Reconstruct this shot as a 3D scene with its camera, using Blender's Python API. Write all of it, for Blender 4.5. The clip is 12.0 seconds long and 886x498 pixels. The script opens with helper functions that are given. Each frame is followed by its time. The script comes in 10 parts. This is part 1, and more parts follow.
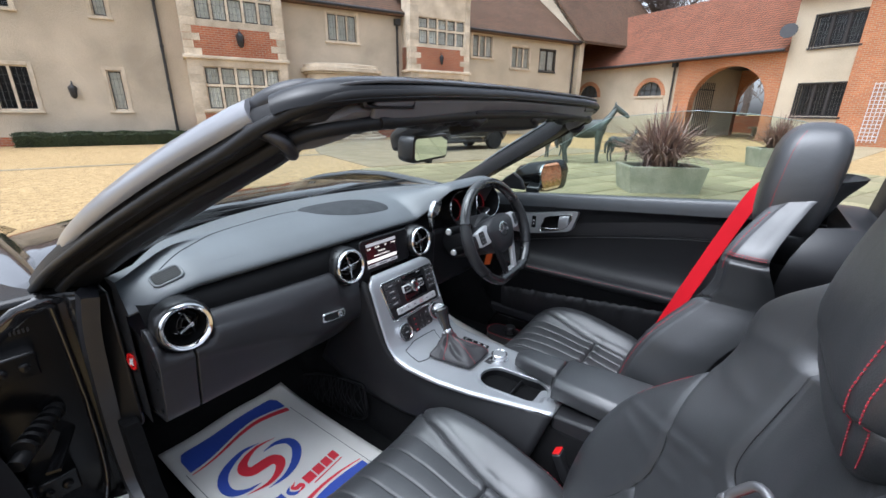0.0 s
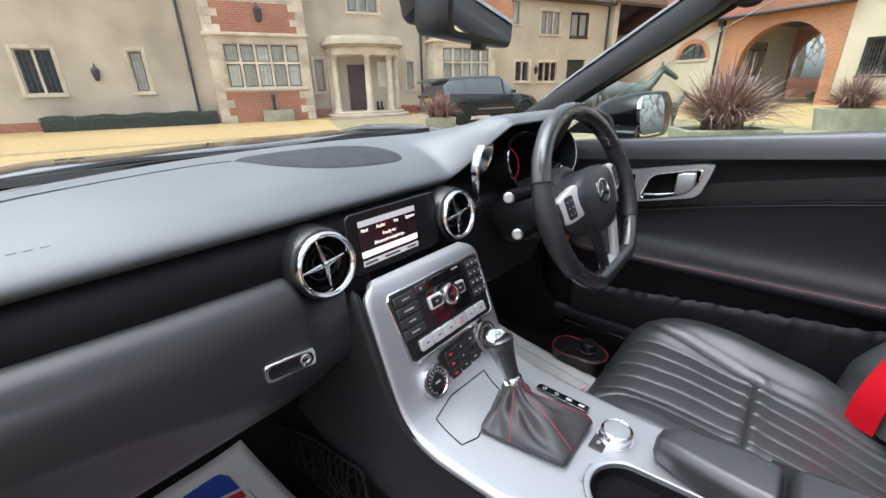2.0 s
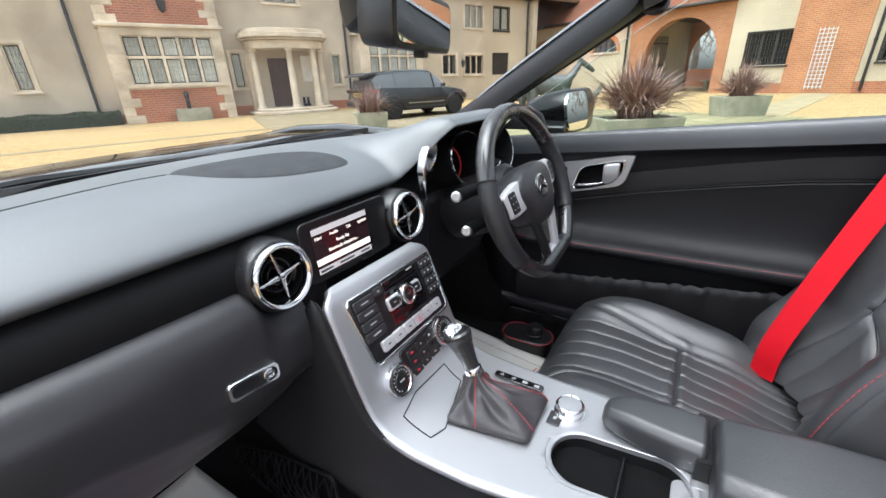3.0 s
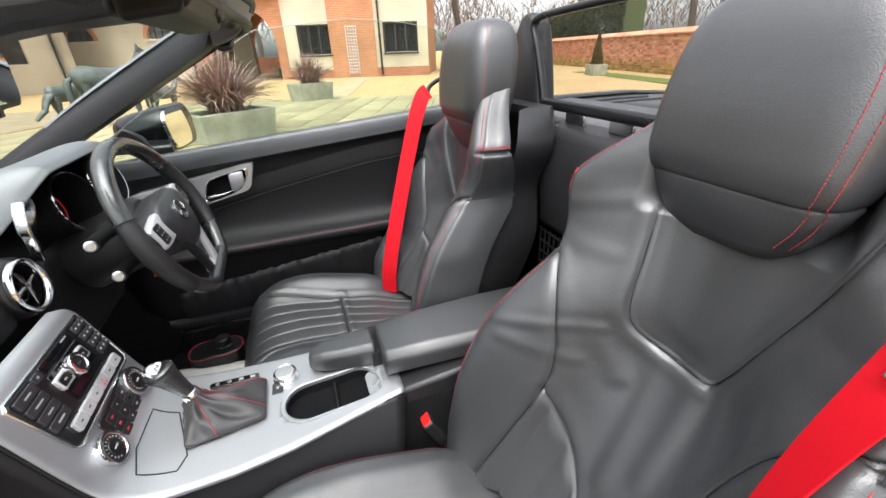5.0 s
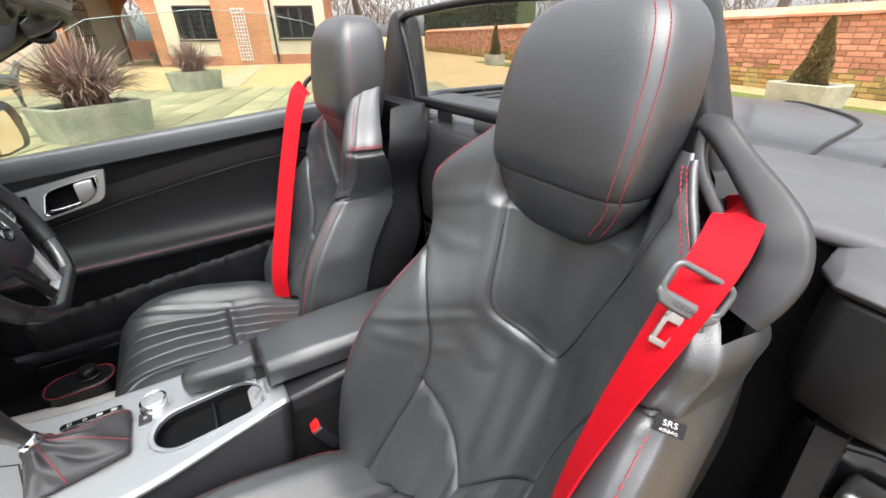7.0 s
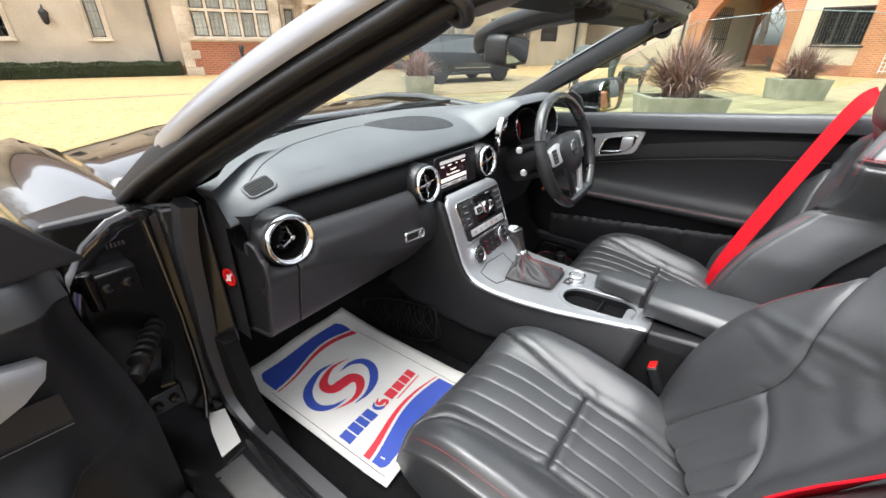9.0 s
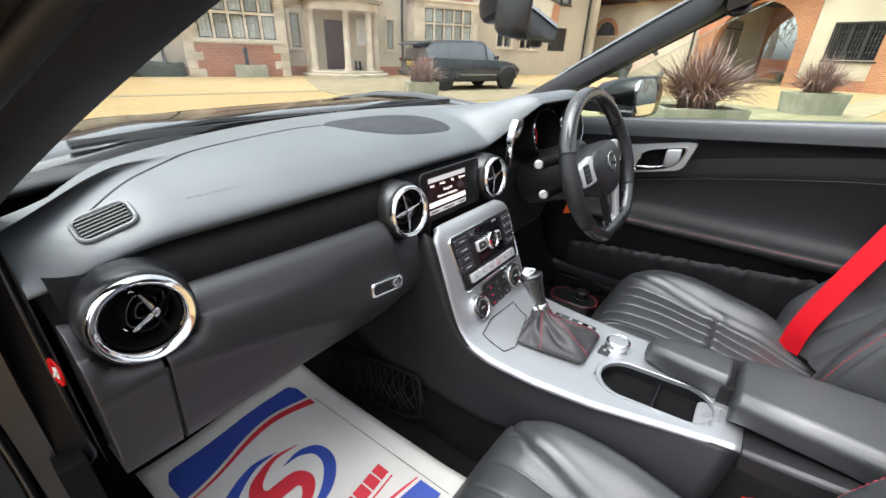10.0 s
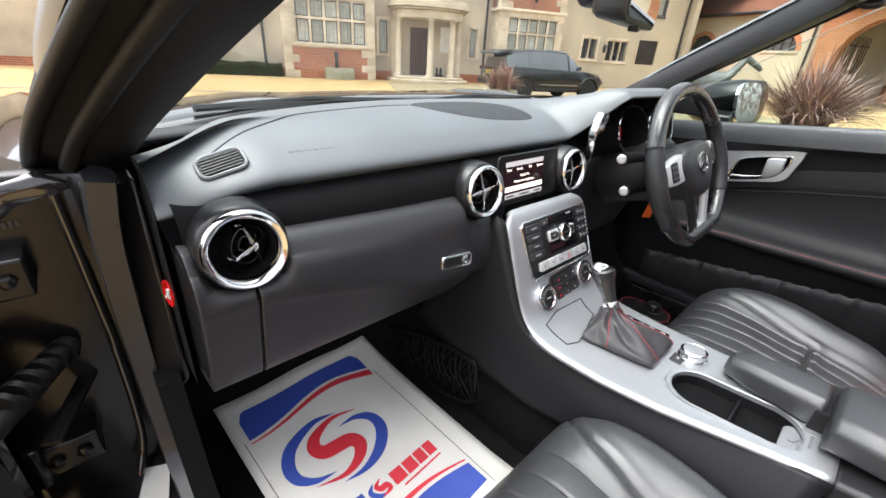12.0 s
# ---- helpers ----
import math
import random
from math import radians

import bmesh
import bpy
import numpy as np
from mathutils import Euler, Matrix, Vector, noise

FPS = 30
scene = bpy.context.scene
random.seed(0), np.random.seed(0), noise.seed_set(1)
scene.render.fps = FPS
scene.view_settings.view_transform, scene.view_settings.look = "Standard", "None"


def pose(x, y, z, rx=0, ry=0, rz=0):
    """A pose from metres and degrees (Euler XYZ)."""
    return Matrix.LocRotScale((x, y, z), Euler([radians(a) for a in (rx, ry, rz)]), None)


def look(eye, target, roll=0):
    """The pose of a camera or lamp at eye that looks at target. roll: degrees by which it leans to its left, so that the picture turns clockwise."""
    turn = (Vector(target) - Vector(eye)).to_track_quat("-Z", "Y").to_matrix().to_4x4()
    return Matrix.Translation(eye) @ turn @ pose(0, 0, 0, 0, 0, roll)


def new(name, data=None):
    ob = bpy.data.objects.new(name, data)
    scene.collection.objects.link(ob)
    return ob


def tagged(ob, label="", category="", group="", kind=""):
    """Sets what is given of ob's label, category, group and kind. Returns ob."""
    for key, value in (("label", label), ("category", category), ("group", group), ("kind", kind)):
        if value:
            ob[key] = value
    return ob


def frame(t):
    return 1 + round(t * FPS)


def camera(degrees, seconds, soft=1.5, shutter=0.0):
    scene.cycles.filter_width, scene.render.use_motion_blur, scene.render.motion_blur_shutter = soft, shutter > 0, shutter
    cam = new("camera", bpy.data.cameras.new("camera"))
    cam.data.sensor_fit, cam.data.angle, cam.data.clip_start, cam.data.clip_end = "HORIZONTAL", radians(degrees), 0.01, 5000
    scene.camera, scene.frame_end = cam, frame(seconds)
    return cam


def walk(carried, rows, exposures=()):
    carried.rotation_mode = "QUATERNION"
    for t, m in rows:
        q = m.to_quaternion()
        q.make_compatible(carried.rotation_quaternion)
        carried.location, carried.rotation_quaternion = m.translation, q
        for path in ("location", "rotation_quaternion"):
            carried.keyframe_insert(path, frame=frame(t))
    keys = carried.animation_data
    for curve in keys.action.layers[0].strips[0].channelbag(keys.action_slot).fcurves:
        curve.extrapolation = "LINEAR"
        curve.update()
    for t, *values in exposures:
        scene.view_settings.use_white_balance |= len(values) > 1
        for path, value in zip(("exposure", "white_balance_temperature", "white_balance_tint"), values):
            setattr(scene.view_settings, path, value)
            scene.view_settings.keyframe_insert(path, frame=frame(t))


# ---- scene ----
cam = camera(95.0, 12.0, soft=1.6)
PATH = [
    (0, (-0.826, 0.075, 1.236), (0.683, 1.222, 0.595), 0.5),
    (0.5, (-0.685, 0.277, 1.17), (0.744, 1.514, 0.516), -0.3),
    (1, (-0.511, 0.403, 1.091), (0.887, 1.652, 0.396), -0.8),
    (1.5, (-0.45, 0.44, 1.065), (0.939, 1.693, 0.357), -1.0),
    (2, (-0.436, 0.441, 1.056), (0.966, 1.663, 0.321), -1.4),
    (2.5, (-0.441, 0.446, 1.058), (1.019, 1.588, 0.307), -1.7),
    (2.7, (-0.445, 0.444, 1.064), (1.048, 1.537, 0.306), -1.9),
    (4.3, (-0.593, 0.505, 1.132), (1.229, 0.504, 0.307), -2.3),
    (4.5, (-0.608, 0.505, 1.148), (1.198, 0.318, 0.31), -2.4),
    (5, (-0.64, 0.448, 1.159), (1.057, -0.141, 0.28), -2.2),
    (5.5, (-0.665, 0.414, 1.18), (0.905, -0.435, 0.279), -2.2),
    (6, (-0.67, 0.392, 1.187), (0.799, -0.603, 0.264), -2.0),
    (6.5, (-0.675, 0.381, 1.182), (0.754, -0.659, 0.245), -1.4),
    (6.7, (-0.678, 0.381, 1.182), (0.754, -0.655, 0.246), -1.2),
    (8.3, (-0.77, 0.306, 1.137), (0.922, 0.849, 0.219), -0.5),
    (8.5, (-0.819, 0.329, 1.152), (0.795, 1.038, 0.208), 0.5),
    (9, (-0.941, 0.269, 1.16), (0.489, 1.332, 0.252), 0.5),
    (9.5, (-0.841, 0.316, 1.154), (0.544, 1.47, 0.288), 1.0),
    (10, (-0.66, 0.445, 1.092), (0.776, 1.526, 0.214), 1.7),
    (10.5, (-0.586, 0.514, 1.042), (0.853, 1.566, 0.134), 1.8),
    (11, (-0.573, 0.516, 1.033), (0.868, 1.561, 0.122), 2.4),
    (11.5, (-0.578, 0.505, 1.038), (0.813, 1.636, 0.151), 2.9),
    (12, (-0.694, 0.437, 1.048), (0.551, 1.748, 0.193), 3.4),
]
EXPOSURES = [(0, 1.16, 5700, 10), (0.5, 1.38, 5400, 8), (1.0, 1.44, 5850, 10), (2.5, 1.57, 6050, 12), (4.5, 1.7, 6400, 10), (5.5, 1.75, 6500, 10), (6.5, 1.75, 6500, 10), (8.5, 1.75, 6500, 10), (9.0, 1.75, 6400, 10), (10.0, 1.73, 6300, 10), (12.0, 1.82, 6400, 11)]
walk(cam, [(t, look(eye, target, roll)) for t, eye, target, roll in PATH], EXPOSURES)

# ---- world, light ----
world = bpy.data.worlds.new("overcast_sky")
scene.world = world
world.use_nodes = True
wn, wl = world.node_tree.nodes, world.node_tree.links
sky = wn.new("ShaderNodeTexSky")
sky.sky_type = "NISHITA"
sky.sun_disc = False
sky.sun_elevation, sky.sun_rotation = radians(67), radians(300)
sky.air_density, sky.dust_density, sky.ozone_density = 1.0, 4.0, 1.0
haze = wn.new("ShaderNodeHueSaturation")
haze.inputs["Saturation"].default_value = 0.2
wl.new(sky.outputs[0], haze.inputs["Color"])
wl.new(haze.outputs[0], wn["Background"].inputs[0])
wn["Background"].inputs[1].default_value = 0.15
sun = new("sun", bpy.data.lights.new("sun", "SUN"))
sun.data.energy, sun.data.angle, sun.data.color = 1.1, radians(60), (1.0, 0.99, 0.97)
sun.matrix_world = look((-4.5, 4, 23), (0, 0, 0), 0)


# ---- materials ----
def mat(name, col, rough=0.5, metal=0.0, col2=None, vscale=4.0, grain=0.0, gscale=300.0, bump=0.0, bscale=None,
        spec=0.5, coat=0.0, rvar=0.08, rand=0.0, emit=None, detail=4.0):
    """A surface with a slow colour change, a fine grain and a fine relief, all in metres."""
    m = bpy.data.materials.new(name)
    m.use_nodes = True
    n, l = m.node_tree.nodes, m.node_tree.links
    b = n["Principled BSDF"]
    tc = n.new("ShaderNodeTexCoord")
    big = n.new("ShaderNodeTexNoise")
    big.inputs["Scale"].default_value, big.inputs["Detail"].default_value = vscale, detail
    l.new(tc.outputs["Object"], big.inputs["Vector"])
    ramp = n.new("ShaderNodeMapRange")
    ramp.inputs["From Min"].default_value, ramp.inputs["From Max"].default_value = 0.3, 0.7
    l.new(big.outputs["Fac"], ramp.inputs["Value"])
    mix = n.new("ShaderNodeMix")
    mix.data_type = "RGBA"
    mix.inputs["A"].default_value = (*col, 1)
    mix.inputs["B"].default_value = (*(col2 or [c * 0.82 for c in col]), 1)
    l.new(ramp.outputs[0], mix.inputs["Factor"])
    out = mix.outputs["Result"]
    fine = n.new("ShaderNodeTexNoise")
    fine.inputs["Scale"].default_value, fine.inputs["Detail"].default_value = gscale, 3.0
    l.new(tc.outputs["Object"], fine.inputs["Vector"])
    if grain:
        hsv = n.new("ShaderNodeHueSaturation")
        gr = n.new("ShaderNodeMapRange")
        gr.inputs["From Min"].default_value, gr.inputs["From Max"].default_value = 0.3, 0.7
        gr.inputs["To Min"].default_value, gr.inputs["To Max"].default_value = 1 - grain, 1 + grain
        l.new(fine.outputs["Fac"], gr.inputs["Value"])
        l.new(gr.outputs[0], hsv.inputs["Value"])
        l.new(out, hsv.inputs["Color"])
        out = hsv.outputs[0]
    if rand:
        hsv = n.new("ShaderNodeHueSaturation")
        info = n.new("ShaderNodeObjectInfo")
        geo = n.new("ShaderNodeNewGeometry")
        add = n.new("ShaderNodeMath")
        l.new(info.outputs["Random"], add.inputs[0])
        l.new(geo.outputs["Random Per Island"], add.inputs[1])
        fr = n.new("ShaderNodeMath")
        fr.operation = "FRACT"
        l.new(add.outputs[0], fr.inputs[0])
        gr = n.new("ShaderNodeMapRange")
        gr.inputs["To Min"].default_value, gr.inputs["To Max"].default_value = 1 - rand, 1 + rand
        l.new(fr.outputs[0], gr.inputs["Value"])
        l.new(gr.outputs[0], hsv.inputs["Value"])
        l.new(out, hsv.inputs["Color"])
        out = hsv.outputs[0]
    l.new(out, b.inputs["Base Color"])
    rr = n.new("ShaderNodeMapRange")
    rr.inputs["To Min"].default_value, rr.inputs["To Max"].default_value = max(0.02, rough - rvar), min(1.0, rough + rvar)
    l.new(big.outputs["Fac"], rr.inputs["Value"])
    l.new(rr.outputs[0], b.inputs["Roughness"])
    b.inputs["Metallic"].default_value = metal
    b.inputs["Specular IOR Level"].default_value = spec
    b.inputs["Coat Weight"].default_value = coat
    b.inputs["Coat Roughness"].default_value = 0.03
    if bump:
        bp = n.new("ShaderNodeBump")
        bp.inputs["Strength"].default_value = 1.0
        bp.inputs["Distance"].default_value = bump
        src = fine
        if bscale:
            src = n.new("ShaderNodeTexNoise")
            src.inputs["Scale"].default_value = bscale
            l.new(tc.outputs["Object"], src.inputs["Vector"])
        l.new(src.outputs["Fac"], bp.inputs["Height"])
        l.new(bp.outputs[0], b.inputs["Normal"])
    if emit:
        b.inputs["Emission Color"].default_value = (*emit[:3], 1)
        b.inputs["Emission Strength"].default_value = emit[3]
    return m


def leather(name, col, rough, cell=650.0, depth=0.00018, spec=0.5):
    """Grained leather: small rounded cells with fine creases."""
    m = mat(name, col, rough, col2=[c * 1.25 for c in col], vscale=7.0, rvar=0.07, spec=spec)
    n, l = m.node_tree.nodes, m.node_tree.links
    tc = n.new("ShaderNodeTexCoord")
    cells = n.new("ShaderNodeTexVoronoi")
    cells.inputs["Scale"].default_value = cell
    l.new(tc.outputs["Object"], cells.inputs["Vector"])
    crease = n.new("ShaderNodeTexNoise")
    crease.inputs["Scale"].default_value, crease.inputs["Detail"].default_value = 26.0, 5.0
    crease.inputs["Distortion"].default_value = 0.8
    l.new(tc.outputs["Object"], crease.inputs["Vector"])
    add = n.new("ShaderNodeMath")
    add.operation = "MULTIPLY_ADD"
    add.inputs[1].default_value = 3.2
    l.new(crease.outputs["Fac"], add.inputs[0])
    l.new(cells.outputs["Distance"], add.inputs[2])
    bp = n.new("ShaderNodeBump")
    bp.inputs["Distance"].default_value = depth
    l.new(add.outputs[0], bp.inputs["Height"])
    l.new(bp.outputs[0], n["Principled BSDF"].inputs["Normal"])
    return m


def glass(name, tint=(0.93, 0.97, 0.95), gloss=0.03, ior=1.45):
    """A thin pane: clear, with a Fresnel gloss."""
    m = bpy.data.materials.new(name)
    m.use_nodes = True
    n, l = m.node_tree.nodes, m.node_tree.links
    n.remove(n["Principled BSDF"])
    clear, shine, fres, mix = (n.new("ShaderNode" + k) for k in ("BsdfTransparent", "BsdfGlossy", "Fresnel", "MixShader"))
    clear.inputs[0].default_value = (*tint, 1)
    shine.inputs["Roughness"].default_value = gloss
    fres.inputs["IOR"].default_value = ior
    l.new(fres.outputs[0], mix.inputs[0])
    l.new(clear.outputs[0], mix.inputs[1])
    l.new(shine.outputs[0], mix.inputs[2])
    l.new(mix.outputs[0], n["Material Output"].inputs[0])
    return m


def brickwork(name, a, b, mortar, width, height, gap=0.012):
    m = mat(name, a, 0.9, col2=b, vscale=1.5, bump=0.003, gscale=120, grain=0.15, spec=0.2)
    n, l = m.node_tree.nodes, m.node_tree.links
    tc = n.new("ShaderNodeTexCoord")
    sep = n.new("ShaderNodeSeparateXYZ")
    com = n.new("ShaderNodeCombineXYZ")
    add = n.new("ShaderNodeMath")
    l.new(tc.outputs["Object"], sep.inputs[0])
    l.new(sep.outputs[0], add.inputs[0])
    l.new(sep.outputs[1], add.inputs[1])
    l.new(add.outputs[0], com.inputs[0])
    l.new(sep.outputs[2], com.inputs[1])
    bt = n.new("ShaderNodeTexBrick")
    bt.inputs["Scale"].default_value = 1.0
    bt.inputs["Color1"].default_value, bt.inputs["Color2"].default_value = (*a, 1), (*b, 1)
    bt.inputs["Mortar"].default_value = (*mortar, 1)
    bt.inputs["Brick Width"].default_value, bt.inputs["Row Height"].default_value = width, height
    bt.inputs["Mortar Size"].default_value = gap
    l.new(com.outputs[0], bt.inputs["Vector"])
    hs = n.new("ShaderNodeHueSaturation")
    no = n.new("ShaderNodeTexNoise")
    no.inputs["Scale"].default_value = 0.9
    l.new(tc.outputs["Object"], no.inputs["Vector"])
    mr = n.new("ShaderNodeMapRange")
    mr.inputs["To Min"].default_value, mr.inputs["To Max"].default_value = 0.7, 1.3
    l.new(no.outputs["Fac"], mr.inputs["Value"])
    l.new(mr.outputs[0], hs.inputs["Value"])
    l.new(bt.outputs["Color"], hs.inputs["Color"])
    l.new(hs.outputs[0], n["Principled BSDF"].inputs["Base Color"])
    bp = n.new("ShaderNodeBump")
    bp.invert = True
    bp.inputs["Distance"].default_value = 0.006
    l.new(bt.outputs["Fac"], bp.inputs["Height"])
    l.new(bp.outputs[0], n["Principled BSDF"].inputs["Normal"])
    return m


def stony(name, cols, scale, depth, rough=0.95, patch=0.25, patch_col=(0.3, 0.24, 0.14)):
    """Loose stones: each cell has its own tone, with rounded relief and slow patches of dirt."""
    m = bpy.data.materials.new(name)
    m.use_nodes = True
    n, l = m.node_tree.nodes, m.node_tree.links
    b = n["Principled BSDF"]
    b.inputs["Roughness"].default_value, b.inputs["Specular IOR Level"].default_value = rough, 0.2
    tc = n.new("ShaderNodeTexCoord")
    vo = n.new("ShaderNodeTexVoronoi")
    vo.inputs["Scale"].default_value = scale
    l.new(tc.outputs["Object"], vo.inputs["Vector"])
    sep = n.new("ShaderNodeSeparateColor")
    l.new(vo.outputs["Color"], sep.inputs[0])
    cr = n.new("ShaderNodeValToRGB")
    for k, c in enumerate(cols):
        e = cr.color_ramp.elements[k] if k < 2 else cr.color_ramp.elements.new(0.5)
        e.position, e.color = k / (len(cols) - 1), (*c, 1)
    l.new(sep.outputs[0], cr.inputs[0])
    no = n.new("ShaderNodeTexNoise")
    no.inputs["Scale"].default_value, no.inputs["Detail"].default_value = 0.45, 7.0
    l.new(tc.outputs["Object"], no.inputs["Vector"])
    mr = n.new("ShaderNodeMapRange")
    mr.inputs["From Min"].default_value, mr.inputs["From Max"].default_value = 0.42, 0.75
    mr.inputs["To Max"].default_value = patch * 2
    l.new(no.outputs["Fac"], mr.inputs["Value"])
    mix = n.new("ShaderNodeMix")
    mix.data_type = "RGBA"
    l.new(mr.outputs[0], mix.inputs["Factor"])
    l.new(cr.outputs[0], mix.inputs["A"])
    mix.inputs["B"].default_value = (*patch_col, 1)
    mid = n.new("ShaderNodeTexNoise")
    mid.inputs["Scale"].default_value, mid.inputs["Detail"].default_value = 7.0, 8.0
    mid.inputs["Roughness"].default_value = 0.75
    l.new(tc.outputs["Object"], mid.inputs["Vector"])
    vary = n.new("ShaderNodeMapRange")
    vary.inputs["From Min"].default_value, vary.inputs["From Max"].default_value = 0.3, 0.7
    vary.inputs["To Min"].default_value, vary.inputs["To Max"].default_value = 0.62, 1.38
    l.new(mid.outputs["Fac"], vary.inputs["Value"])
    tone = n.new("ShaderNodeHueSaturation")
    l.new(vary.outputs[0], tone.inputs["Value"])
    l.new(mix.outputs["Result"], tone.inputs["Color"])
    l.new(tone.outputs[0], b.inputs["Base Color"])
    bp = n.new("ShaderNodeBump")
    bp.invert = True
    bp.inputs["Distance"].default_value = depth
    l.new(vo.outputs["Distance"], bp.inputs["Height"])
    l.new(bp.outputs[0], b.inputs["Normal"])
    return m


LEATHER = leather("black_leather", (0.03, 0.031, 0.033), 0.38, spec=1.0)
DARKLEATHER = leather("dark_smooth_leather", (0.012, 0.012, 0.013), 0.26, cell=900, depth=0.00012, spec=0.7)
SEALRUBBER = mat("satin_seal_rubber", (0.02, 0.02, 0.023), 0.36, vscale=14, spec=0.5)
NETCORD = mat("black_elastic_cord", (0.008, 0.008, 0.0085), 0.7, vscale=40, spec=0.2)
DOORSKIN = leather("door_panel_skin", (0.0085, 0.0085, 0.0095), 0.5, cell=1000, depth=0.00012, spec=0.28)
# Paler base puts the sky-facing lightness of the door tops into colour.
DOORPAD = leather("sky_paled_door_skin", (0.042, 0.045, 0.05), 0.44, cell=900, depth=0.00012, spec=0.8)
HUBSKIN = leather("hub_skin", (0.02, 0.02, 0.022), 0.4, cell=900, depth=0.0001, spec=0.5)
for polished in (DARKLEATHER,):
    polished.node_tree.nodes["Principled BSDF"].inputs["Coat Weight"].default_value = 0.7
    polished.node_tree.nodes["Principled BSDF"].inputs["Coat Roughness"].default_value = 0.24
PERFLEATHER = leather("perforated_leather", (0.011, 0.011, 0.012), 0.34, cell=520, depth=0.0006, spec=0.6)
LEATHER_RIB = leather("black_rib_leather", (0.034, 0.035, 0.037), 0.42, spec=0.8)
# Lifted bluish base puts the sky's sheen on the dash top into colour.
PAD = leather("sky_paled_pad_skin", (0.084, 0.093, 0.1), 0.5, cell=900, depth=0.00012, spec=1.0)
MATTE = mat("matte_black_recess", (0.005, 0.005, 0.0055), 0.75, vscale=12, spec=0.15)
SILVERPAINT = mat("silver_painted_plastic", (0.62, 0.62, 0.63), 0.35, metal=0.35, vscale=6)
GRILLECLOTH = mat("speaker_cloth", (0.05, 0.053, 0.057), 0.8, vscale=30, bump=0.0004, gscale=1500, grain=0.2, spec=0.2)
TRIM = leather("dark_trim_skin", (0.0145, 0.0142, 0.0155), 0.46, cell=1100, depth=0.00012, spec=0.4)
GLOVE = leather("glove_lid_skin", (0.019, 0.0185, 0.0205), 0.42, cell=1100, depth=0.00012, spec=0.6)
PLASTIC = mat("black_plastic", (0.016, 0.016, 0.0175), 0.42, vscale=12, bump=0.00008, gscale=900)
SATIN = mat("satin_black_plastic", (0.011, 0.011, 0.012), 0.3, vscale=12)
GLOSSY = mat("gloss_black", (0.006, 0.006, 0.007), 0.09, coat=0.6, rvar=0.03)
PAINT = mat("black_car_paint", (0.012, 0.0115, 0.012), 0.12, coat=1.0, rvar=0.02)
RUBBER = mat("black_rubber", (0.011, 0.011, 0.0115), 0.5, vscale=20, spec=0.3)
CARPET = mat("black_carpet", (0.009, 0.009, 0.0095), 0.95, vscale=30, bump=0.002, gscale=700, grain=0.5, spec=0.08)
SILVER = mat("brushed_silver_trim", (0.5, 0.51, 0.525), 0.44, metal=0.8, col2=(0.46, 0.47, 0.485), vscale=3, bump=0.00002, gscale=1500, rvar=0.04)
CHROME = mat("chrome", (0.78, 0.78, 0.79), 0.12, metal=1.0, rvar=0.05, vscale=15)
STEEL = mat("brushed_steel", (0.5, 0.5, 0.49), 0.3, metal=1.0, rvar=0.1, vscale=20)
BELT = mat("red_seat_belt_webbing", (0.5, 0.004, 0.012), 0.6, col2=(0.44, 0.003, 0.01), vscale=8, bump=0.0004, gscale=600, spec=0.15)
STITCH = mat("red_stitch_thread", (0.42, 0.035, 0.05), 0.7, vscale=40)
RED = mat("red_plastic", (0.65, 0.012, 0.012), 0.35)
ORANGE = mat("orange_tag_card", (0.85, 0.14, 0.015), 0.55)
WHITE = mat("white_print", (0.75, 0.75, 0.74), 0.6)
PAPER = mat("white_paper", (0.7, 0.68, 0.64), 0.75, col2=(0.64, 0.62, 0.58), vscale=9, bump=0.0012, bscale=14, spec=0.2)
BLUEINK = mat("blue_ink", (0.035, 0.075, 0.38), 0.6)
REDINK = mat("red_ink", (0.66, 0.03, 0.05), 0.6)
DARKINK = mat("dark_line_ink", (0.05, 0.05, 0.055), 0.6)
KEYPRINT = mat("pale_key_print", (0.42, 0.42, 0.42), 0.6)
DULLRED = mat("dull_red_print", (0.025, 0.004, 0.006), 0.3)
GAITER = leather("soft_gaiter_leather", (0.03, 0.028, 0.03), 0.5, cell=900, depth=0.0002, spec=0.5)
GREYKEY = mat("dark_grey_keys", (0.03, 0.03, 0.033), 0.35)
SCREEN = mat("screen_dark_glass", (0.008, 0.008, 0.01), 0.08, rvar=0.02, emit=(0.10, 0.03, 0.035, 0.06))
LITWHITE = mat("screen_lit_bar", (0.3, 0.28, 0.26), 0.2, emit=(0.9, 0.78, 0.68, 0.55))
LITGREY = mat("screen_grey_bar", (0.2, 0.2, 0.2), 0.2, emit=(0.35, 0.33, 0.33, 0.5))
LITRED = mat("red_gauge_glow", (0.2, 0.01, 0.01), 0.3, emit=(0.8, 0.05, 0.06, 0.08))
MIRROR = mat("mirror_glass", (0.85, 0.87, 0.87), 0.02, metal=1.0, rvar=0.0)
CLEAR = glass("clear_windscreen_glass", (0.9, 0.955, 0.93))
SIDEGLASS = glass("green_side_glass", (0.82, 0.92, 0.87))
SMOKE = glass("smoked_deflector_glass", (0.72, 0.74, 0.74))
PANE = glass("old_window_glass", (0.92, 0.95, 0.95), 0.04, 1.4)
WALLRENDER = mat("weathered_lime_render", (0.62, 0.53, 0.41), 0.95, col2=(0.38, 0.325, 0.25), vscale=0.55, grain=0.24, gscale=40, bump=0.008, spec=0.15, detail=10)
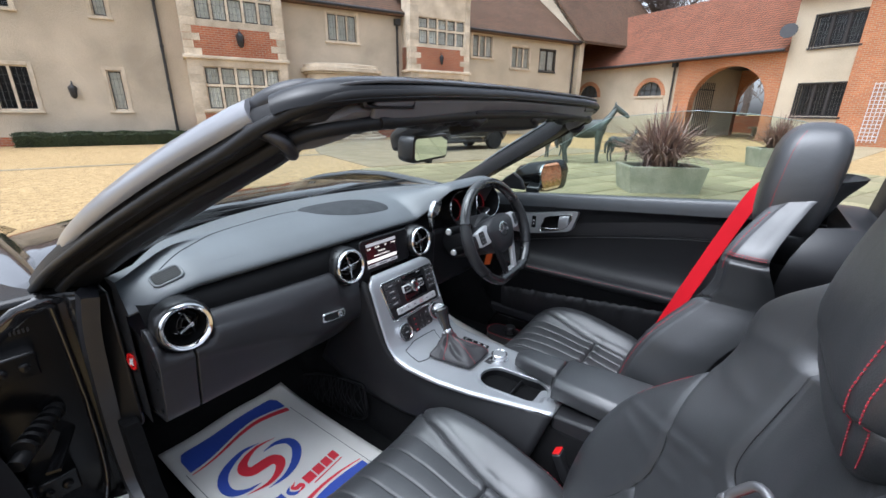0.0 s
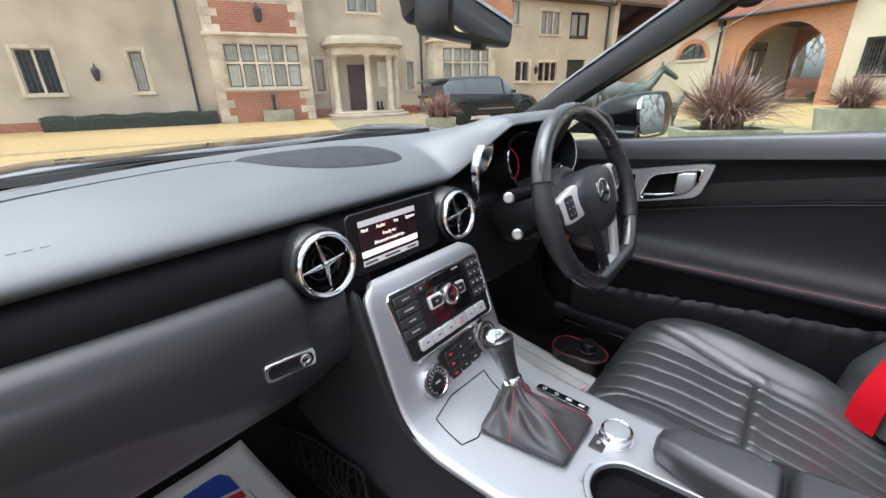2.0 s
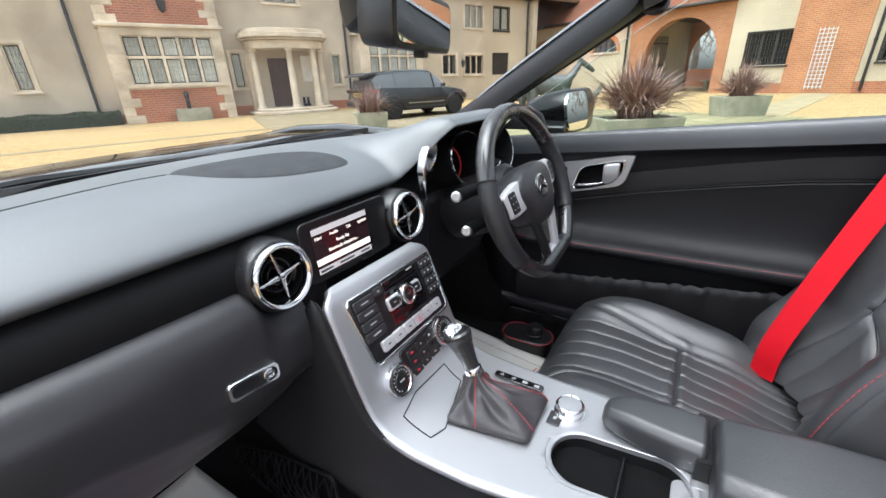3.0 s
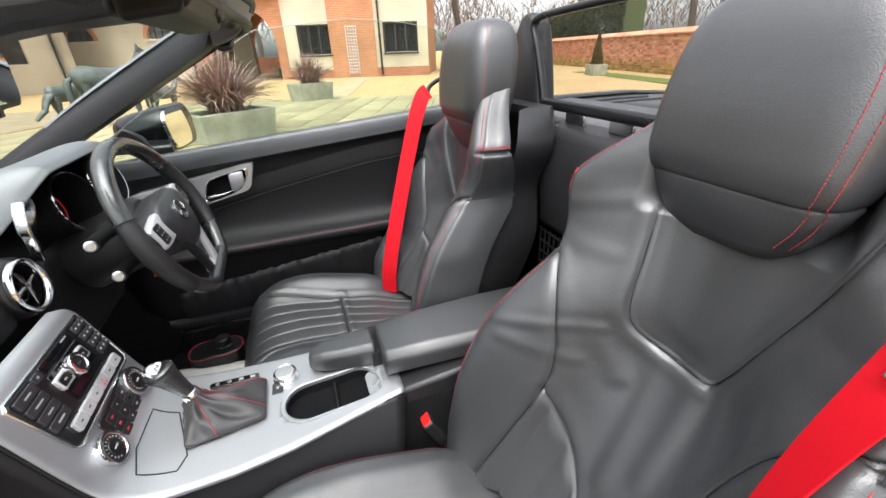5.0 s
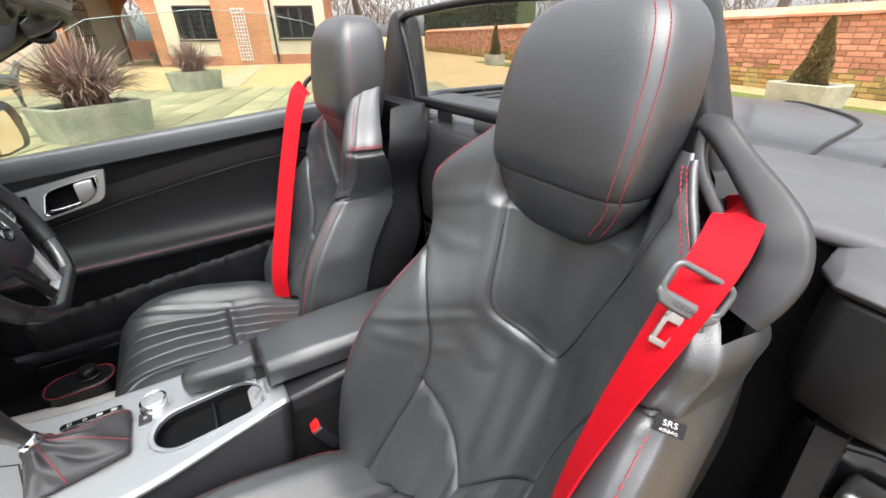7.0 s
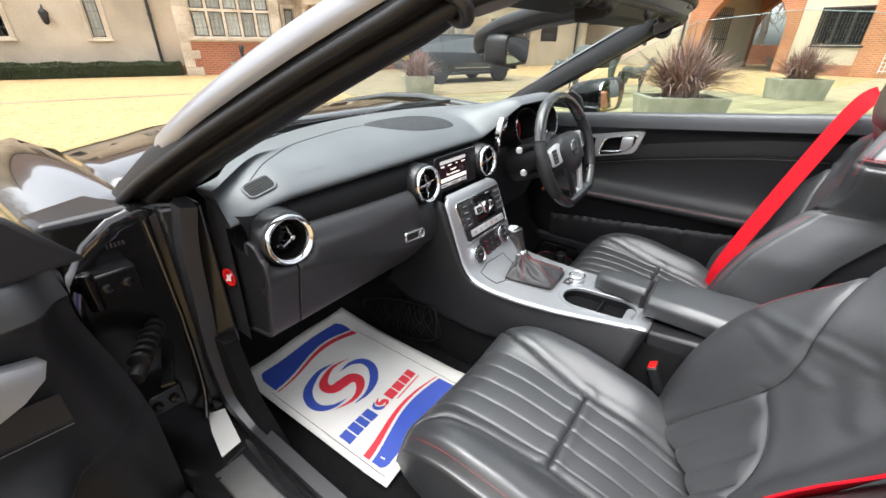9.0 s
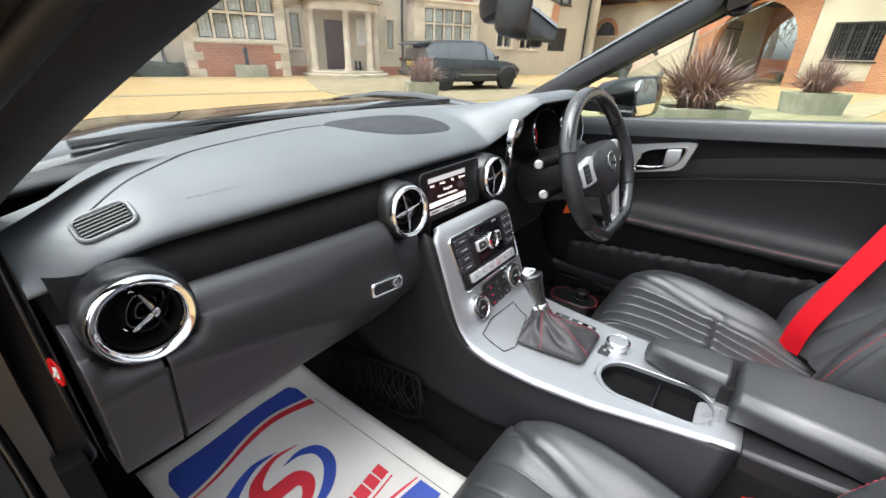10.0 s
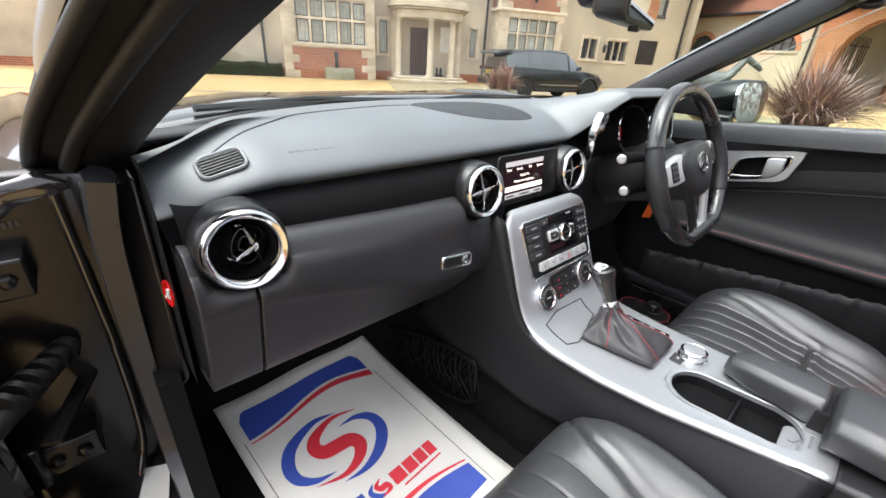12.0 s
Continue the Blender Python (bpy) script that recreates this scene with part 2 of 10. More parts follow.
PALERENDER = mat("pale_cream_render", (0.6, 0.525, 0.4), 0.95, col2=(0.42, 0.36, 0.27), vscale=0.5, grain=0.16, gscale=40, bump=0.007, spec=0.15, detail=10)
STONE = mat("pale_limestone", (0.7, 0.61, 0.48), 0.9, col2=(0.46, 0.38, 0.28), vscale=1.9, grain=0.2, gscale=40, bump=0.004, spec=0.2, rand=0.16, detail=9)
BRICK = brickwork("orange_red_brickwork", (0.43, 0.135, 0.065), (0.33, 0.1, 0.055), (0.38, 0.26, 0.18), 0.225, 0.075)
BRICKPALE = brickwork("orange_brickwork", (0.5, 0.19, 0.08), (0.4, 0.14, 0.065), (0.42, 0.3, 0.2), 0.225, 0.075)
GARDENBRICK = mat("old_garden_brick", (0.46, 0.17, 0.095), 0.95, col2=(0.56, 0.32, 0.21), vscale=2.2, grain=0.25, gscale=50, bump=0.006, rand=0.35, spec=0.15, detail=7)
MOSSBRICK = mat("lichen_garden_brick", (0.38, 0.2, 0.07), 0.95, col2=(0.33, 0.27, 0.1), vscale=2.6, grain=0.3, gscale=50, bump=0.006, rand=0.35, spec=0.15, detail=7)
PADGREY = mat("grey_header_plastic", (0.15, 0.15, 0.162), 0.5, vscale=8)
MORTAR = mat("lime_mortar", (0.5, 0.4, 0.29), 0.95, vscale=2, grain=0.2, gscale=80, bump=0.004, spec=0.1)
TILE = brickwork("mossy_brown_roof_tiles", (0.16, 0.085, 0.05), (0.12, 0.075, 0.045), (0.06, 0.04, 0.03), 0.18, 0.12, 0.02)
TILERED = brickwork("russet_roof_tiles", (0.27, 0.1, 0.055), (0.2, 0.085, 0.05), (0.09, 0.045, 0.03), 0.18, 0.12, 0.02)
IRON = mat("black_iron", (0.02, 0.02, 0.022), 0.5, vscale=8)
DARKWOOD = mat("dark_stained_timber", (0.028, 0.025, 0.024), 0.6, vscale=10, grain=0.3, gscale=30)
DOORWOOD = mat("brown_oak_boards", (0.09, 0.04, 0.028), 0.6, col2=(0.065, 0.03, 0.022), vscale=5, grain=0.3, gscale=50, bump=0.002)
CURTAIN = mat("white_net_curtain", (0.8, 0.78, 0.72), 0.95, vscale=5, col2=(0.66, 0.64, 0.58))
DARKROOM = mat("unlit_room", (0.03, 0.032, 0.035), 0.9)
LEAD = mat("lead_cames", (0.2, 0.2, 0.2), 0.6)
GRAVEL = stony("golden_gravel", [(0.2, 0.135, 0.06), (0.48, 0.345, 0.175), (0.35, 0.24, 0.11)], 55, 0.009, patch=0.16, patch_col=(0.26, 0.17, 0.07))
FLAG = mat("mossy_paving_stone", (0.27, 0.235, 0.14), 0.9, col2=(0.19, 0.175, 0.095), vscale=1.1, grain=0.2, gscale=45, bump=0.004, rand=0.2, spec=0.25, detail=8)
SETT = mat("grey_brown_setts", (0.29, 0.235, 0.15), 0.9, col2=(0.21, 0.175, 0.105), vscale=2, grain=0.2, gscale=50, bump=0.004, rand=0.25, spec=0.25)
TROUGH = mat("weathered_stone_trough", (0.42, 0.4, 0.31), 0.95, col2=(0.25, 0.26, 0.19), vscale=3, grain=0.2, gscale=60, bump=0.005, spec=0.15, detail=8)
SOIL = mat("dark_soil", (0.04, 0.03, 0.02), 0.95, vscale=8, bump=0.01, gscale=60)
BLADE = mat("bronze_red_blades", (0.2, 0.1, 0.088), 0.5, col2=(0.31, 0.21, 0.165), vscale=9, rand=0.4)
HEDGE = mat("box_hedge_leaves", (0.03, 0.045, 0.018), 0.6, col2=(0.05, 0.07, 0.025), vscale=5, rand=0.4)
CONIFER = mat("browning_conifer_leaves", (0.2, 0.14, 0.06), 0.7, col2=(0.09, 0.085, 0.035), vscale=3, rand=0.35)
BARK = mat("grey_bark", (0.11, 0.09, 0.075), 0.9, vscale=4, grain=0.3, gscale=30, bump=0.01)
TWIG = mat("bare_twigs", (0.13, 0.105, 0.09), 0.9, vscale=4)
GRASS = mat("lawn_grass", (0.09, 0.12, 0.03), 0.9, col2=(0.13, 0.14, 0.045), vscale=1.5, grain=0.3, gscale=60, bump=0.01, spec=0.1)
VERDIGRIS = mat("verdigris_bronze", (0.115, 0.14, 0.125), 0.55, metal=0.35, col2=(0.06, 0.065, 0.06), vscale=5, bump=0.002, gscale=60)
# Silver-grey base stands in for sky reflected along the black pillar paint.
SKYSHEENPAINT = mat("sky_reflection_surround_paint", (0.27, 0.275, 0.292), 0.3, metal=0.3, coat=0.4, rvar=0.05)
JAMB = mat("black_jamb_paint", (0.006, 0.006, 0.0065), 0.22, spec=0.35, rvar=0.05)
# Base raised above the body's black to hold some of the reflected sky.
DECKPAINT = mat("sky_greyed_deck_paint", (0.04, 0.04, 0.043), 0.4, coat=0.15, rvar=0.05)
POSTTRIM = mat("dark_post_plastic", (0.014, 0.014, 0.015), 0.48, vscale=9, bump=0.0001, gscale=700)
TONGUE = mat("dark_tongue_metal", (0.13, 0.13, 0.135), 0.38, metal=0.5, rvar=0.08)
GUIDE = mat("guide_plastic", (0.03, 0.03, 0.0315), 0.46, vscale=12, bump=0.00012, gscale=900)
DECKTRIM = mat("grey_deck_plastic", (0.085, 0.085, 0.088), 0.5, vscale=9, bump=0.0001, gscale=700)
SUVPAINT = mat("dark_grey_suv_paint", (0.012, 0.0145, 0.017), 0.2, coat=0.5, rvar=0.03, spec=0.4)
TYRE = mat("tyre_rubber", (0.015, 0.015, 0.015), 0.8, vscale=10)
YELLOW = mat("yellow_plate", (0.75, 0.52, 0.03), 0.5)
LAMPRED = mat("red_lamp_lens", (0.2, 0.008, 0.008), 0.15)
# Grey base paints reflected sky into the glass, besides its coat.
SUVGLASS = mat("sky_paled_tinted_glass", (0.09, 0.1, 0.106), 0.05, coat=0.6, rvar=0.02)


# ---- mesh helpers ----
def part(name, bm, material, parent=None, label="", smooth=40, bevel=0.0, seg=2, subsurf=0, kind="", solid=0.0):
    """One bmesh (or vertices and faces) as one mesh object under a thing or a part."""
    me = bpy.data.meshes.new(name)
    if isinstance(bm, tuple):
        me.from_pydata([tuple(v) for v in bm[0]], [], bm[1])
    else:
        bmesh.ops.recalc_face_normals(bm, faces=bm.faces)
        bm.to_mesh(me)
        bm.free()
    me.materials.append(material)
    if smooth:
        me.shade_smooth()
        if smooth < 180:
            me.set_sharp_from_angle(angle=radians(smooth))
    ob = new(name, me)
    if parent:
        ob.parent = parent
    if solid:
        md = ob.modifiers.new("solid", "SOLIDIFY")
        md.thickness, md.offset = solid, -1
    if bevel:
        md = ob.modifiers.new("bevel", "BEVEL")
        md.width, md.segments, md.limit_method, md.angle_limit = bevel, seg, "ANGLE", radians(35)
        md.harden_normals = False
    if subsurf:
        md = ob.modifiers.new("subsurf", "SUBSURF")
        md.levels = md.render_levels = subsurf
    if label or kind:
        tagged(ob, label, kind=kind)
    return ob


def thing(name, label, category, m=None, group="", kind=""):
    ob = new(name)
    ob.empty_display_size = 0.1
    if m is not None:
        ob.matrix_world = m
    return tagged(ob, label, category, group, kind)


def box(bm, x0, x1, y0, y1, z0, z1, m=None):
    vs = [bm.verts.new((x, y, z)) for z in (z0, z1) for y in (y0, y1) for x in (x0, x1)]
    for f in ((0, 2, 3, 1), (4, 5, 7, 6), (0, 1, 5, 4), (2, 6, 7, 3), (0, 4, 6, 2), (1, 3, 7, 5)):
        bm.faces.new([vs[i] for i in f])
    if m is not None:
        bmesh.ops.transform(bm, matrix=m, verts=vs)
    return vs


def boxes(*dims):
    bm = bmesh.new()
    for d in dims:
        box(bm, *d)
    return bm


def prism(bm, outline, axis, a, b, m=None):
    """A flat outline in the plane across axis (0 x, 1 y, 2 z), pulled from a to b."""
    def at(p, v):
        q = list(p)
        q.insert(axis, v)
        return q
    lo, hi = [bm.verts.new(at(p, a)) for p in outline], [bm.verts.new(at(p, b)) for p in outline]
    n = len(outline)
    bm.faces.new(lo[::-1])
    bm.faces.new(hi)
    for i in range(n):
        bm.faces.new((lo[i], lo[(i + 1) % n], hi[(i + 1) % n], hi[i]))
    if m is not None:
        bmesh.ops.transform(bm, matrix=m, verts=lo + hi)
    return lo + hi


def loft(bm, rings, closed=True, caps=True):
    vr = [[bm.verts.new(p) for p in r] for r in rings]
    n = len(rings[0])
    for a, b in zip(vr, vr[1:]):
        for i in range(n if closed else n - 1):
            j = (i + 1) % n
            bm.faces.new((a[i], a[j], b[j], b[i]))
    if caps and closed:
        bm.faces.new(vr[0][::-1])
        bm.faces.new(vr[-1])
    return vr


def spline(pts, n):
    """A smooth line through the points, cut into n pieces."""
    P = [Vector(p) for p in pts]
    if len(P) < 3:
        return [P[0].lerp(P[-1], i / n) for i in range(n + 1)]
    E = [P[0] * 2 - P[1]] + P + [P[-1] * 2 - P[-2]]
    out = []
    for i in range(n + 1):
        s = i / n * (len(P) - 1)
        k = min(int(s), len(P) - 2)
        t = s - k
        a, b, c, d = E[k:k + 4]
        out.append(0.5 * (2 * b + (c - a) * t + (2 * a - 5 * b + 4 * c - d) * t * t + (3 * b - a - 3 * c + d) * t ** 3))
    return out


def sweep(bm, path, profile, up=(0, 0, 1), closed=False, caps=True):
    """Pulls a profile of (side, up) points along a path; profile may be one list or a function of 0..1."""
    P = [Vector(p) for p in path]
    n = len(P)
    rings = []
    for i, p in enumerate(P):
        t = (P[(i + 1) % n] - P[i - 1]) if closed else (P[min(i + 1, n - 1)] - P[max(i - 1, 0)])
        t.normalize()
        side = t.cross(Vector(up))
        if side.length < 1e-4:
            side = t.cross(Vector((1, 0, 0)))
        side.normalize()
        u = side.cross(t)
        prof = profile(i / max(1, n - 1)) if callable(profile) else profile
        rings.append([p + side * a + u * b for a, b in prof])
    if closed:
        rings.append(rings[0])
    return loft(bm, rings, True, caps and not closed)


def circle(r, n=12, r2=None):
    return [(r * math.cos(2 * math.pi * k / n), (r2 or r) * math.sin(2 * math.pi * k / n)) for k in range(n)]


def tube(bm, path, r, n=10, closed=False):
    return sweep(bm, path, (lambda s: circle(r(s), n)) if callable(r) else circle(r, n), closed=closed)


def frame_to(centre, axis, up=(0, 0, 1)):
    """A pose whose z points along axis, at centre; y keeps near up."""
    z = Vector(axis).normalized()
    x = Vector(up).cross(z)
    if x.length < 1e-4:
        x = Vector((1, 0, 0))
    x.normalize()
    y = z.cross(x)
    return Matrix.Translation(centre) @ Matrix((x, y, z)).transposed().to_4x4()


def revolve(bm, profile, m, n=32, caps=True):
    """A profile of (radius, height) turned round the z of pose m."""
    rings = []
    for r, h in profile:
        rings.append([m @ Vector((r * math.cos(2 * math.pi * k / n), r * math.sin(2 * math.pi * k / n), h)) for k in range(n)])
    return loft(bm, rings, True, caps)


def rounded(w, h, r, n=4):
    """A rectangle w x h about 0 with round corners, as points."""
    out = []
    for cx, cy, a in ((w / 2 - r, h / 2 - r, 0), (r - w / 2, h / 2 - r, 90), (r - w / 2, r - h / 2, 180), (w / 2 - r, r - h / 2, 270)):
        for k in range(n + 1):
            t = radians(a + 90 * k / n)
            out.append((cx + r * math.cos(t), cy + r * math.sin(t)))
    return out


def plate(bm, w, h, r, depth, m, n=4):
    """A rounded plate: its back at z 0 of m, its face at depth."""
    return prism(bm, rounded(w, h, r, n), 2, 0, depth, m)


def smooth01(a, b, x):
    t = np.clip((x - a) / (b - a), 0, 1)
    return t * t * (3 - 2 * t)


def lines_near(X, Y, line):
    """Distance of the points X, Y from a broken line."""
    best = np.full(X.shape, 9.0)
    for (ax, ay), (bx, by) in zip(line, line[1:]):
        dx, dy = bx - ax, by - ay
        t = np.clip(((X - ax) * dx + (Y - ay) * dy) / (dx * dx + dy * dy + 1e-12), 0, 1)
        best = np.minimum(best, np.hypot(X - ax - t * dx, Y - ay - t * dy))
    return best


def grid_mesh(V, keep=None):
    """Vertices and faces of a grid of points V[i, j]; keep chooses the cells."""
    n, m = V.shape[:2]
    used, verts, faces = {}, [], []
    for i in range(n - 1):
        for j in range(m - 1):
            if keep is not None and not keep[i, j]:
                continue
            f = []
            for a, b in ((i, j), (i + 1, j), (i + 1, j + 1), (i, j + 1)):
                if (a, b) not in used:
                    used[a, b] = len(verts)
                    verts.append(tuple(float(c) for c in V[a, b]))
                f.append(used[a, b])
            faces.append(f)
    return verts, faces


def stitches(path, length=0.004, gap=0.0022, r=0.0006, lift=(0, 0, 0), name="stitching", parent=None):
    """A row of short raised threads along a path, as one part."""
    P = [Vector(p) + Vector(lift) for p in path]
    bm = bmesh.new()
    for a, b in zip(P, P[1:]):
        d = b - a
        if d.length < 1e-5:
            continue
        k = max(1, int(d.length / (length + gap)))
        for i in range(k):
            s, e = a + d * (i / k), a + d * ((i + length / (length + gap)) / k)
            tube(bm, [s, e], r, 4)
    return part(name, bm, STITCH, parent, "red stitching thread", smooth=0)


def text(words, size, m, material, parent, name="lettering", depth=0.0003):
    cu = bpy.data.curves.new(name, "FONT")
    cu.body, cu.size, cu.extrude, cu.align_x, cu.align_y = words, size, depth, "CENTER", "CENTER"
    tmp = bpy.data.objects.new(name, cu)
    scene.collection.objects.link(tmp)
    me = bpy.data.meshes.new_from_object(tmp.evaluated_get(bpy.context.evaluated_depsgraph_get()))
    bpy.data.objects.remove(tmp)
    me.transform(m)
    me.materials.clear()
    me.materials.append(material)
    ob = new(name, me)
    ob.parent = parent
    return ob

# ---- the ground ----
HA = radians(-22)
HM = Matrix.Rotation(HA, 4, "Z")


def world_of(a, b, z=0.0):
    return HM @ Vector((a, b, z))


bm = bmesh.new()
R = [(-900, -900), (900, -900), (900, 900), (-900, 900)]
bm.faces.new([bm.verts.new((x, y, 0)) for x, y in R])
tagged(part("ground", bm, GRAVEL), "golden gravel courtyard", "ground", kind="structure")


def strip(name, pts, z, material, label, cat):
    bm = bmesh.new()
    lo = [bm.verts.new((x, y, -0.05)) for x, y in pts]
    hi = [bm.verts.new((x, y, z)) for x, y in pts]
    bm.faces.new(hi)
    for i in range(len(pts)):
        bm.faces.new((lo[i], lo[(i + 1) % len(pts)], hi[(i + 1) % len(pts)], hi[i]))
    return tagged(part(name, bm, material, smooth=0), label, cat, kind="structure")


def rot_rect(x, y, w, d, ang):
    m = pose(x, y, 0, 0, 0, ang)
    return [tuple((m @ Vector((sx * w / 2, sy * d / 2, 0)))[:2]) for sx, sy in ((-1, -1), (1, -1), (1, 1), (-1, 1))]


# the drain line of dark setts across the gravel, and the grass verge under the garden wall
strip("drain_strip", rot_rect(3.2, 11.6, 22.0, 0.28, -18), 0.008, SETT, "line of dark setts across the gravel", "paving")
strip("grass_verge", rot_rect(4.5, -9.55, 26.0, 1.0, -16), 0.02, GRASS, "mossy grass verge at the wall foot", "grass")
strip("lawn", [(-22, 13), (-2.6, 18.2), (-2.2, 20.5), (-22, 30)], 0.015, GRASS, "lawn beside the house", "grass")


# ---- houses ----
def wall_mesh(bm, to, s0, s1, z0, z1, holes, depth):
    """A wall in the plane of to(s, d, z), from d 0 to depth, with openings (s0, s1, z0, z1) right through it."""
    S = sorted({s0, s1, *(h[0] for h in holes), *(h[1] for h in holes)})
    Z = sorted({z0, z1, *(h[2] for h in holes), *(h[3] for h in holes)})
    S, Z = [s for s in S if s0 <= s <= s1], [z for z in Z if z0 <= z <= z1]

    def solid(i, j):
        if not (0 <= i < len(S) - 1 and 0 <= j < len(Z) - 1):
            return False
        cs, cz = (S[i] + S[i + 1]) / 2, (Z[j] + Z[j + 1]) / 2
        return not any(h[0] < cs < h[1] and h[2] < cz < h[3] for h in holes)

    cache = {}

    def v(s, d, z):
        k = (round(s, 4), round(d, 4), round(z, 4))
        if k not in cache:
            cache[k] = bm.verts.new(to(s, d, z))
        return cache[k]

    for i in range(len(S) - 1):
        for j in range(len(Z) - 1):
            if not solid(i, j):
                continue
            a, b, c, d = S[i], S[i + 1], Z[j], Z[j + 1]
            bm.faces.new((v(a, 0, c), v(b, 0, c), v(b, 0, d), v(a, 0, d)))
            bm.faces.new((v(a, depth, c), v(a, depth, d), v(b, depth, d), v(b, depth, c)))
            for di, dj, p, q in ((-1, 0, (a, c), (a, d)), (1, 0, (b, d), (b, c)), (0, -1, (b, c), (a, c)), (0, 1, (a, d), (b, d))):
                if not solid(i + di, j + dj):
                    bm.faces.new((v(p[0], 0, p[1]), v(q[0], 0, q[1]), v(q[0], depth, q[1]), v(p[0], depth, p[1])))


def obox(bm, to, s0, s1, d0, d1, z0, z1):
    vs = [bm.verts.new(to(s, d, z)) for z in (z0, z1) for d in (d0, d1) for s in (s0, s1)]
    for f in ((0, 2, 3, 1), (4, 5, 7, 6), (0, 1, 5, 4), (2, 6, 7, 3), (0, 4, 6, 2), (1, 3, 7, 5)):
        bm.faces.new([vs[i] for i in f])


def ring_frame(bm, to, s0, s1, z0, z1, w, d0, d1):
    """A rectangular frame as one closed piece."""
    rings = []
    for a, b, c, d, dep in ((s0, s1, z0, z1, d0), (s0 + w, s1 - w, z0 + w, z1 - w, d0), (s0 + w, s1 - w, z0 + w, z1 - w, d1), (s0, s1, z0, z1, d1)):
        rings.append([bm.verts.new(to(x, dep, z)) for x, z in ((a, c), (b, c), (b, d), (a, d))])
    for k in range(4):
        p, q = rings[k], rings[(k + 1) % 4]
        for i in range(4):
            bm.faces.new((p[i], p[(i + 1) % 4], q[(i + 1) % 4], q[i]))


def window_part(house, to, s0, s1, z0, z1, cols=1, transom=None, bars=STONE, inside=CURTAIN, surround=0.12, sur_mat=STONE, bar=0.07, leads=(3, 5), label=""):
    """A window in an opening: dressed surround, mullions, leaded panes, and what hangs behind them."""
    zs = [z0, z1] if transom is None else [z0, transom, z1]
    bm = bmesh.new()
    ring_frame(bm, to, s0, s1, z0, z1, 0.035, 0.06, 0.13)
    win = part("window", bm, bars, house, label or "stone mullioned window with leaded panes", smooth=0)
    for k in range(1, cols):
        s = s0 + (s1 - s0) * k / cols
        bm = bmesh.new()
        obox(bm, to, s - bar / 2, s + bar / 2, 0.03, 0.16, z0, z1)
        part("mullion", bm, bars, win, smooth=0)
    if transom is not None:
        bm = bmesh.new()
        obox(bm, to, s0, s1, 0.034, 0.156, transom - bar / 2, transom + bar / 2)
        part("transom", bm, bars, win, smooth=0)
    if surround:
        w = surround
        for k, (a, b, c, d) in enumerate(((s0 - w, s0, z0 - 0.02, z1 + w), (s1, s1 + w, z0 - 0.02, z1 + w), (s0, s1, z1, z1 + w))):
            bm = bmesh.new()
            obox(bm, to, a, b, -0.02 - 0.002 * k, 0.05, c, d)
            part("surround", bm, sur_mat, win, smooth=0, bevel=0.008, seg=1)
        bm = bmesh.new()
        obox(bm, to, s0 - w - 0.03, s1 + w + 0.03, -0.07, 0.1, z0 - 0.1, z0 - 0.022)
        part("sill", bm, sur_mat, win, smooth=0, bevel=0.01, seg=1)
    lead = bmesh.new()
    for r in range(len(zs) - 1):
        for k in range(cols):
            a, b = s0 + (s1 - s0) * k / cols + bar / 2, s0 + (s1 - s0) * (k + 1) / cols - bar / 2
            c, d = zs[r] + bar / 2, zs[r + 1] - bar / 2
            pm = bmesh.new()
            pm.faces.new([pm.verts.new(to(s, 0.092, z)) for s, z in ((a, c), (b, c), (b, d), (a, d))])
            p = part("pane", pm, PANE, win, smooth=0)
            p.visible_shadow = False
            cm_ = bmesh.new()
            ring_frame(cm_, to, a, b, c, d, 0.028, 0.072, 0.086)
            part("casement", cm_, DARKWOOD, win, smooth=0)
            for i in range(1, leads[0]):
                s = a + (b - a) * i / leads[0]
                obox(lead, to, s - 0.004, s + 0.004, 0.083, 0.089, c, d)
            n = max(2, round((d - c) / 0.27))
            for i in range(1, n):
                z = c + (d - c) * i / n
                obox(lead, to, a, b, 0.082, 0.0885, z - 0.004, z + 0.004)
    part("lead_cames", lead, LEAD, win, smooth=0, kind="stuff")
    if inside is CURTAIN:
        bm = bmesh.new()
        n = 40 * cols
        V = np.array([[to(s0 + (s1 - s0) * i / n, 0.135 + 0.018 * math.sin(i * 1.3) + 0.012 * math.sin(i * 0.37), z) for z in (z0 - 0.05, z1 + 0.1)] for i in range(n + 1)])
        part("net_curtain", grid_mesh(V), CURTAIN, win)
        bm.free()
    return win


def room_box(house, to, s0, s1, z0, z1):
    """A dark room behind an opening; its indoor shade is put into the colour."""
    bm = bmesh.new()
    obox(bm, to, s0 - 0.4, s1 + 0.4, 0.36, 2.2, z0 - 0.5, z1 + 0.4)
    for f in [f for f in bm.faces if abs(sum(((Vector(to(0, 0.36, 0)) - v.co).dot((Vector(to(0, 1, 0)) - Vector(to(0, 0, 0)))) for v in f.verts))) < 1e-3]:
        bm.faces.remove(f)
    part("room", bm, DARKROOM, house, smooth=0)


def pipe_part(house, to, s, z0, z1, r=0.05, hopper=True):
    bm = bmesh.new()
    tube(bm, [to(s, -0.09, z0), to(s, -0.09, z1)], r, 10)
    for z in np.arange(z0 + 0.3, z1, 1.5):
        tube(bm, [to(s, -0.09, z), to(s, -0.09, z + 0.08)], r * 1.35, 10)
    if hopper:
        obox(bm, to, s - 0.13, s + 0.13, -0.22, -0.003, z1 - 0.05, z1 + 0.22)
    part("drainpipe", bm, IRON, house, "black cast-iron drainpipe")


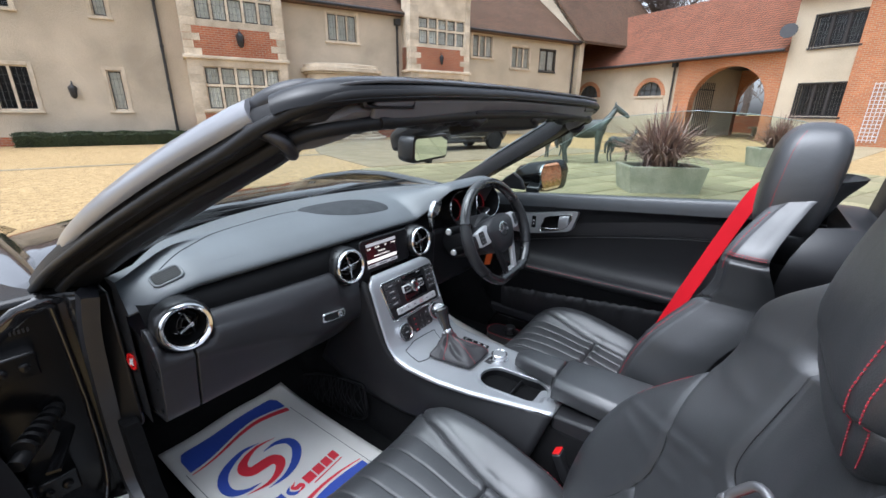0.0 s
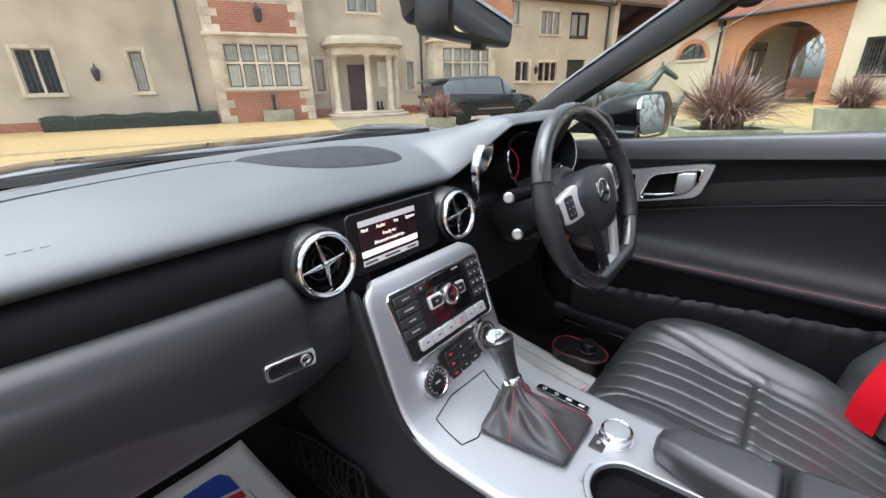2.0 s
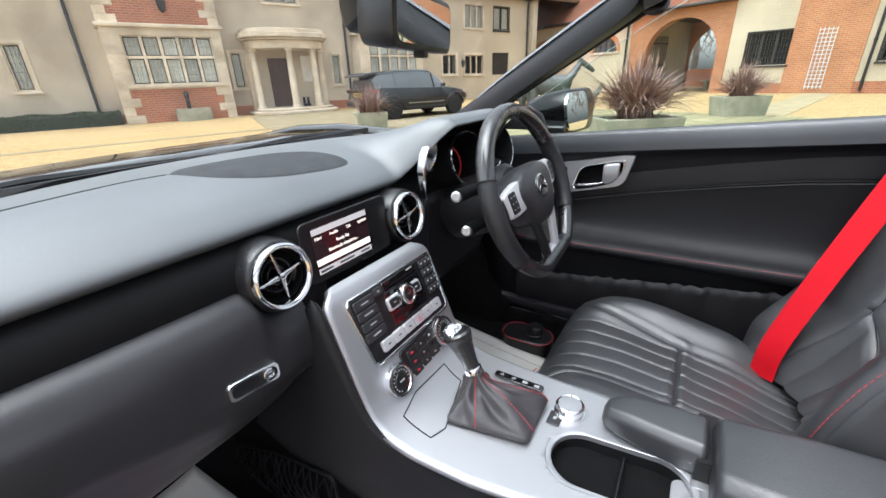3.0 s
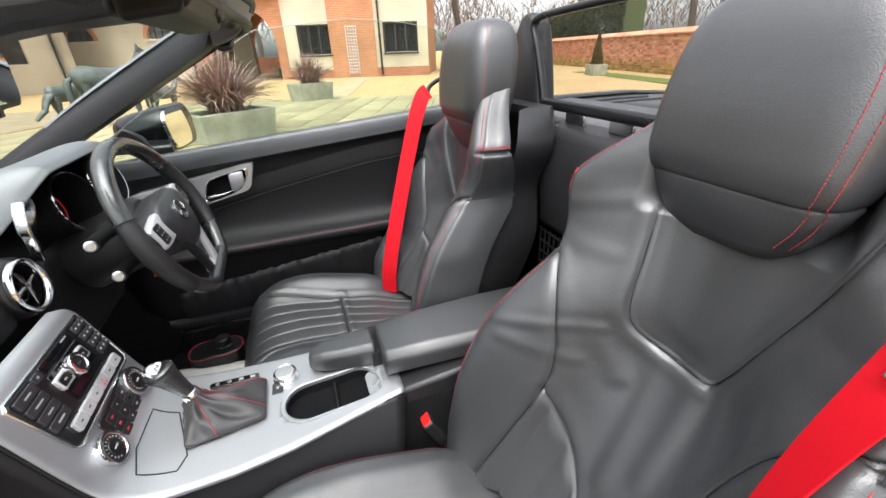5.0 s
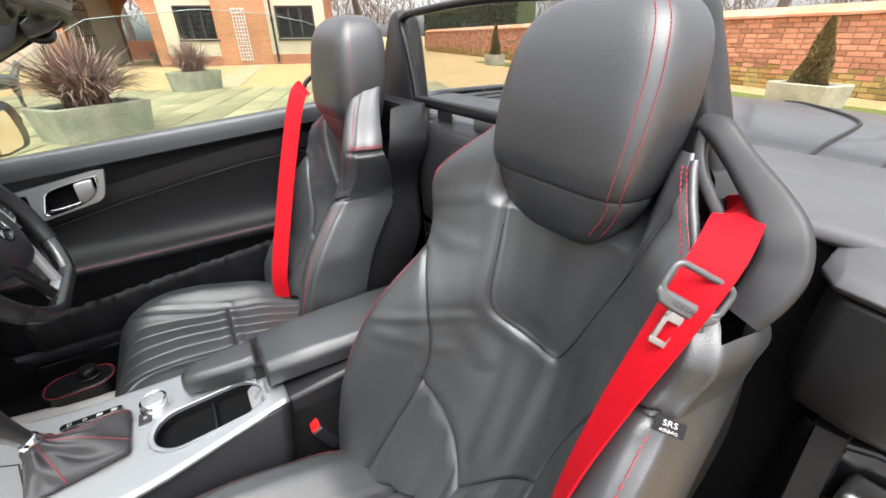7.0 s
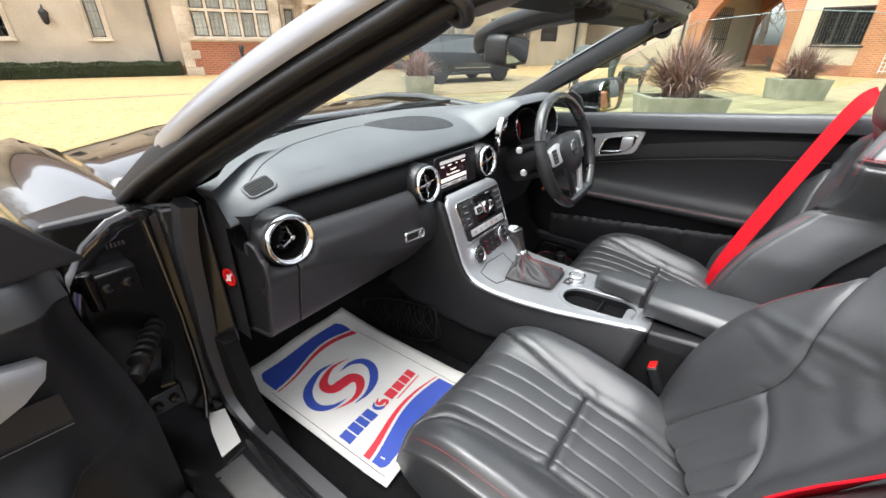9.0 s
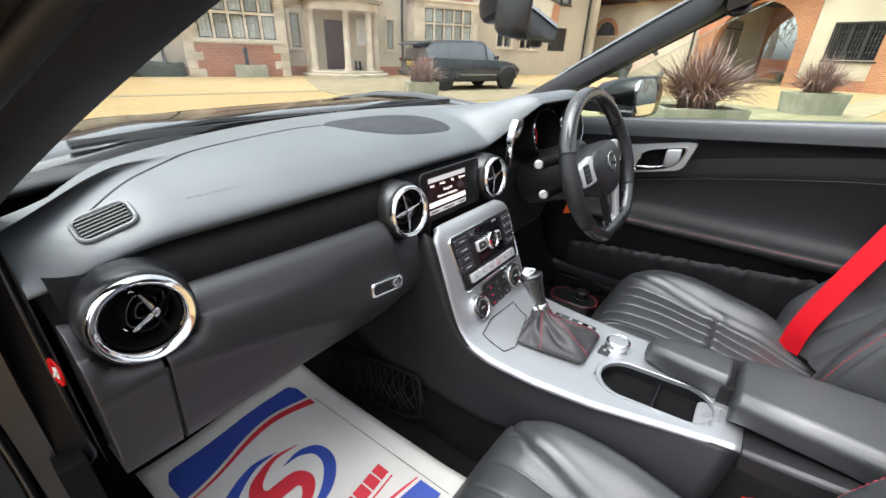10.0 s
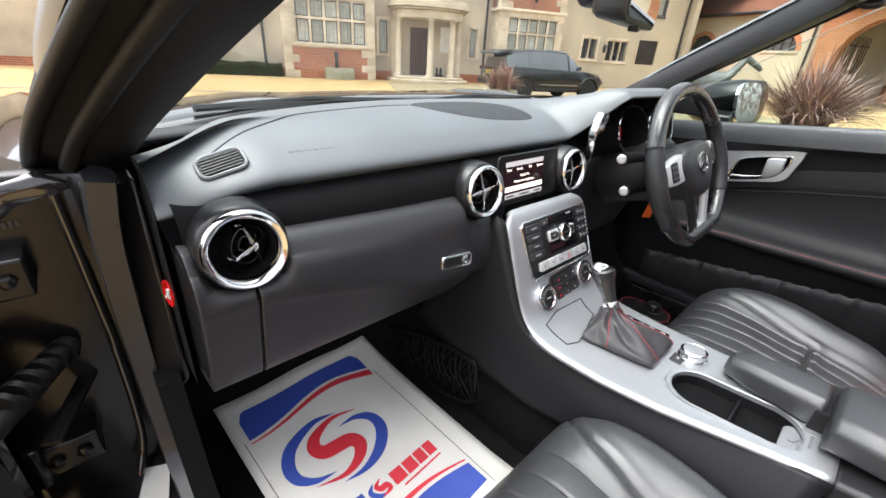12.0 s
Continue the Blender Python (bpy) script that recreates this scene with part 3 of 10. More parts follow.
def lantern_part(house, to, s, z, k=1.0):
    bm = bmesh.new()
    c = Vector(to(s, -0.16, z))
    revolve(bm, [(0.02, 0.2 * k), (0.09 * k, 0.12 * k), (0.1 * k, 0.1 * k), (0.065 * k, -0.12 * k), (0.03, -0.17 * k)], Matrix.Translation(c), 6)
    tube(bm, [to(s, -0.16, z + 0.17 * k), to(s, -0.1, z + 0.27 * k), to(s, 0.0, z + 0.22 * k)], 0.015, 6)
    part("wall_lantern", bm, IRON, house, "black iron wall lantern")


house_base = Vector((8, 19.4, 0))
house = thing("manor_house", "long rendered manor house with stone bays and brick panels", "house", HM @ Matrix.Translation(house_base))


def hto(front):
    return lambda s, d, z: (s - 8, front + d - 19.4, z)


MAIN, BAY = hto(19.4), hto(18.5)
EAVE = 5.55
plain = [(-6.17, -5.19, 1.18, 2.57, 2, None, PANE, STONE), (-6.17, -5.19, 4.26, 5.3, 2, None, PANE, STONE),
         (-3.13, -2.70, 1.19, 2.54, 1, None, CURTAIN, STONE), (-3.12, -2.72, 4.26, 5.3, 1, None, CURTAIN, STONE),
         (3.29, 3.67, 1.05, 2.32, 1, None, CURTAIN, STONE), (7.5, 7.85, 1.05, 2.27, 1, None, CURTAIN, STONE),
         (4.95, 6.25, 4.17, 5.25, 3, None, CURTAIN, STONE),
         (12.63, 13.88, 4.04, 5.11, 3, None, CURTAIN, STONE), (15.29, 16.56, 3.64, 4.73, 3, None, CURTAIN, STONE),
         (17.41, 18.6, 3.59, 4.72, 2, None, CURTAIN, DARKWOOD),
         (13.73, 14.63, 1.34, 2.3, 2, None, PANE, STONE), (15.28, 16.59, 1.3, 2.28, 3, None, PANE, STONE)]
door_hole = (4.66, 5.5, 0.22, 2.14)
shutter_hole = (17.33, 18.66, 1.24, 2.42)
bm = bmesh.new()
wall_mesh(bm, MAIN, -16, 12.2, 0, EAVE, [p[:4] for p in plain if p[1] < 12.2] + [door_hole, (-0.1, 2.4, 0.2, 5.2), (9.0, 11.4, 0.2, 5.2)], 0.35)
part("wall", bm, WALLRENDER, house, "weathered grey-buff rendered wall", smooth=0)
bm = bmesh.new()
wall_mesh(bm, MAIN, 12.2, 20.3, 0, 5.3, [p[:4] for p in plain if p[1] > 12.2] + [shutter_hole], 0.35)
part("wall", bm, PALERENDER, house, "cream rendered wall", smooth=0)
for s0, s1, z0, z1, cols, tr, inside, sm in plain:
    window_part(house, MAIN, s0, s1, z0, z1, cols, tr, inside=inside, bars=sm, sur_mat=sm, surround=0.12 if sm is STONE else 0.06)
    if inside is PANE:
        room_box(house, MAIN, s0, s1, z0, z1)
bm = bmesh.new()
for k in range(7):
    obox(bm, MAIN, 17.33 + k * 0.19, 17.33 + k * 0.19 + 0.18, 0.06, 0.1, 1.24, 2.42)
part("shutter", bm, DARKWOOD, house, "dark boarded shutter", smooth=0)

# the porch door, with boards and a lit panel beside it
bm = bmesh.new()
for k in range(6):
    obox(bm, MAIN, 4.67 + k * 0.138, 4.67 + k * 0.138 + 0.133, 0.1, 0.15, 0.23, 2.13)
door = part("door", bm, DOORWOOD, house, "brown boarded oak front door", smooth=0, bevel=0.006, seg=1)
bm = bmesh.new()
tube(bm, [MAIN(5.4, 0.06, 1.15), MAIN(5.4, 0.06, 1.3)], 0.015, 8)
part("door_handle", bm, IRON, door)
bm = bmesh.new()
obox(bm, MAIN, 6.05, 6.5, -0.02, 0.0, 1.2, 2.23)
part("notice_board", bm, CURTAIN, house, "pale panel beside the door", smooth=0, bevel=0.01)


def bay(s0, s1, glass0, glass1, cols, low, up, top):
    """A two-storey bay: stone ground floor, brick apron with stone quoins, window above."""
    bm = bmesh.new()
    wall_mesh(bm, BAY, s0, s1, 1.1, 3.02, [(glass0, glass1, *low)], 0.3)
    wall_mesh(bm, BAY, s0, s1, 4.12, top, [(glass0, glass1, *up)], 0.3)
    for a, b in ((s0, s0 + 0.3), (s1 - 0.3, s1)):
        obox(bm, BAY, a, b, 0.301, 0.899, 1.1, top)
    part("bay_wall", bm, STONE, house, "pale limestone bay", smooth=0)
    bm = bmesh.new()
    obox(bm, BAY, s0, s1, 0.0, 0.88, 0.0, 1.1)
    part("bay_base", bm, BRICK, house, "red brick bay base", smooth=0)
    bm = bmesh.new()
    obox(bm, BAY, s0, s1, 0.0, 0.88, 3.14, 4.12)
    part("brick_apron", bm, BRICK, house, "orange-red brick apron panel", smooth=0)
    bm = bmesh.new()
    obox(bm, BAY, s0 - 0.1, s1 + 0.1, -0.1, 0.85, 3.02, 3.14)
    part("cornice", bm, STONE, house, smooth=0, bevel=0.03)
    # dressed quoins, long and short in turn
    for base, n in ((0.0, 4), (3.14, 4)):
        h = (1.1 if base == 0 else 0.98) / n
        for k in range(n):
            for side in (0, 1):
                long = 0.55 if (k + side) % 2 == 0 else 0.32
                a, b = (s0 - 0.012, s0 + long) if side == 0 else (s1 - long, s1 + 0.012)
                bm = bmesh.new()
                obox(bm, BAY, a, b, -0.012, 0.4, base + k * h + 0.004, base + (k + 1) * h - 0.004)
                part("quoin", bm, STONE, house, smooth=0, bevel=0.006, seg=1)
    for (za, zb_), n in (((1.1, 3.02), 7), ((4.12, top), 8)):
        h = (zb_ - za) / n
        for k in range(n):
            for a, b in ((s0 - 0.006, glass0 - 0.02), (glass1 + 0.02, s1 + 0.006)):
                bm = bmesh.new()
                obox(bm, BAY, a, b, -0.009, 0.3, za + k * h + 0.005, za + (k + 1) * h - 0.005)
                part("stone_block", bm, STONE, house, smooth=0, bevel=0.005, seg=1)
    bm = bmesh.new()
    obox(bm, BAY, glass0 - 0.2, glass1 + 0.2, -0.07, 0.1, low[0] - 0.11, low[0] - 0.003)
    part("sill", bm, STONE, house, smooth=0, bevel=0.015)
    window_part(house, BAY, glass0, glass1, low[0], low[1], cols, low[0] + 0.57 * (low[1] - low[0]), surround=0, bar=0.09)
    window_part(house, BAY, glass0, glass1, up[0], up[1], cols, up[0] + 0.57 * (up[1] - up[0]), surround=0, bar=0.09)
    bm = bmesh.new()
    obox(bm, BAY, s0 - 0.12, s1 + 0.12, -0.12, 0.95, top, top + 0.16)
    part("parapet", bm, STONE, house, smooth=0, bevel=0.03)


bay(-0.6, 2.92, -0.1, 2.58, 5, (1.25, 2.78), (4.33, 5.75), 6.4)
bay(8.5, 11.8, 8.95, 11.5, 5, (1.35, 2.82), (4.25, 5.4), 6.4)
lantern_part(house, BAY, 1.28, 3.72, 1.5)
lantern_part(house, BAY, 10.1, 3.6, 1.2)
lantern_part(house, MAIN, -4.15, 1.78, 1.3)
lantern_part(house, MAIN, 15.0, 1.85, 1.1)
pipe_part(house, MAIN, -1.3, 0.1, EAVE - 0.3)
pipe_part(house, MAIN, 8.22, 0.1, 5.1)
pipe_part(house, MAIN, 20.1, 0.1, 5.2)
# brick plinth, eaves gutter, roofs, chimney
for a, b, h in ((-16, -0.62, 0.3), (2.94, 4.0, 0.35), (6.9, 8.48, 0.35)):
    bm = bmesh.new()
    obox(bm, MAIN, a, b, -0.03, 0.0, 0.0, h)
    part("plinth", bm, BRICK, house, "red brick plinth", smooth=0)
for a, b, z in ((-16, 12.2, EAVE), (12.2, 20.4, 5.3)):
    bm = bmesh.new()
    tube(bm, [MAIN(a, -0.32, z - 0.02), MAIN(b, -0.32, z - 0.02)], 0.07, 8)
    part("gutter", bm, IRON, house, smooth=40)
    bm = bmesh.new()
    A = [MAIN(s, d, zz) for s in (a, b) for d, zz in ((-0.35, z), (4.4, z + 3.6), (9.0, z), (-0.35, z - 0.12), (9.0, z - 0.12))]
    vs = [bm.verts.new(p) for p in A]
    for f in ((0, 1, 6, 5), (1, 2, 7, 6), (0, 5, 8, 3), (2, 4, 9, 7), (3, 8, 9, 4), (0, 3, 4, 2, 1), (5, 6, 7, 9, 8)):
        bm.faces.new([vs[i] for i in f])
    part("roof", bm, TILE, house, "mossy brown tiled roof", smooth=0)
for s0, s1, top in ((-0.6, 2.92, 8.6), (8.5, 11.8, 8.4)):
    bm = bmesh.new()
    c = (s0 + s1) / 2
    prism(bm, [(s0 - 0.1 - 8, 6.5), (s1 + 0.1 - 8, 6.5), (c - 8, top)], 1, -0.9, 3.0)
    part("bay_roof", bm, TILE, house, smooth=0)
bm = bmesh.new()
obox(bm, MAIN, 13.6, 14.5, 3.9, 4.9, 8, 11)
part("chimney", bm, BRICK, house, smooth=0)
bm = bmesh.new()
prism(bm, [(-0.3, 0), (8.0, 0), (8.0, 5.3), (3.9, 9.6), (-0.3, 5.3)], 0, 20.35 - 8, 20.7 - 8)
part("gable_wall", bm, PALERENDER, house, "cream rendered gable", smooth=0)
bm = bmesh.new()
prism(bm, [(-0.7, 5.2), (3.9, 9.9), (8.4, 5.2), (8.4, 5.35), (3.9, 10.1), (-0.7, 5.35)], 0, 20.2 - 8, 30 - 8)
part("gable_roof", bm, TILE, house, smooth=0)

# the porch: bowed stone canopy on round columns over two steps
porch = thing("porch", "bowed limestone porch with round columns at the front door", "porch", HM @ Matrix.Translation((5.35, 19.4, 0)))


def bow(hw, dep, n=24):
    return [(-hw, 0.0), *[(-hw * math.cos(math.pi * k / n), -0.25 - (dep - 0.25) * math.sin(math.pi * k / n) ** 0.6) for k in range(n + 1)], (hw, 0.0)]


for hw, dep, z0, z1, nm, lb in ((1.78, 1.95, 0.0, 0.12, "step", "worn stone step"), (1.6, 1.7, 0.12, 0.22, "step", "worn stone step"),
                                (1.5, 1.35, 2.42, 2.72, "architrave", ""), (1.62, 1.5, 2.72, 2.8, "cornice", ""), (1.72, 1.62, 2.8, 2.98, "cornice", ""), (1.6, 1.5, 2.98, 3.12, "coping", "")):
    bm = bmesh.new()
    prism(bm, bow(hw, dep), 2, z0, z1 - 0.001)
    part(nm, bm, STONE, porch, lb, smooth=30, bevel=0.02)
for a, b in ((-1.36, -0.55), (-0.15, -1.22), (0.85, -1.1), (1.38, -0.5)):
    bm = bmesh.new()
    revolve(bm, [(0.17, 0.22), (0.17, 0.3), (0.14, 0.34), (0.135, 0.6), (0.125, 1.6), (0.11, 2.28), (0.13, 2.3), (0.13, 2.34), (0.17, 2.36), (0.17, 2.42)], Matrix.Translation((a, b, 0)), 20)
    part("column", bm, STONE, porch, smooth=35)
for a in (-1.45, 1.45):
    part("pilaster", boxes((a - 0.12, a + 0.12, -0.14, -0.003, 0.22, 2.42)), STONE, porch, smooth=0, bevel=0.01)

# a stone trough with a pump before the bay
trough = thing("pump_trough", "grey stone water trough with an iron pump", "trough", HM @ Matrix.Translation((1.43, 18.22, 0)))
part("basin", boxes((-0.55, 0.55, -0.22, -0.15, 0, 0.42), (-0.55, 0.55, 0.15, 0.22, 0, 0.42), (-0.55, -0.47, -0.15, 0.15, 0, 0.42), (0.47, 0.55, -0.15, 0.15, 0, 0.42), (-0.47, 0.47, -0.15, 0.15, 0.001, 0.3)), TROUGH, trough, smooth=0)
bm = bmesh.new()
revolve(bm, [(0.07, 0.29), (0.06, 0.8), (0.08, 0.82), (0.08, 0.95), (0.03, 1.02)], Matrix.Translation((-0.1, 0.05, 0)), 12)
tube(bm, [(-0.1, 0.0, 0.75), (-0.1, -0.14, 0.74), (-0.1, -0.16, 0.66)], 0.025, 8)
part("pump", bm, IRON, trough)
for k, s in enumerate((-0.09, 0.09)):
    boot = thing("wellington_boot", "black rubber boot standing on the porch step", "boot", HM @ Matrix.Translation((5.35 + 0.55 + s, 18.95, 0.22)), "boots on the step")
    bm = bmesh.new()
    sweep(bm, [(0, 0.03, 0.36), (0, 0.03, 0.2), (0, 0.02, 0.08)], circle(0.055, 12), up=(1, 0, 0))
    prism(bm, [(-0.05, 0.1), (0.05, 0.1), (0.055, -0.1), (0.03, -0.16), (-0.03, -0.16), (-0.055, -0.1)], 2, 0.0, 0.1)
    part("boot_shell", bm, RUBBER, boot, bevel=0.01)

# ---- the coach house wing with the brick archway ----
wing_base = Vector((23.1, 10, 0))
wing = thing("coach_house", "cream rendered coach house with a red brick archway", "house", HM @ Matrix.Translation(wing_base))


def WING(s, d, z):
    return (d, s - 10, z)


def WINGB(s, d, z):
    return (d - 0.05, s - 10, z)


bm = bmesh.new()
lunettes = (20.45, 15.9)
holes = []
wall_mesh(bm, WING, 14.3, 24.0, 0, 4.0, [(l - 0.78, l + 0.78, 2.24, 3.02) for l in lunettes], 0.35)
part("wall", bm, PALERENDER, wing, "cream rendered wall", smooth=0)
for l in lunettes:
    # the square hole is filled round the half-round window
    bm = bmesh.new()
    n = 16
    arc = [(l + 0.78 * math.cos(math.pi * k / n), 2.24 + 0.78 * math.sin(math.pi * k / n)) for k in range(n + 1)]
    for (a, c), (b, d) in zip(arc, arc[1:]):
        vs = [bm.verts.new(WING(s, dd, z)) for dd in (0, 0.3) for s, z in ((a, c), (b, d), (b, 3.02), (a, 3.02))]
        for f in ((0, 1, 2, 3), (7, 6, 5, 4), (0, 4, 5, 1)):
            bm.faces.new([vs[i] for i in f])
    part("spandrel", bm, PALERENDER, wing, smooth=0)
    bm = bmesh.new()
    arcs = [[WING(l + r * math.cos(math.pi * k / n), d, 2.24 + r * math.sin(math.pi * k / n)) for r, d in ((0.78, -0.02), (1.02, -0.02), (1.02, 0.06), (0.78, 0.06))] for k in range(n + 1)]
    loft(bm, arcs)
    win = part("window", bm, BRICKPALE, wing, "half-round window under a brick arch", smooth=0)
    bm = bmesh.new()
    vs = [bm.verts.new(WING(s, 0.12, z)) for s, z in arc]
    bm.faces.new(vs)
    part("pane", bm, SUVGLASS, win, smooth=0)
    bm = bmesh.new()
    for k in (-0.39, 0.0, 0.39):
        obox(bm, WING, l + k - 0.02, l + k + 0.02, 0.08, 0.117, 2.24, 2.24 + math.sqrt(0.78 ** 2 - k * k) - 0.01)
    obox(bm, WING, l - 0.6, l + 0.6, 0.085, 0.115, 2.55, 2.58)
    part("glazing_bars", bm, DARKWOOD, win, smooth=0)
    bm = bmesh.new()
    obox(bm, WING, l - 0.95, l + 0.95, -0.06, 0.1, 2.12, 2.235)
    part("sill", bm, STONE, win, smooth=0, bevel=0.01)
pipe_part(wing, WING, 14.5, 0.1, 3.75)

# archway block
ARC, AR, ASPRING = 11.6, 1.82, 1.72
bm = bmesh.new()
n = 28


def arch_ring(bm, to, d0, d1):
    pts = [(ARC - AR, 0.0)] + [(ARC - AR * math.cos(math.pi * k / n), ASPRING + AR * math.sin(math.pi * k / n)) for k in range(n + 1)] + [(ARC + AR, 0.0)]
    for (a, c), (b, d) in zip(pts, pts[1:]):
        if abs(a - b) < 1e-6:
            vs = [bm.verts.new(to(a, dd, z)) for dd in (d0, d1) for z in (c, d)]
            bm.faces.new((vs[0], vs[1], vs[3], vs[2]))
            continue
        vs = [bm.verts.new(to(s, dd, z)) for dd in (d0, d1) for s, z in ((a, c), (b, d), (b, 4.0), (a, 4.0))]
        for f in ((0, 1, 2, 3), (7, 6, 5, 4), (0, 4, 5, 1)):
            bm.faces.new([vs[i] for i in f])
    for a, b in ((9.3, ARC - AR), (ARC + AR, 14.3)):
        vs = [bm.verts.new(to(s, dd, z)) for dd in (d0, d1) for s, z in ((a, 0), (b, 0), (b, 4.0), (a, 4.0))]
        for f in ((0, 1, 2, 3), (7, 6, 5, 4), (0, 3, 7, 4), (1, 5, 6, 2), (3, 2, 6, 7)):
            bm.faces.new([vs[i] for i in f])


arch_ring(bm, WINGB, 0.0, 0.5)
part("archway", bm, BRICKPALE, wing, "orange-red brick archway", smooth=0)
bm = bmesh.new()
arch_ring(bm, WING, 5.0, 5.4)
part("rear_archway", bm, BRICKPALE, wing, smooth=0)
bm = bmesh.new()
obox(bm, WING, ARC + AR, 14.3, 0.5, 5.0, 0, 4.0)
obox(bm, WING, 9.3, ARC - AR, 0.5, 5.0, 0, 4.0)
part("passage_wall", bm, PALERENDER, wing, "cream rendered passage wall", smooth=0)
bm = bmesh.new()
obox(bm, WING, 9.3, 14.3, 0.4, 5.4, 3.7, 3.95)
part("passage_ceiling", bm, DARKWOOD, wing, smooth=0)
bm = bmesh.new()
for k in range(9):
    tube(bm, [WING(ARC + AR - 0.06, 0.6 + k * 0.2, 0.05), WING(ARC + AR - 0.06, 0.6 + k * 0.2, 2.9)], 0.02, 6)
for z in (0.3, 1.4, 2.5):
    obox(bm, WING, ARC + AR - 0.09, ARC + AR - 0.04, 0.55, 2.3, z, z + 0.05)
part("iron_gate", bm, IRON, wing, "black iron gate folded open", smooth=0)

# the taller block: render, brick pier, trellis, dark timber windows
pairs = [(6.9, 8.55, 1.18, 2.52), (6.9, 8.55, 4.03, 5.26), (2.33, 4.0, 1.17, 2.5)]
bm = bmesh.new()
wall_mesh(bm, WING, 7.0 - 0.1, 9.3, 0, 6.2, pairs[:2], 0.35)
part("wall", bm, PALERENDER, wing, "cream rendered wall", smooth=0)
bm = bmesh.new()
wall_mesh(bm, WING, 1.75, 4.5, 0, 6.2, pairs[2:], 0.35)
part("wall", bm, PALERENDER, wing, "cream rendered wall", smooth=0)
bm = bmesh.new()
obox(bm, WING, 4.5, 6.9, -0.06, 0.35, 0, 6.2)
part("brick_pier", bm, BRICKPALE, wing, "broad orange brick pier", smooth=0)
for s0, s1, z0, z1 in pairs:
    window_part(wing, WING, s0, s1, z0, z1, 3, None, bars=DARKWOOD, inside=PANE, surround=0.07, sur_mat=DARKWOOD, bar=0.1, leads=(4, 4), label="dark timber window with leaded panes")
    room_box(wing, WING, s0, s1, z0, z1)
bm = bmesh.new()
obox(bm, WING, 6.9, 9.3, -0.03, 0.0, 0, 0.42)
obox(bm, WING, 1.7, 4.5, -0.03, 0.0, 0, 0.45)
part("plinth", bm, BRICK, wing, smooth=0)
bm = bmesh.new()
for k in range(5):
    obox(bm, WING, 5.46 + k * 0.135, 5.485 + k * 0.135, -0.1, -0.085, 0.17, 2.5)
for k in range(15):
    obox(bm, WING, 5.44, 6.04, -0.115, -0.1, 0.25 + k * 0.155, 0.275 + k * 0.155)
part("trellis", bm, WHITE, wing, "white timber trellis", smooth=0)
pipe_part(wing, WING, 4.25, 0.1, 5.4)
bm = bmesh.new()
obox(bm, WING, 1.75, 2.1, 0.352, 8.0, 0, 6.2)
part("end_wall", bm, BRICKPALE, wing, "brick end wall", smooth=0)


def roof(bm, to, s0, s1, front, eave, rd, ridge, back):
    A = [to(s, d, z) for s in (s0, s1) for d, z in ((front, eave), (rd, ridge), (back, eave), (front, eave - 0.12), (back, eave - 0.12))]
    vs = [bm.verts.new(p) for p in A]
    for f in ((0, 1, 6, 5), (1, 2, 7, 6), (0, 5, 8, 3), (2, 4, 9, 7), (3, 8, 9, 4), (0, 3, 4, 2, 1), (5, 6, 7, 9, 8)):
        bm.faces.new([vs[i] for i in f])


bm = bmesh.new()
roof(bm, WING, 9.3, 22.6, -0.4, 4.05, 3.6, 7.6, 7.6)
part("roof", bm, TILERED, wing, "russet tiled roof", smooth=0)
bm = bmesh.new()
roof(bm, WING, 1.5, 9.5, -0.4, 6.2, 4.0, 10.0, 8.4)
part("roof", bm, TILERED, wing, "russet tiled roof", smooth=0)
bm = bmesh.new()
tube(bm, [WING(9.3, -0.42, 4.0), WING(22.4, -0.42, 4.0)], 0.07, 8)
part("gutter", bm, IRON, wing)
bm = bmesh.new()
revolve(bm, [(0.02, 0.0), (0.2, 0.03), (0.32, 0.09)], frame_to(WING(9.35, -0.35, 4.75), (-1, -0.3, 0.3)), 20)
part("satellite_dish", bm, IRON, wing, "grey satellite dish")
# a low brick wall and stone bench beyond the passage
tagged(part("low_wall", boxes((32.5, 32.9, 4, 18, 0, 1.15)), BRICK, smooth=0), "low red brick wall behind the archway", "wall", kind="structure").matrix_world = HM
bench = thing("stone_bench", "dark stone bench in the archway", "bench", HM @ Matrix.Translation((28.6, 11.4, 0)))
part("seat_slab", boxes((-0.25, 0.25, -1.1, 1.1, 0.42, 0.52)), TROUGH, bench, smooth=0, bevel=0.02)
for y in (-0.8, 0.8):
    part("support", boxes((-0.2, 0.2, y - 0.1, y + 0.1, 0, 0.419)), TROUGH, bench, smooth=0, bevel=0.02)


# ---- hedges and plants ----
def leaf_cloud(count, place, size, up=0.4):
    """Small leaves, each a bent pair of triangles; place(k) gives its centre and way."""
    verts, faces = [], []
    for k in range(count):
        c, d = place(k)
        c, d = Vector(c), Vector(d).normalized()
        s = size * random.uniform(0.6, 1.3)
        side = d.cross(Vector((random.uniform(-1, 1), random.uniform(-1, 1), random.uniform(-1, 1))))
        if side.length < 1e-3:
            continue
        side.normalize()
        i = len(verts)
        verts += [c - side * s * 0.45, c + d * s * 0.5 + side * 0.0, c + side * s * 0.45, c - d * s * 0.9 + side.cross(d) * s * 0.2]
        faces += [(i, i + 1, i + 2), (i, i + 2, i + 3)]
    return verts, faces


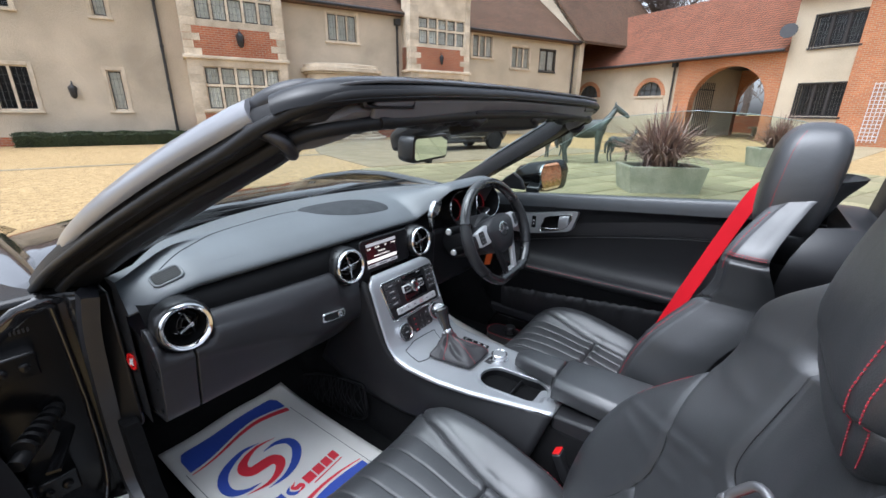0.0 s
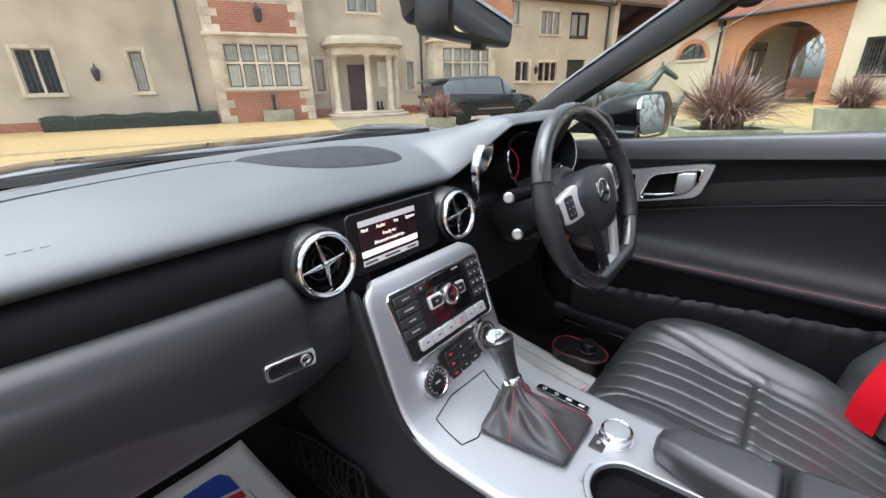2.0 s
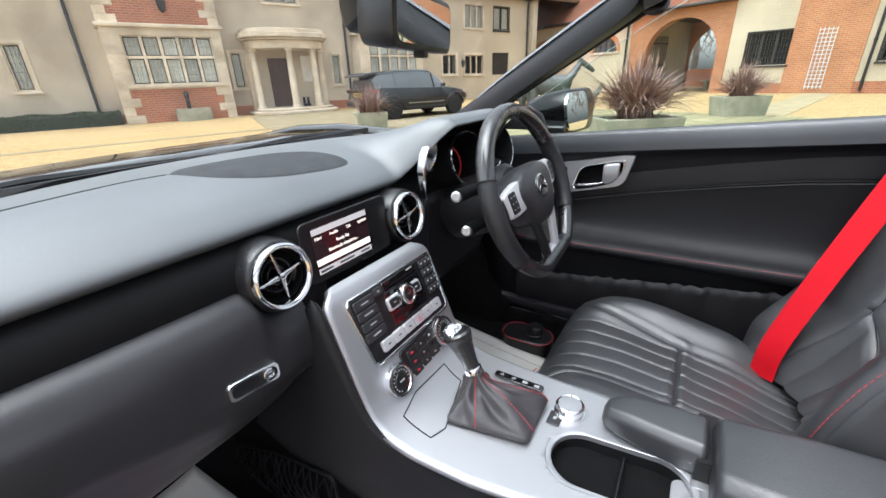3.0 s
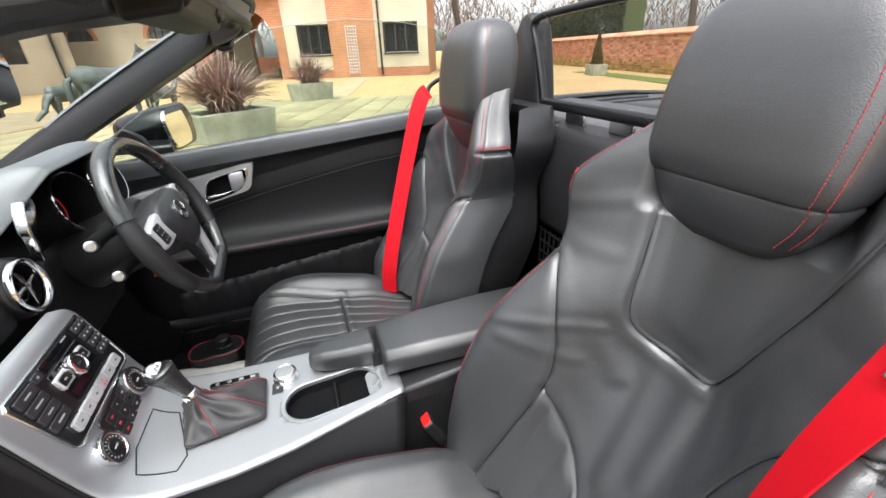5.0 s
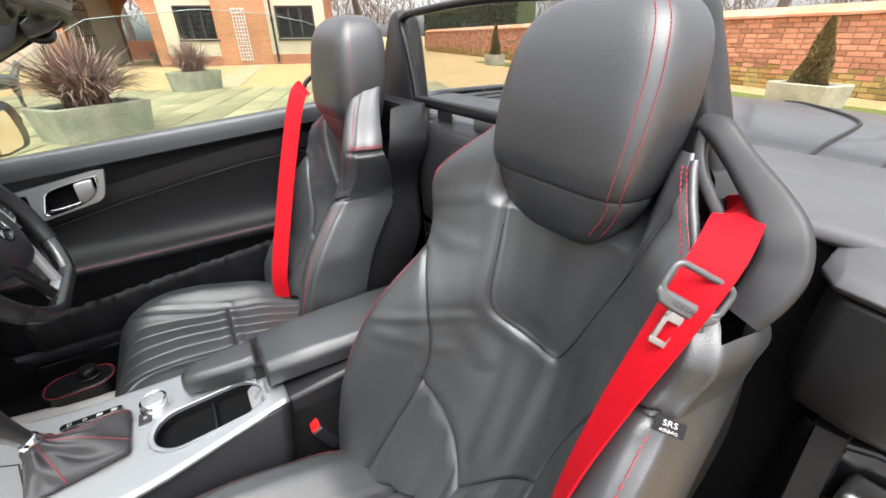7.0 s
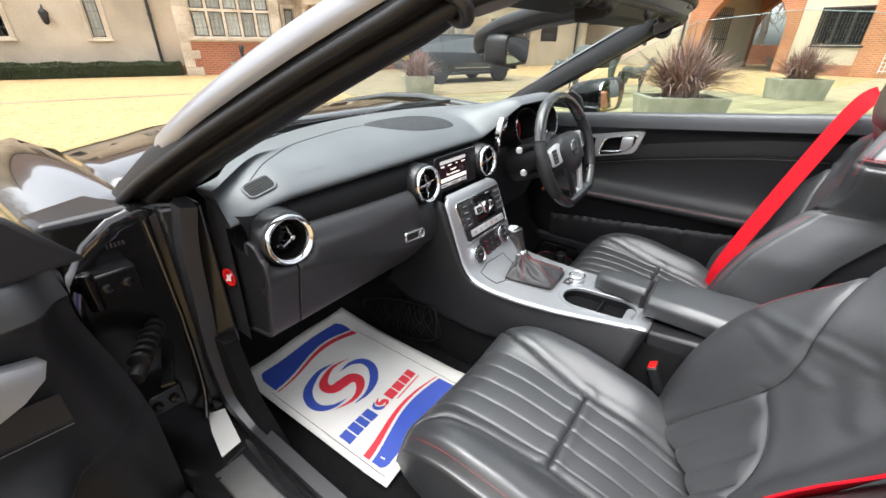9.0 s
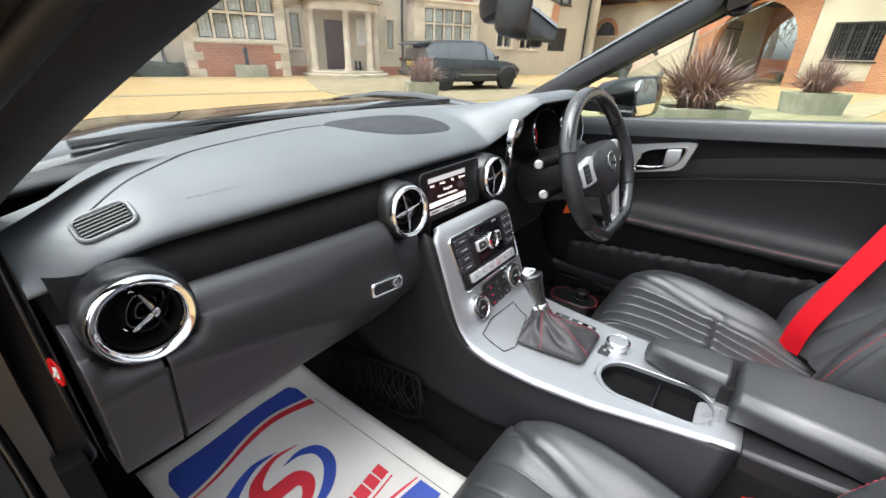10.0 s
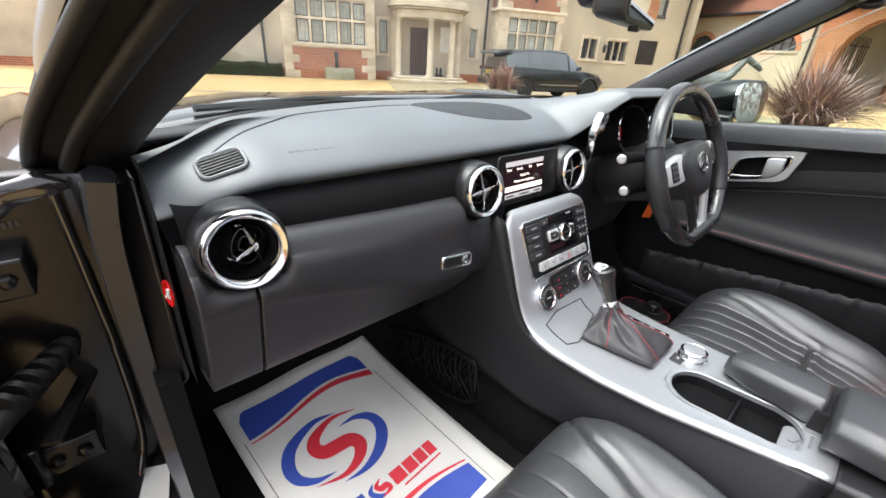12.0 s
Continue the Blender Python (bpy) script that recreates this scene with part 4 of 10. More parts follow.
def hedge(name, m, L, D, Hh, count, size, label):
    ob = thing(name, label, "hedge", m)
    bm = bmesh.new()
    rows = []
    for i in range(25):
        x = -L / 2 + L * i / 24
        h = Hh * (0.9 + 0.06 * math.sin(i * 1.7))
        rows.append([(x, -D * 0.44, 0), (x, -D * 0.46, h * 0.85), (x, -D * 0.3, h), (x, D * 0.3, h), (x, D * 0.46, h * 0.85), (x, D * 0.44, 0)])
    loft(bm, rows)
    part("core", bm, HEDGE, ob)

    def place(k):
        x = random.uniform(-L / 2, L / 2)
        side = random.random()
        j = random.gauss(0, 0.02)
        if side < 0.45:
            return (x, -D / 2 + j, random.uniform(0.02, Hh)), (random.uniform(-1, 1), -1, random.uniform(-0.3, 1))
        if side < 0.9:
            return (x, random.uniform(-D / 2, D / 2), Hh * (0.95 + 0.05 * math.sin(x * 5)) + j), (random.uniform(-1, 1), random.uniform(-1, 1), 1)
        return ((L / 2 if random.random() < 0.5 else -L / 2) + j, random.uniform(-D / 2, D / 2), random.uniform(0, Hh)), (1, random.uniform(-1, 1), 0.5)
    part("leaves", leaf_cloud(count, place, size), HEDGE, ob, "small dark green leaves", smooth=0)
    return ob


hedge("box_hedge", HM @ Matrix.Translation((-3.3, 18.85, 0)), 5.1, 0.65, 0.46, 9000, 0.035, "low clipped dark green box hedge below the house wall")


def trough_planter(x, y, ang, w, d, h, group="stone planters"):
    ob = thing("stone_planter", "weathered pale stone trough planter on the paving", "planter", pose(x, y, 0, 0, 0, ang), group)
    bm = bmesh.new()
    o, i = 0.5, 0.42
    rings = [[(sx * w * k, sy * d * k2, z) for sx, sy in ((-1, -1), (1, -1), (1, 1), (-1, 1))] for k, k2, z in
             ((0.45, 0.45, 0), (0.5, 0.5, h - 0.03), (0.5, 0.5, h), (0.43, 0.41, h), (0.42, 0.4, h - 0.12))]
    loft(bm, rings)
    part("basin", bm, TROUGH, ob, smooth=0, bevel=0.018)
    bm = bmesh.new()
    V = np.array([[(w * 0.43 * u, d * 0.41 * v, h - 0.06 + 0.02 * math.sin(9 * u) * math.cos(7 * v)) for v in np.linspace(-1, 1, 9)] for u in np.linspace(-1, 1, 9)])
    bm.free()
    part("soil", grid_mesh(V), SOIL, ob)
    return ob


def spiky_plant(x, y, z, r, h, count, seed):
    """A tuft of long arching strap leaves."""
    rng = random.Random(seed)
    ob = thing("cordyline_plant", "bronze-red spiky plant with arching strap leaves", "plant", pose(x, y, z), "spiky plants")
    verts, faces = [], []
    for k in range(count):
        az = rng.uniform(0, 2 * math.pi)
        lean = rng.random() ** 0.55
        L = h * rng.uniform(0.65, 1.15)
        reach = r * lean * rng.uniform(0.7, 1.15)
        top = L * (1 - 0.35 * lean)
        w = rng.uniform(0.007, 0.014)
        droop = rng.uniform(0.05, 0.95) * lean
        base = (rng.gauss(0, 0.09), rng.gauss(0, 0.09))
        i0 = len(verts)
        n = 7
        for q in range(n + 1):
            t = q / n
            rad = reach * t ** 1.25
            zz = top * (t - droop * t ** 3)
            ww = w * (1 - t ** 2.5) + 0.001
            cx, cy = base[0] + rad * math.cos(az), base[1] + rad * math.sin(az)
            sx, sy = -math.sin(az) * ww, math.cos(az) * ww
            verts += [(cx - sx, cy - sy, zz), (cx, cy, zz - ww * 0.5), (cx + sx, cy + sy, zz)]
            if q:
                a = i0 + 3 * q
                faces += [(a - 3, a - 2, a + 1, a), (a - 2, a - 1, a + 2, a + 1)]
    part("leaves", (verts, faces), BLADE, ob, "long bronze strap leaves", smooth=180)
    return ob


for x, y, ang, w, d, h, pr, ph, n, sd in ((6.75, 1.35, -58, 1.2, 0.75, 0.44, 0.98, 1.1, 760, 3), (12.25, -0.25, -58, 1.15, 0.6, 0.47, 0.82, 0.95, 520, 5), (7.35, 7.25, -40, 0.75, 0.5, 0.42, 0.62, 0.76, 420, 8)):
    trough_planter(x, y, ang, w, d, h)
    spiky_plant(x, y, h - 0.06, pr, ph, n, sd)


def conifer(x, y, z, h, r, seed):
    rng = random.Random(seed)
    ob = thing("topiary_conifer", "browning cone-shaped conifer in a stone trough", "shrub", pose(x, y, z))
    bm = bmesh.new()
    tube(bm, [(0, 0, 0), (0, 0, h * 0.9)], lambda s: 0.03 * (1 - 0.8 * s), 8)
    part("trunk", bm, BARK, ob)

    def place(k):
        t = rng.random() ** 1.5
        a = rng.uniform(0, 6.283)
        rr = r * (1 - t) ** 0.8 * (0.75 + 0.25 * rng.random()) * (0.9 + 0.15 * math.sin(3 * a + t * 9)) + 0.015
        return (rr * math.cos(a), rr * math.sin(a), 0.04 + h * t), (math.cos(a), math.sin(a), 1.4)
    part("crown", leaf_cloud(5000, place, 0.045), CONIFER, ob, "dense browning sprays", smooth=0)


def ivy_tree(x, y, h, seed, spread=1.0):
    """A bare winter tree: tapered trunk, forking limbs, fine twigs."""
    rng = random.Random(seed)
    ob = thing("bare_tree", "tall leafless winter tree beyond the wall", "tree", pose(x, y, 0), "bare trees")
    trunk, limbs = bmesh.new(), bmesh.new()
    verts, faces = [], []

    def seg(bm_, a, b, ra, rb, n):
        sweep(bm_, [a, b], lambda s: circle(ra + (rb - ra) * s, n), up=(0.3, 0.9, 0.1), caps=False)

    def grow(p, d, L, r, depth):
        k = 3
        for i in range(k):
            d = (d + Vector((rng.gauss(0, 0.12), rng.gauss(0, 0.12), rng.gauss(0.04, 0.08)))).normalized()
            q = p + d * L / k
            if depth > 2:
                side = d.cross(Vector((rng.gauss(0, 1), rng.gauss(0, 1), 0.3))).normalized() * r * 1.1
                v = len(verts)
                verts.extend([p - side, p + side, q + side * 0.7, q - side * 0.7])
                faces.append((v, v + 1, v + 2, v + 3))
            else:
                seg(trunk if depth == 0 else limbs, p, q, r * (1 - 0.25 * i / k), r * (1 - 0.25 * (i + 1) / k), 7 if depth < 2 else 5)
            p = q
            if depth < 5 and (i or depth):
                for _ in range(rng.choice((1, 2, 2))):
                    e = (d + Vector((rng.gauss(0, 0.6), rng.gauss(0, 0.6), rng.gauss(0.1, 0.3))) * spread).normalized()
                    grow(q, e, L * rng.uniform(0.5, 0.72), r * 0.55, depth + 1)
    grow(Vector((0, 0, 0)), Vector((0, 0, 1)), h * 0.45, h * 0.02, 0)
    part("trunk", trunk, BARK, ob)
    part("limbs", limbs, BARK, ob)
    part("twigs", (verts, faces), TWIG, ob, "fine bare twigs", smooth=0, kind="stuff")


for i, (x, y, h) in enumerate(((9, -24, 13), (15, -27, 15), (21, -24, 12), (27, -20, 14), (3, -26, 13), (34, -14, 15), (44, 2, 14), (42, 8, 15), (47, 14, 15), (40, -6, 13), (-8, -26, 14), (52, 6, 16), (38, 12, 12))):
    ivy_tree(x, y, h, 20 + i)
ever = thing("evergreen_hedge", "tall clipped evergreen hedge beyond the courtyard", "hedge", pose(0, 0, 0, 0, 0, -15.7) @ Matrix.Translation((34, -12.3, 0)) @ pose(0, 0, 0, 0, 0, 180))
bm = bmesh.new()
loft(bm, [[(x, -0.6, 0), (x, -0.6, 3.3), (x, -0.3, 3.5 + 0.1 * math.sin(x * 2)), (x, 0.5, 3.5 + 0.1 * math.sin(x * 2.3)), (x, 0.6, 0)] for x in np.linspace(-12, 10, 40)])
part("core", bm, HEDGE, ever)
part("leaves", leaf_cloud(14000, lambda k: ((random.uniform(-12, 10), random.choice((-0.62, -0.62, random.uniform(-0.6, 0.5))), random.uniform(0.6, 3.65)), (random.uniform(-1, 1), -1, random.uniform(0, 1))), 0.11), HEDGE, ever, smooth=0)

# far woods round the place
rng = random.Random(5)
verts, faces = [], []
for k in range(420):
    a = rng.uniform(0, 6.283)
    r = rng.uniform(75, 110)
    x, y, h, w = r * math.cos(a), r * math.sin(a), rng.uniform(8, 14), rng.uniform(2.5, 4.5)
    for q in range(40):
        c = Vector((x + rng.gauss(0, w * 0.6), y + rng.gauss(0, w * 0.6), h * (0.25 + 0.75 * rng.random())))
        d = Vector((rng.gauss(0, 1), rng.gauss(0, 1), 1.6)).normalized() * rng.uniform(1, 3)
        s = Vector((-y, x, 0)).normalized() * rng.uniform(0.03, 0.14)
        i = len(verts)
        verts += [c - s, c + s, c + d + s * 0.3, c + d - s * 0.3]
        faces.append((i, i + 1, i + 2, i + 3))
tagged(part("far_woods", (verts, faces), TWIG, smooth=0), "far bare woodland round the grounds", "woods", kind="stuff")

# ---- the convertible ----
car = thing("convertible_car", "black two-seat convertible with its roof down and one door open", "car")


def ip(z, table):
    return np.interp(z, [a for a, _ in table], [b for _, b in table])


# --- floor, tunnel, bulkhead ---
V = np.array([[(x, y, 0.262 + 0.3 * max(0, y - 1.12) ** 1.2 * 2.2) for x in np.linspace(-0.7, 0.7, 9)] for y in np.linspace(-0.25, 1.5, 36)])
part("floor_pan", grid_mesh(V), CARPET, car, "black carpeted floor", smooth=60, solid=0.02)
bm = bmesh.new()
loft(bm, [[(l - 0.035, y, 0.262), (l - 0.028, y, z - 0.06), (l, y, z), (r, y, z), (r + 0.028, y, z - 0.06), (r + 0.035, y, 0.262)] for y, z, l, r in
          ((1.4, 0.5, -0.1, 0.17), (1.0, 0.5, -0.1, 0.17), (0.86, 0.545, -0.1, 0.16), (0.78, 0.545, -0.1, 0.15), (0.6, 0.54, -0.088, 0.15), (0.45, 0.54, -0.066, 0.14), (0.34, 0.545, -0.056, 0.13), (0.1, 0.56, -0.052, 0.13), (-0.15, 0.56, -0.052, 0.13))])
part("centre_tunnel", bm, CARPET, car, "black carpet over the centre tunnel", bevel=0.015, seg=3)
bm = bmesh.new()
box(bm, -0.72, 0.72, -0.26, -0.2, 0.25, 0.98)
part("rear_bulkhead", bm, CARPET, car, bevel=0.02)
bm = bmesh.new()
prism(bm, [(-0.205, 0.72), (-0.12, 0.74), (-0.1, 0.9), (-0.13, 0.985), (-0.205, 1.0)], 0, -0.13, 0.22)
part("centre_storage_box", bm, TRIM, car, "dark trim box between the seats", bevel=0.018, seg=3)
bm = bmesh.new()
prism(bm, [(-0.205, 0.9), (-0.15, 0.93), (-0.15, 0.99), (-0.205, 1.0)], 0, 0.222, 0.6)
part("rear_shelf", bm, TRIM, car, bevel=0.015, seg=3)
bm = bmesh.new()
prism(bm, [(-0.205, 0.9), (-0.15, 0.93), (-0.15, 0.99), (-0.205, 1.0)], 0, -0.5, -0.132)
part("rear_shelf", bm, TRIM, car, bevel=0.015, seg=3)
bm = bmesh.new()
for k in range(9):
    tube(bm, [(0.03 + 0.02 * k, -0.112 - 0.0 * k, 0.74), (0.06 + 0.016 * k, -0.115, 0.45)], 0.0025, 5)
for k in range(10):
    tube(bm, [(0.035 + 0.004 * k, -0.113, 0.73 - 0.03 * k), (0.2 - 0.004 * k, -0.113, 0.735 - 0.03 * k)], 0.0025, 5)
part("net_pouch", bm, RUBBER, car, "black elastic net pouch", kind="stuff")

# --- dashboard ---
XD = np.linspace(-0.64, 0.66, 200)


def ws_y(x):
    return 1.31 - 0.30 * (abs(x) / 0.66) ** 2.2


def pad_profile(x):
    """Upper dash pad from the windscreen foot to its rear lip and the recessed band under it."""
    end = float(smooth01(0.50, 0.66, abs(x)))
    hood = float(smooth01(0.17, 0.27, x) * (1 - smooth01(0.53, 0.63, x)))
    drop = 0.035 * end
    y0 = ws_y(x)
    lipy = 0.952 - 0.083 * hood + 0.008 * end
    pts = [(y0, 0.945 - drop), (y0 * 0.6 + lipy * 0.4, 0.956 - drop * 1.0 + 0.006 * hood), (lipy + 0.11, 0.948 - drop + 0.038 * hood),
           (lipy + 0.055, 0.932 - drop + 0.07 * hood), (lipy + 0.02, 0.913 - drop * 0.9 + 0.09 * hood), (lipy + 0.002, 0.898 - drop * 0.8 + 0.098 * hood),
           (lipy + 0.002, 0.887 - drop * 0.7 + 0.098 * hood), (lipy + 0.02 + 0.07 * hood, 0.876 - drop * 0.5 + 0.1 * hood)]
    return pts


rows = []
for x in XD:
    rows.append([(x, q.x, q.y) for q in [Vector((a, b, 0)) for a, b in pad_profile(x)]])
fine_rows = [[Vector((p[0], p[1], p[2])) for p in spline(r, 60)] for r in rows]
V = np.array([[tuple(p) for p in r] for r in fine_rows])
dash = part("dashboard", grid_mesh(V), PAD, car, "soft grey-black dashboard pad, sky sheen in its colour", smooth=60)
# rounded end caps
for sgn, i in ((-1, 0), (1, -1)):
    bm = bmesh.new()
    edge = [Vector(p) for p in V[i]]
    lowz = 0.60
    ring = edge + [Vector((edge[0].x, 0.99, lowz)), Vector((edge[0].x, 1.12, lowz))]
    inner = [p + Vector((sgn * 0.006, 0, 0)) for p in ring]
    vs = [bm.verts.new(p) for p in ring]
    bm.faces.new(vs)
    part("dash_end", bm, PLASTIC, dash, smooth=0)


def band(x):
    """The dark recessed band, drawn forward round the vents."""
    return [(0.985, 0.885), (0.958, 0.876), (0.942, 0.862), (0.934, 0.84), (0.932, 0.80), (0.936, 0.74)]


V = np.array([[(x, y, z) for y, z in band(x)] for x in np.linspace(-0.625, 0.62, 90)])
part("recessed_band", grid_mesh(V), MATTE, dash, "matt black recessed band", smooth=60)


def lid_top(x):
    """The upper edge of the lid: it falls towards the middle and ducks under the inner vent."""
    line = float(np.interp(x, [-0.63, -0.51, -0.36, -0.215, -0.118], [0.832, 0.827, 0.819, 0.814, 0.811]))
    if x > -0.208:
        line = min(line, 0.83 - math.sqrt(max(0.0, 0.058 ** 2 - (x + 0.15) ** 2)))
    if abs(x + 0.572) < 0.056:
        line = min(line, 0.836 - math.sqrt(0.056 ** 2 - (x + 0.572) ** 2))
    return line


def glove_profile(x):
    """From the ledge behind the lid over its rolled edge and down to its foot."""
    t = float(smooth01(-0.26, -0.118, x))
    top, crease = lid_top(x), float(np.interp(x, [-0.56, -0.5, -0.41, -0.29, -0.12], [0.765, 0.755, 0.735, 0.7, 0.69]))
    k = 0.012 * t
    foot = 0.64 + 0.03 * float(smooth01(-0.2, -0.118, x)) ** 2
    return [(0.938 + k, top - 0.02), (0.935 + k, top - 0.003), (0.928 + k, top), (0.915 + k, top - 0.007), (0.905 + k, top - 0.022), (0.897 + k, (top + crease) / 2 + 0.004),
            (0.8925 + k, crease + 0.008), (0.898 + k, crease - 0.012), (0.909 + k, (crease + foot) / 2), (0.92 + k, foot + 0.012), (0.935 + k, foot), (0.96, foot - 0.004), (1.03, 0.622), (1.2, 0.60)]


for a, b in ((-0.632, -0.571), (-0.566, -0.118)):
    xs = np.linspace(a, b, 40 if b < -0.5 else 160)
    V = np.array([[(x, p.x, p.y) for p in spline([(y, z, 0) for y, z in glove_profile(x)], 52)] for x in xs])
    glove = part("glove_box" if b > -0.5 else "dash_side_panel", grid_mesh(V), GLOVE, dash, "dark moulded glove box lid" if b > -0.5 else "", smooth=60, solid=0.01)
# the filler behind the inner vent, down to the console side
V = np.array([[(x, y, z) for z, y in zip(np.linspace(0.83, 0.7, 10), np.linspace(0.93, 0.935, 10))] for x in np.linspace(-0.12, -0.06, 5)])
part("dash_filler", grid_mesh(V), GLOVE, dash, smooth=60, solid=0.004)
bm = bmesh.new()
ring = [(-0.6315, p.x, p.y) for p in spline([(y, z, 0) for y, z in glove_profile(-0.6315)], 30)] + [(-0.6315, 1.2, 0.86)]
bm.faces.new([bm.verts.new(p) for p in ring])
part("side_cap", bm, SATIN, dash, smooth=0)
part("firewall", boxes((-0.72, 0.72, 1.4, 1.43, 0.24, 0.9)), SATIN, car, smooth=0)
# glove box catch with a lock, in a scooped recess
gm = frame_to((-0.238, 0.886, 0.7255), (-0.06, -1, 0.1), (0, 0, 1)) @ pose(0, 0, 0, 0, 0, -4)
bm = bmesh.new()
loft(bm, [[gm @ Vector((a, b, z)) for a, b in rounded(w, h, 0.0065)] for w, h, z in ((0.07, 0.026, -0.004), (0.07, 0.026, 0.006), (0.067, 0.023, 0.0085), (0.061, 0.017, 0.0085), (0.06, 0.016, 0.004))], caps=False)
catch = part("glove_catch", bm, CHROME, dash, "chrome glove box catch", smooth=50)
bm = bmesh.new()
plate(bm, 0.062, 0.018, 0.004, 0.0055, gm)
part("catch_inset", bm, SATIN, catch, bevel=0.002)
bm = bmesh.new()
revolve(bm, [(0.0005, 0.008), (0.004, 0.008), (0.0045, 0.0095), (0.0065, 0.0095), (0.0078, 0.0085), (0.0085, 0.005)], gm @ Matrix.Translation((0.0195, 0, 0)), 24)
part("lock", bm, CHROME, catch)
bm = bmesh.new()
box(bm, -0.0035, 0.0035, -0.0008, 0.0008, 0.0079, 0.0084, gm @ Matrix.Translation((0.0195, 0, 0)))
part("key_slot", bm, MATTE, catch, smooth=0)
# the scoop beside the catch, dished into the lid
V = np.array([[gm @ Vector((-0.036 - 0.044 * t, (0.0115 - 0.023 * q) * (1 - 0.25 * t) - 0.002 - 0.005 * t, 0.0052 - 0.011 * math.sin(math.pi * q) * (1 - t) ** 0.7)) for q in np.linspace(0, 1, 9)] for t in np.linspace(0, 1, 10)])
part("catch_scoop", grid_mesh(V), MATTE, catch, "dark finger scoop", smooth=60)

for sx in (-1, 1):
    bm = bmesh.new()
    loft(bm, [[(sx * 0.642, y, z) for y, z in ((1.035, 0.58), (1.32, 0.58), (1.32, 0.905), (1.045, 0.895))], [(sx * 0.7, y, z) for y, z in ((1.07, 0.5), (1.32, 0.5), (1.32, 0.9), (1.1, 0.885))]])
    part("post_trim", bm, SATIN, dash, bevel=0.008)


def on_pad(x, y, lift=0.0):
    """A point of the pad's top and its normal."""
    def z_at(a, b):
        q = spline([(c, d, 0) for c, d in pad_profile(a)[:6]], 60)
        return float(np.interp(b, [p.x for p in q][::-1], [p.y for p in q][::-1]))
    z, e = z_at(x, y), 0.004
    nrm = Vector((-(z_at(x + e, y) - z) / e, -(z_at(x, y + e) - z_at(x, y - e)) / (2 * e), 1)).normalized()
    return Vector((x, y, z)) + nrm * lift, nrm


edge = spline([(-0.158, 1.125, 0), (-0.12, 1.062, 0), (-0.06, 1.026, 0), (0.03, 1.008, 0), (0.1, 1.008, 0), (0.112, 1.04, 0), (0.09, 1.095, 0), (0.03, 1.135, 0), (-0.06, 1.15, 0), (-0.13, 1.145, 0), (-0.158, 1.125, 0)], 60)
V = np.array([[tuple(on_pad(-0.02 + (p.x + 0.02) * r, 1.078 + (p.y - 1.078) * r, 0.0012 if r < 0.99 else 0.0)[0]) for p in edge] for r in (0.0, 0.3, 0.55, 0.75, 0.9, 0.97, 1.0)])
part("speaker_grille", grid_mesh(V), GRILLECLOTH, dash, "dark fabric speaker grille", smooth=60)
for k in range(6):
    p, nrm = on_pad(-0.47 + 0.012 * k, 0.985)
    bm = bmesh.new()
    box(bm, -0.0035, 0.0035, -0.0025, 0.0025, 0, 0.0005, frame_to(p, nrm, (0, 1, 0)))
    part("embossed_bar", bm, PAD, dash, smooth=0)
bm = bmesh.new()
tube(bm, [on_pad(p.x, p.y, -0.0004)[0] for p in spline([(-0.565, 1.01, 0), (-0.45, 1.068, 0), (-0.33, 1.105, 0), (-0.22, 1.128, 0), (-0.16, 1.126, 0)], 40)], 0.0016, 6)
part("pad_seam", bm, GRILLECLOTH, dash, "fine moulded seam across the pad", smooth=60)
# passenger bag warning sticker on the dash end
am = frame_to((-0.6435, 1.01, 0.747), (-1, -0.15, 0.05))
bm = bmesh.new()
revolve(bm, [(0.014, 0.0), (0.014, 0.0015), (0.0185, 0.0015), (0.0185, 0.0)], am, 28)
st = part("warning_sticker", bm, RED, dash, "red ring warning sticker")
bm = bmesh.new()
box(bm, -0.015, 0.015, -0.002, 0.002, 0.0, 0.0018, am @ pose(0, 0, 0, 0, 0, 45))
box(bm, -0.006, 0.004, -0.008, 0.004, 0.0, 0.0012, am)
part("sticker_print", bm, WHITE, dash, smooth=0)

# defroster vent
vp, vn = on_pad(-0.557, 0.99, 0.0008)
dm = frame_to(vp, vn, (0, 1, 0.4))
bm = bmesh.new()
rim = [dm @ Vector((a, b, 0)) for a, b in rounded(0.056, 0.036, 0.011)]
tube(bm, rim, 0.0028, 8, closed=True)
dv = part("defroster_vent", bm, PAD, car, "small slatted side defroster vent")
bm = bmesh.new()
plate(bm, 0.05, 0.03, 0.008, 0.002, dm)
part("vent_well", bm, MATTE, dv, smooth=0)
for k in range(6):
    bm = bmesh.new()
    box(bm, -0.024, 0.024, -0.0006, 0.0006, 0.0016, 0.0028, dm @ pose(0, -0.0125 + 0.005 * k, 0, 0, 0, 0))
    part("slat", bm, SATIN, dv, smooth=0)


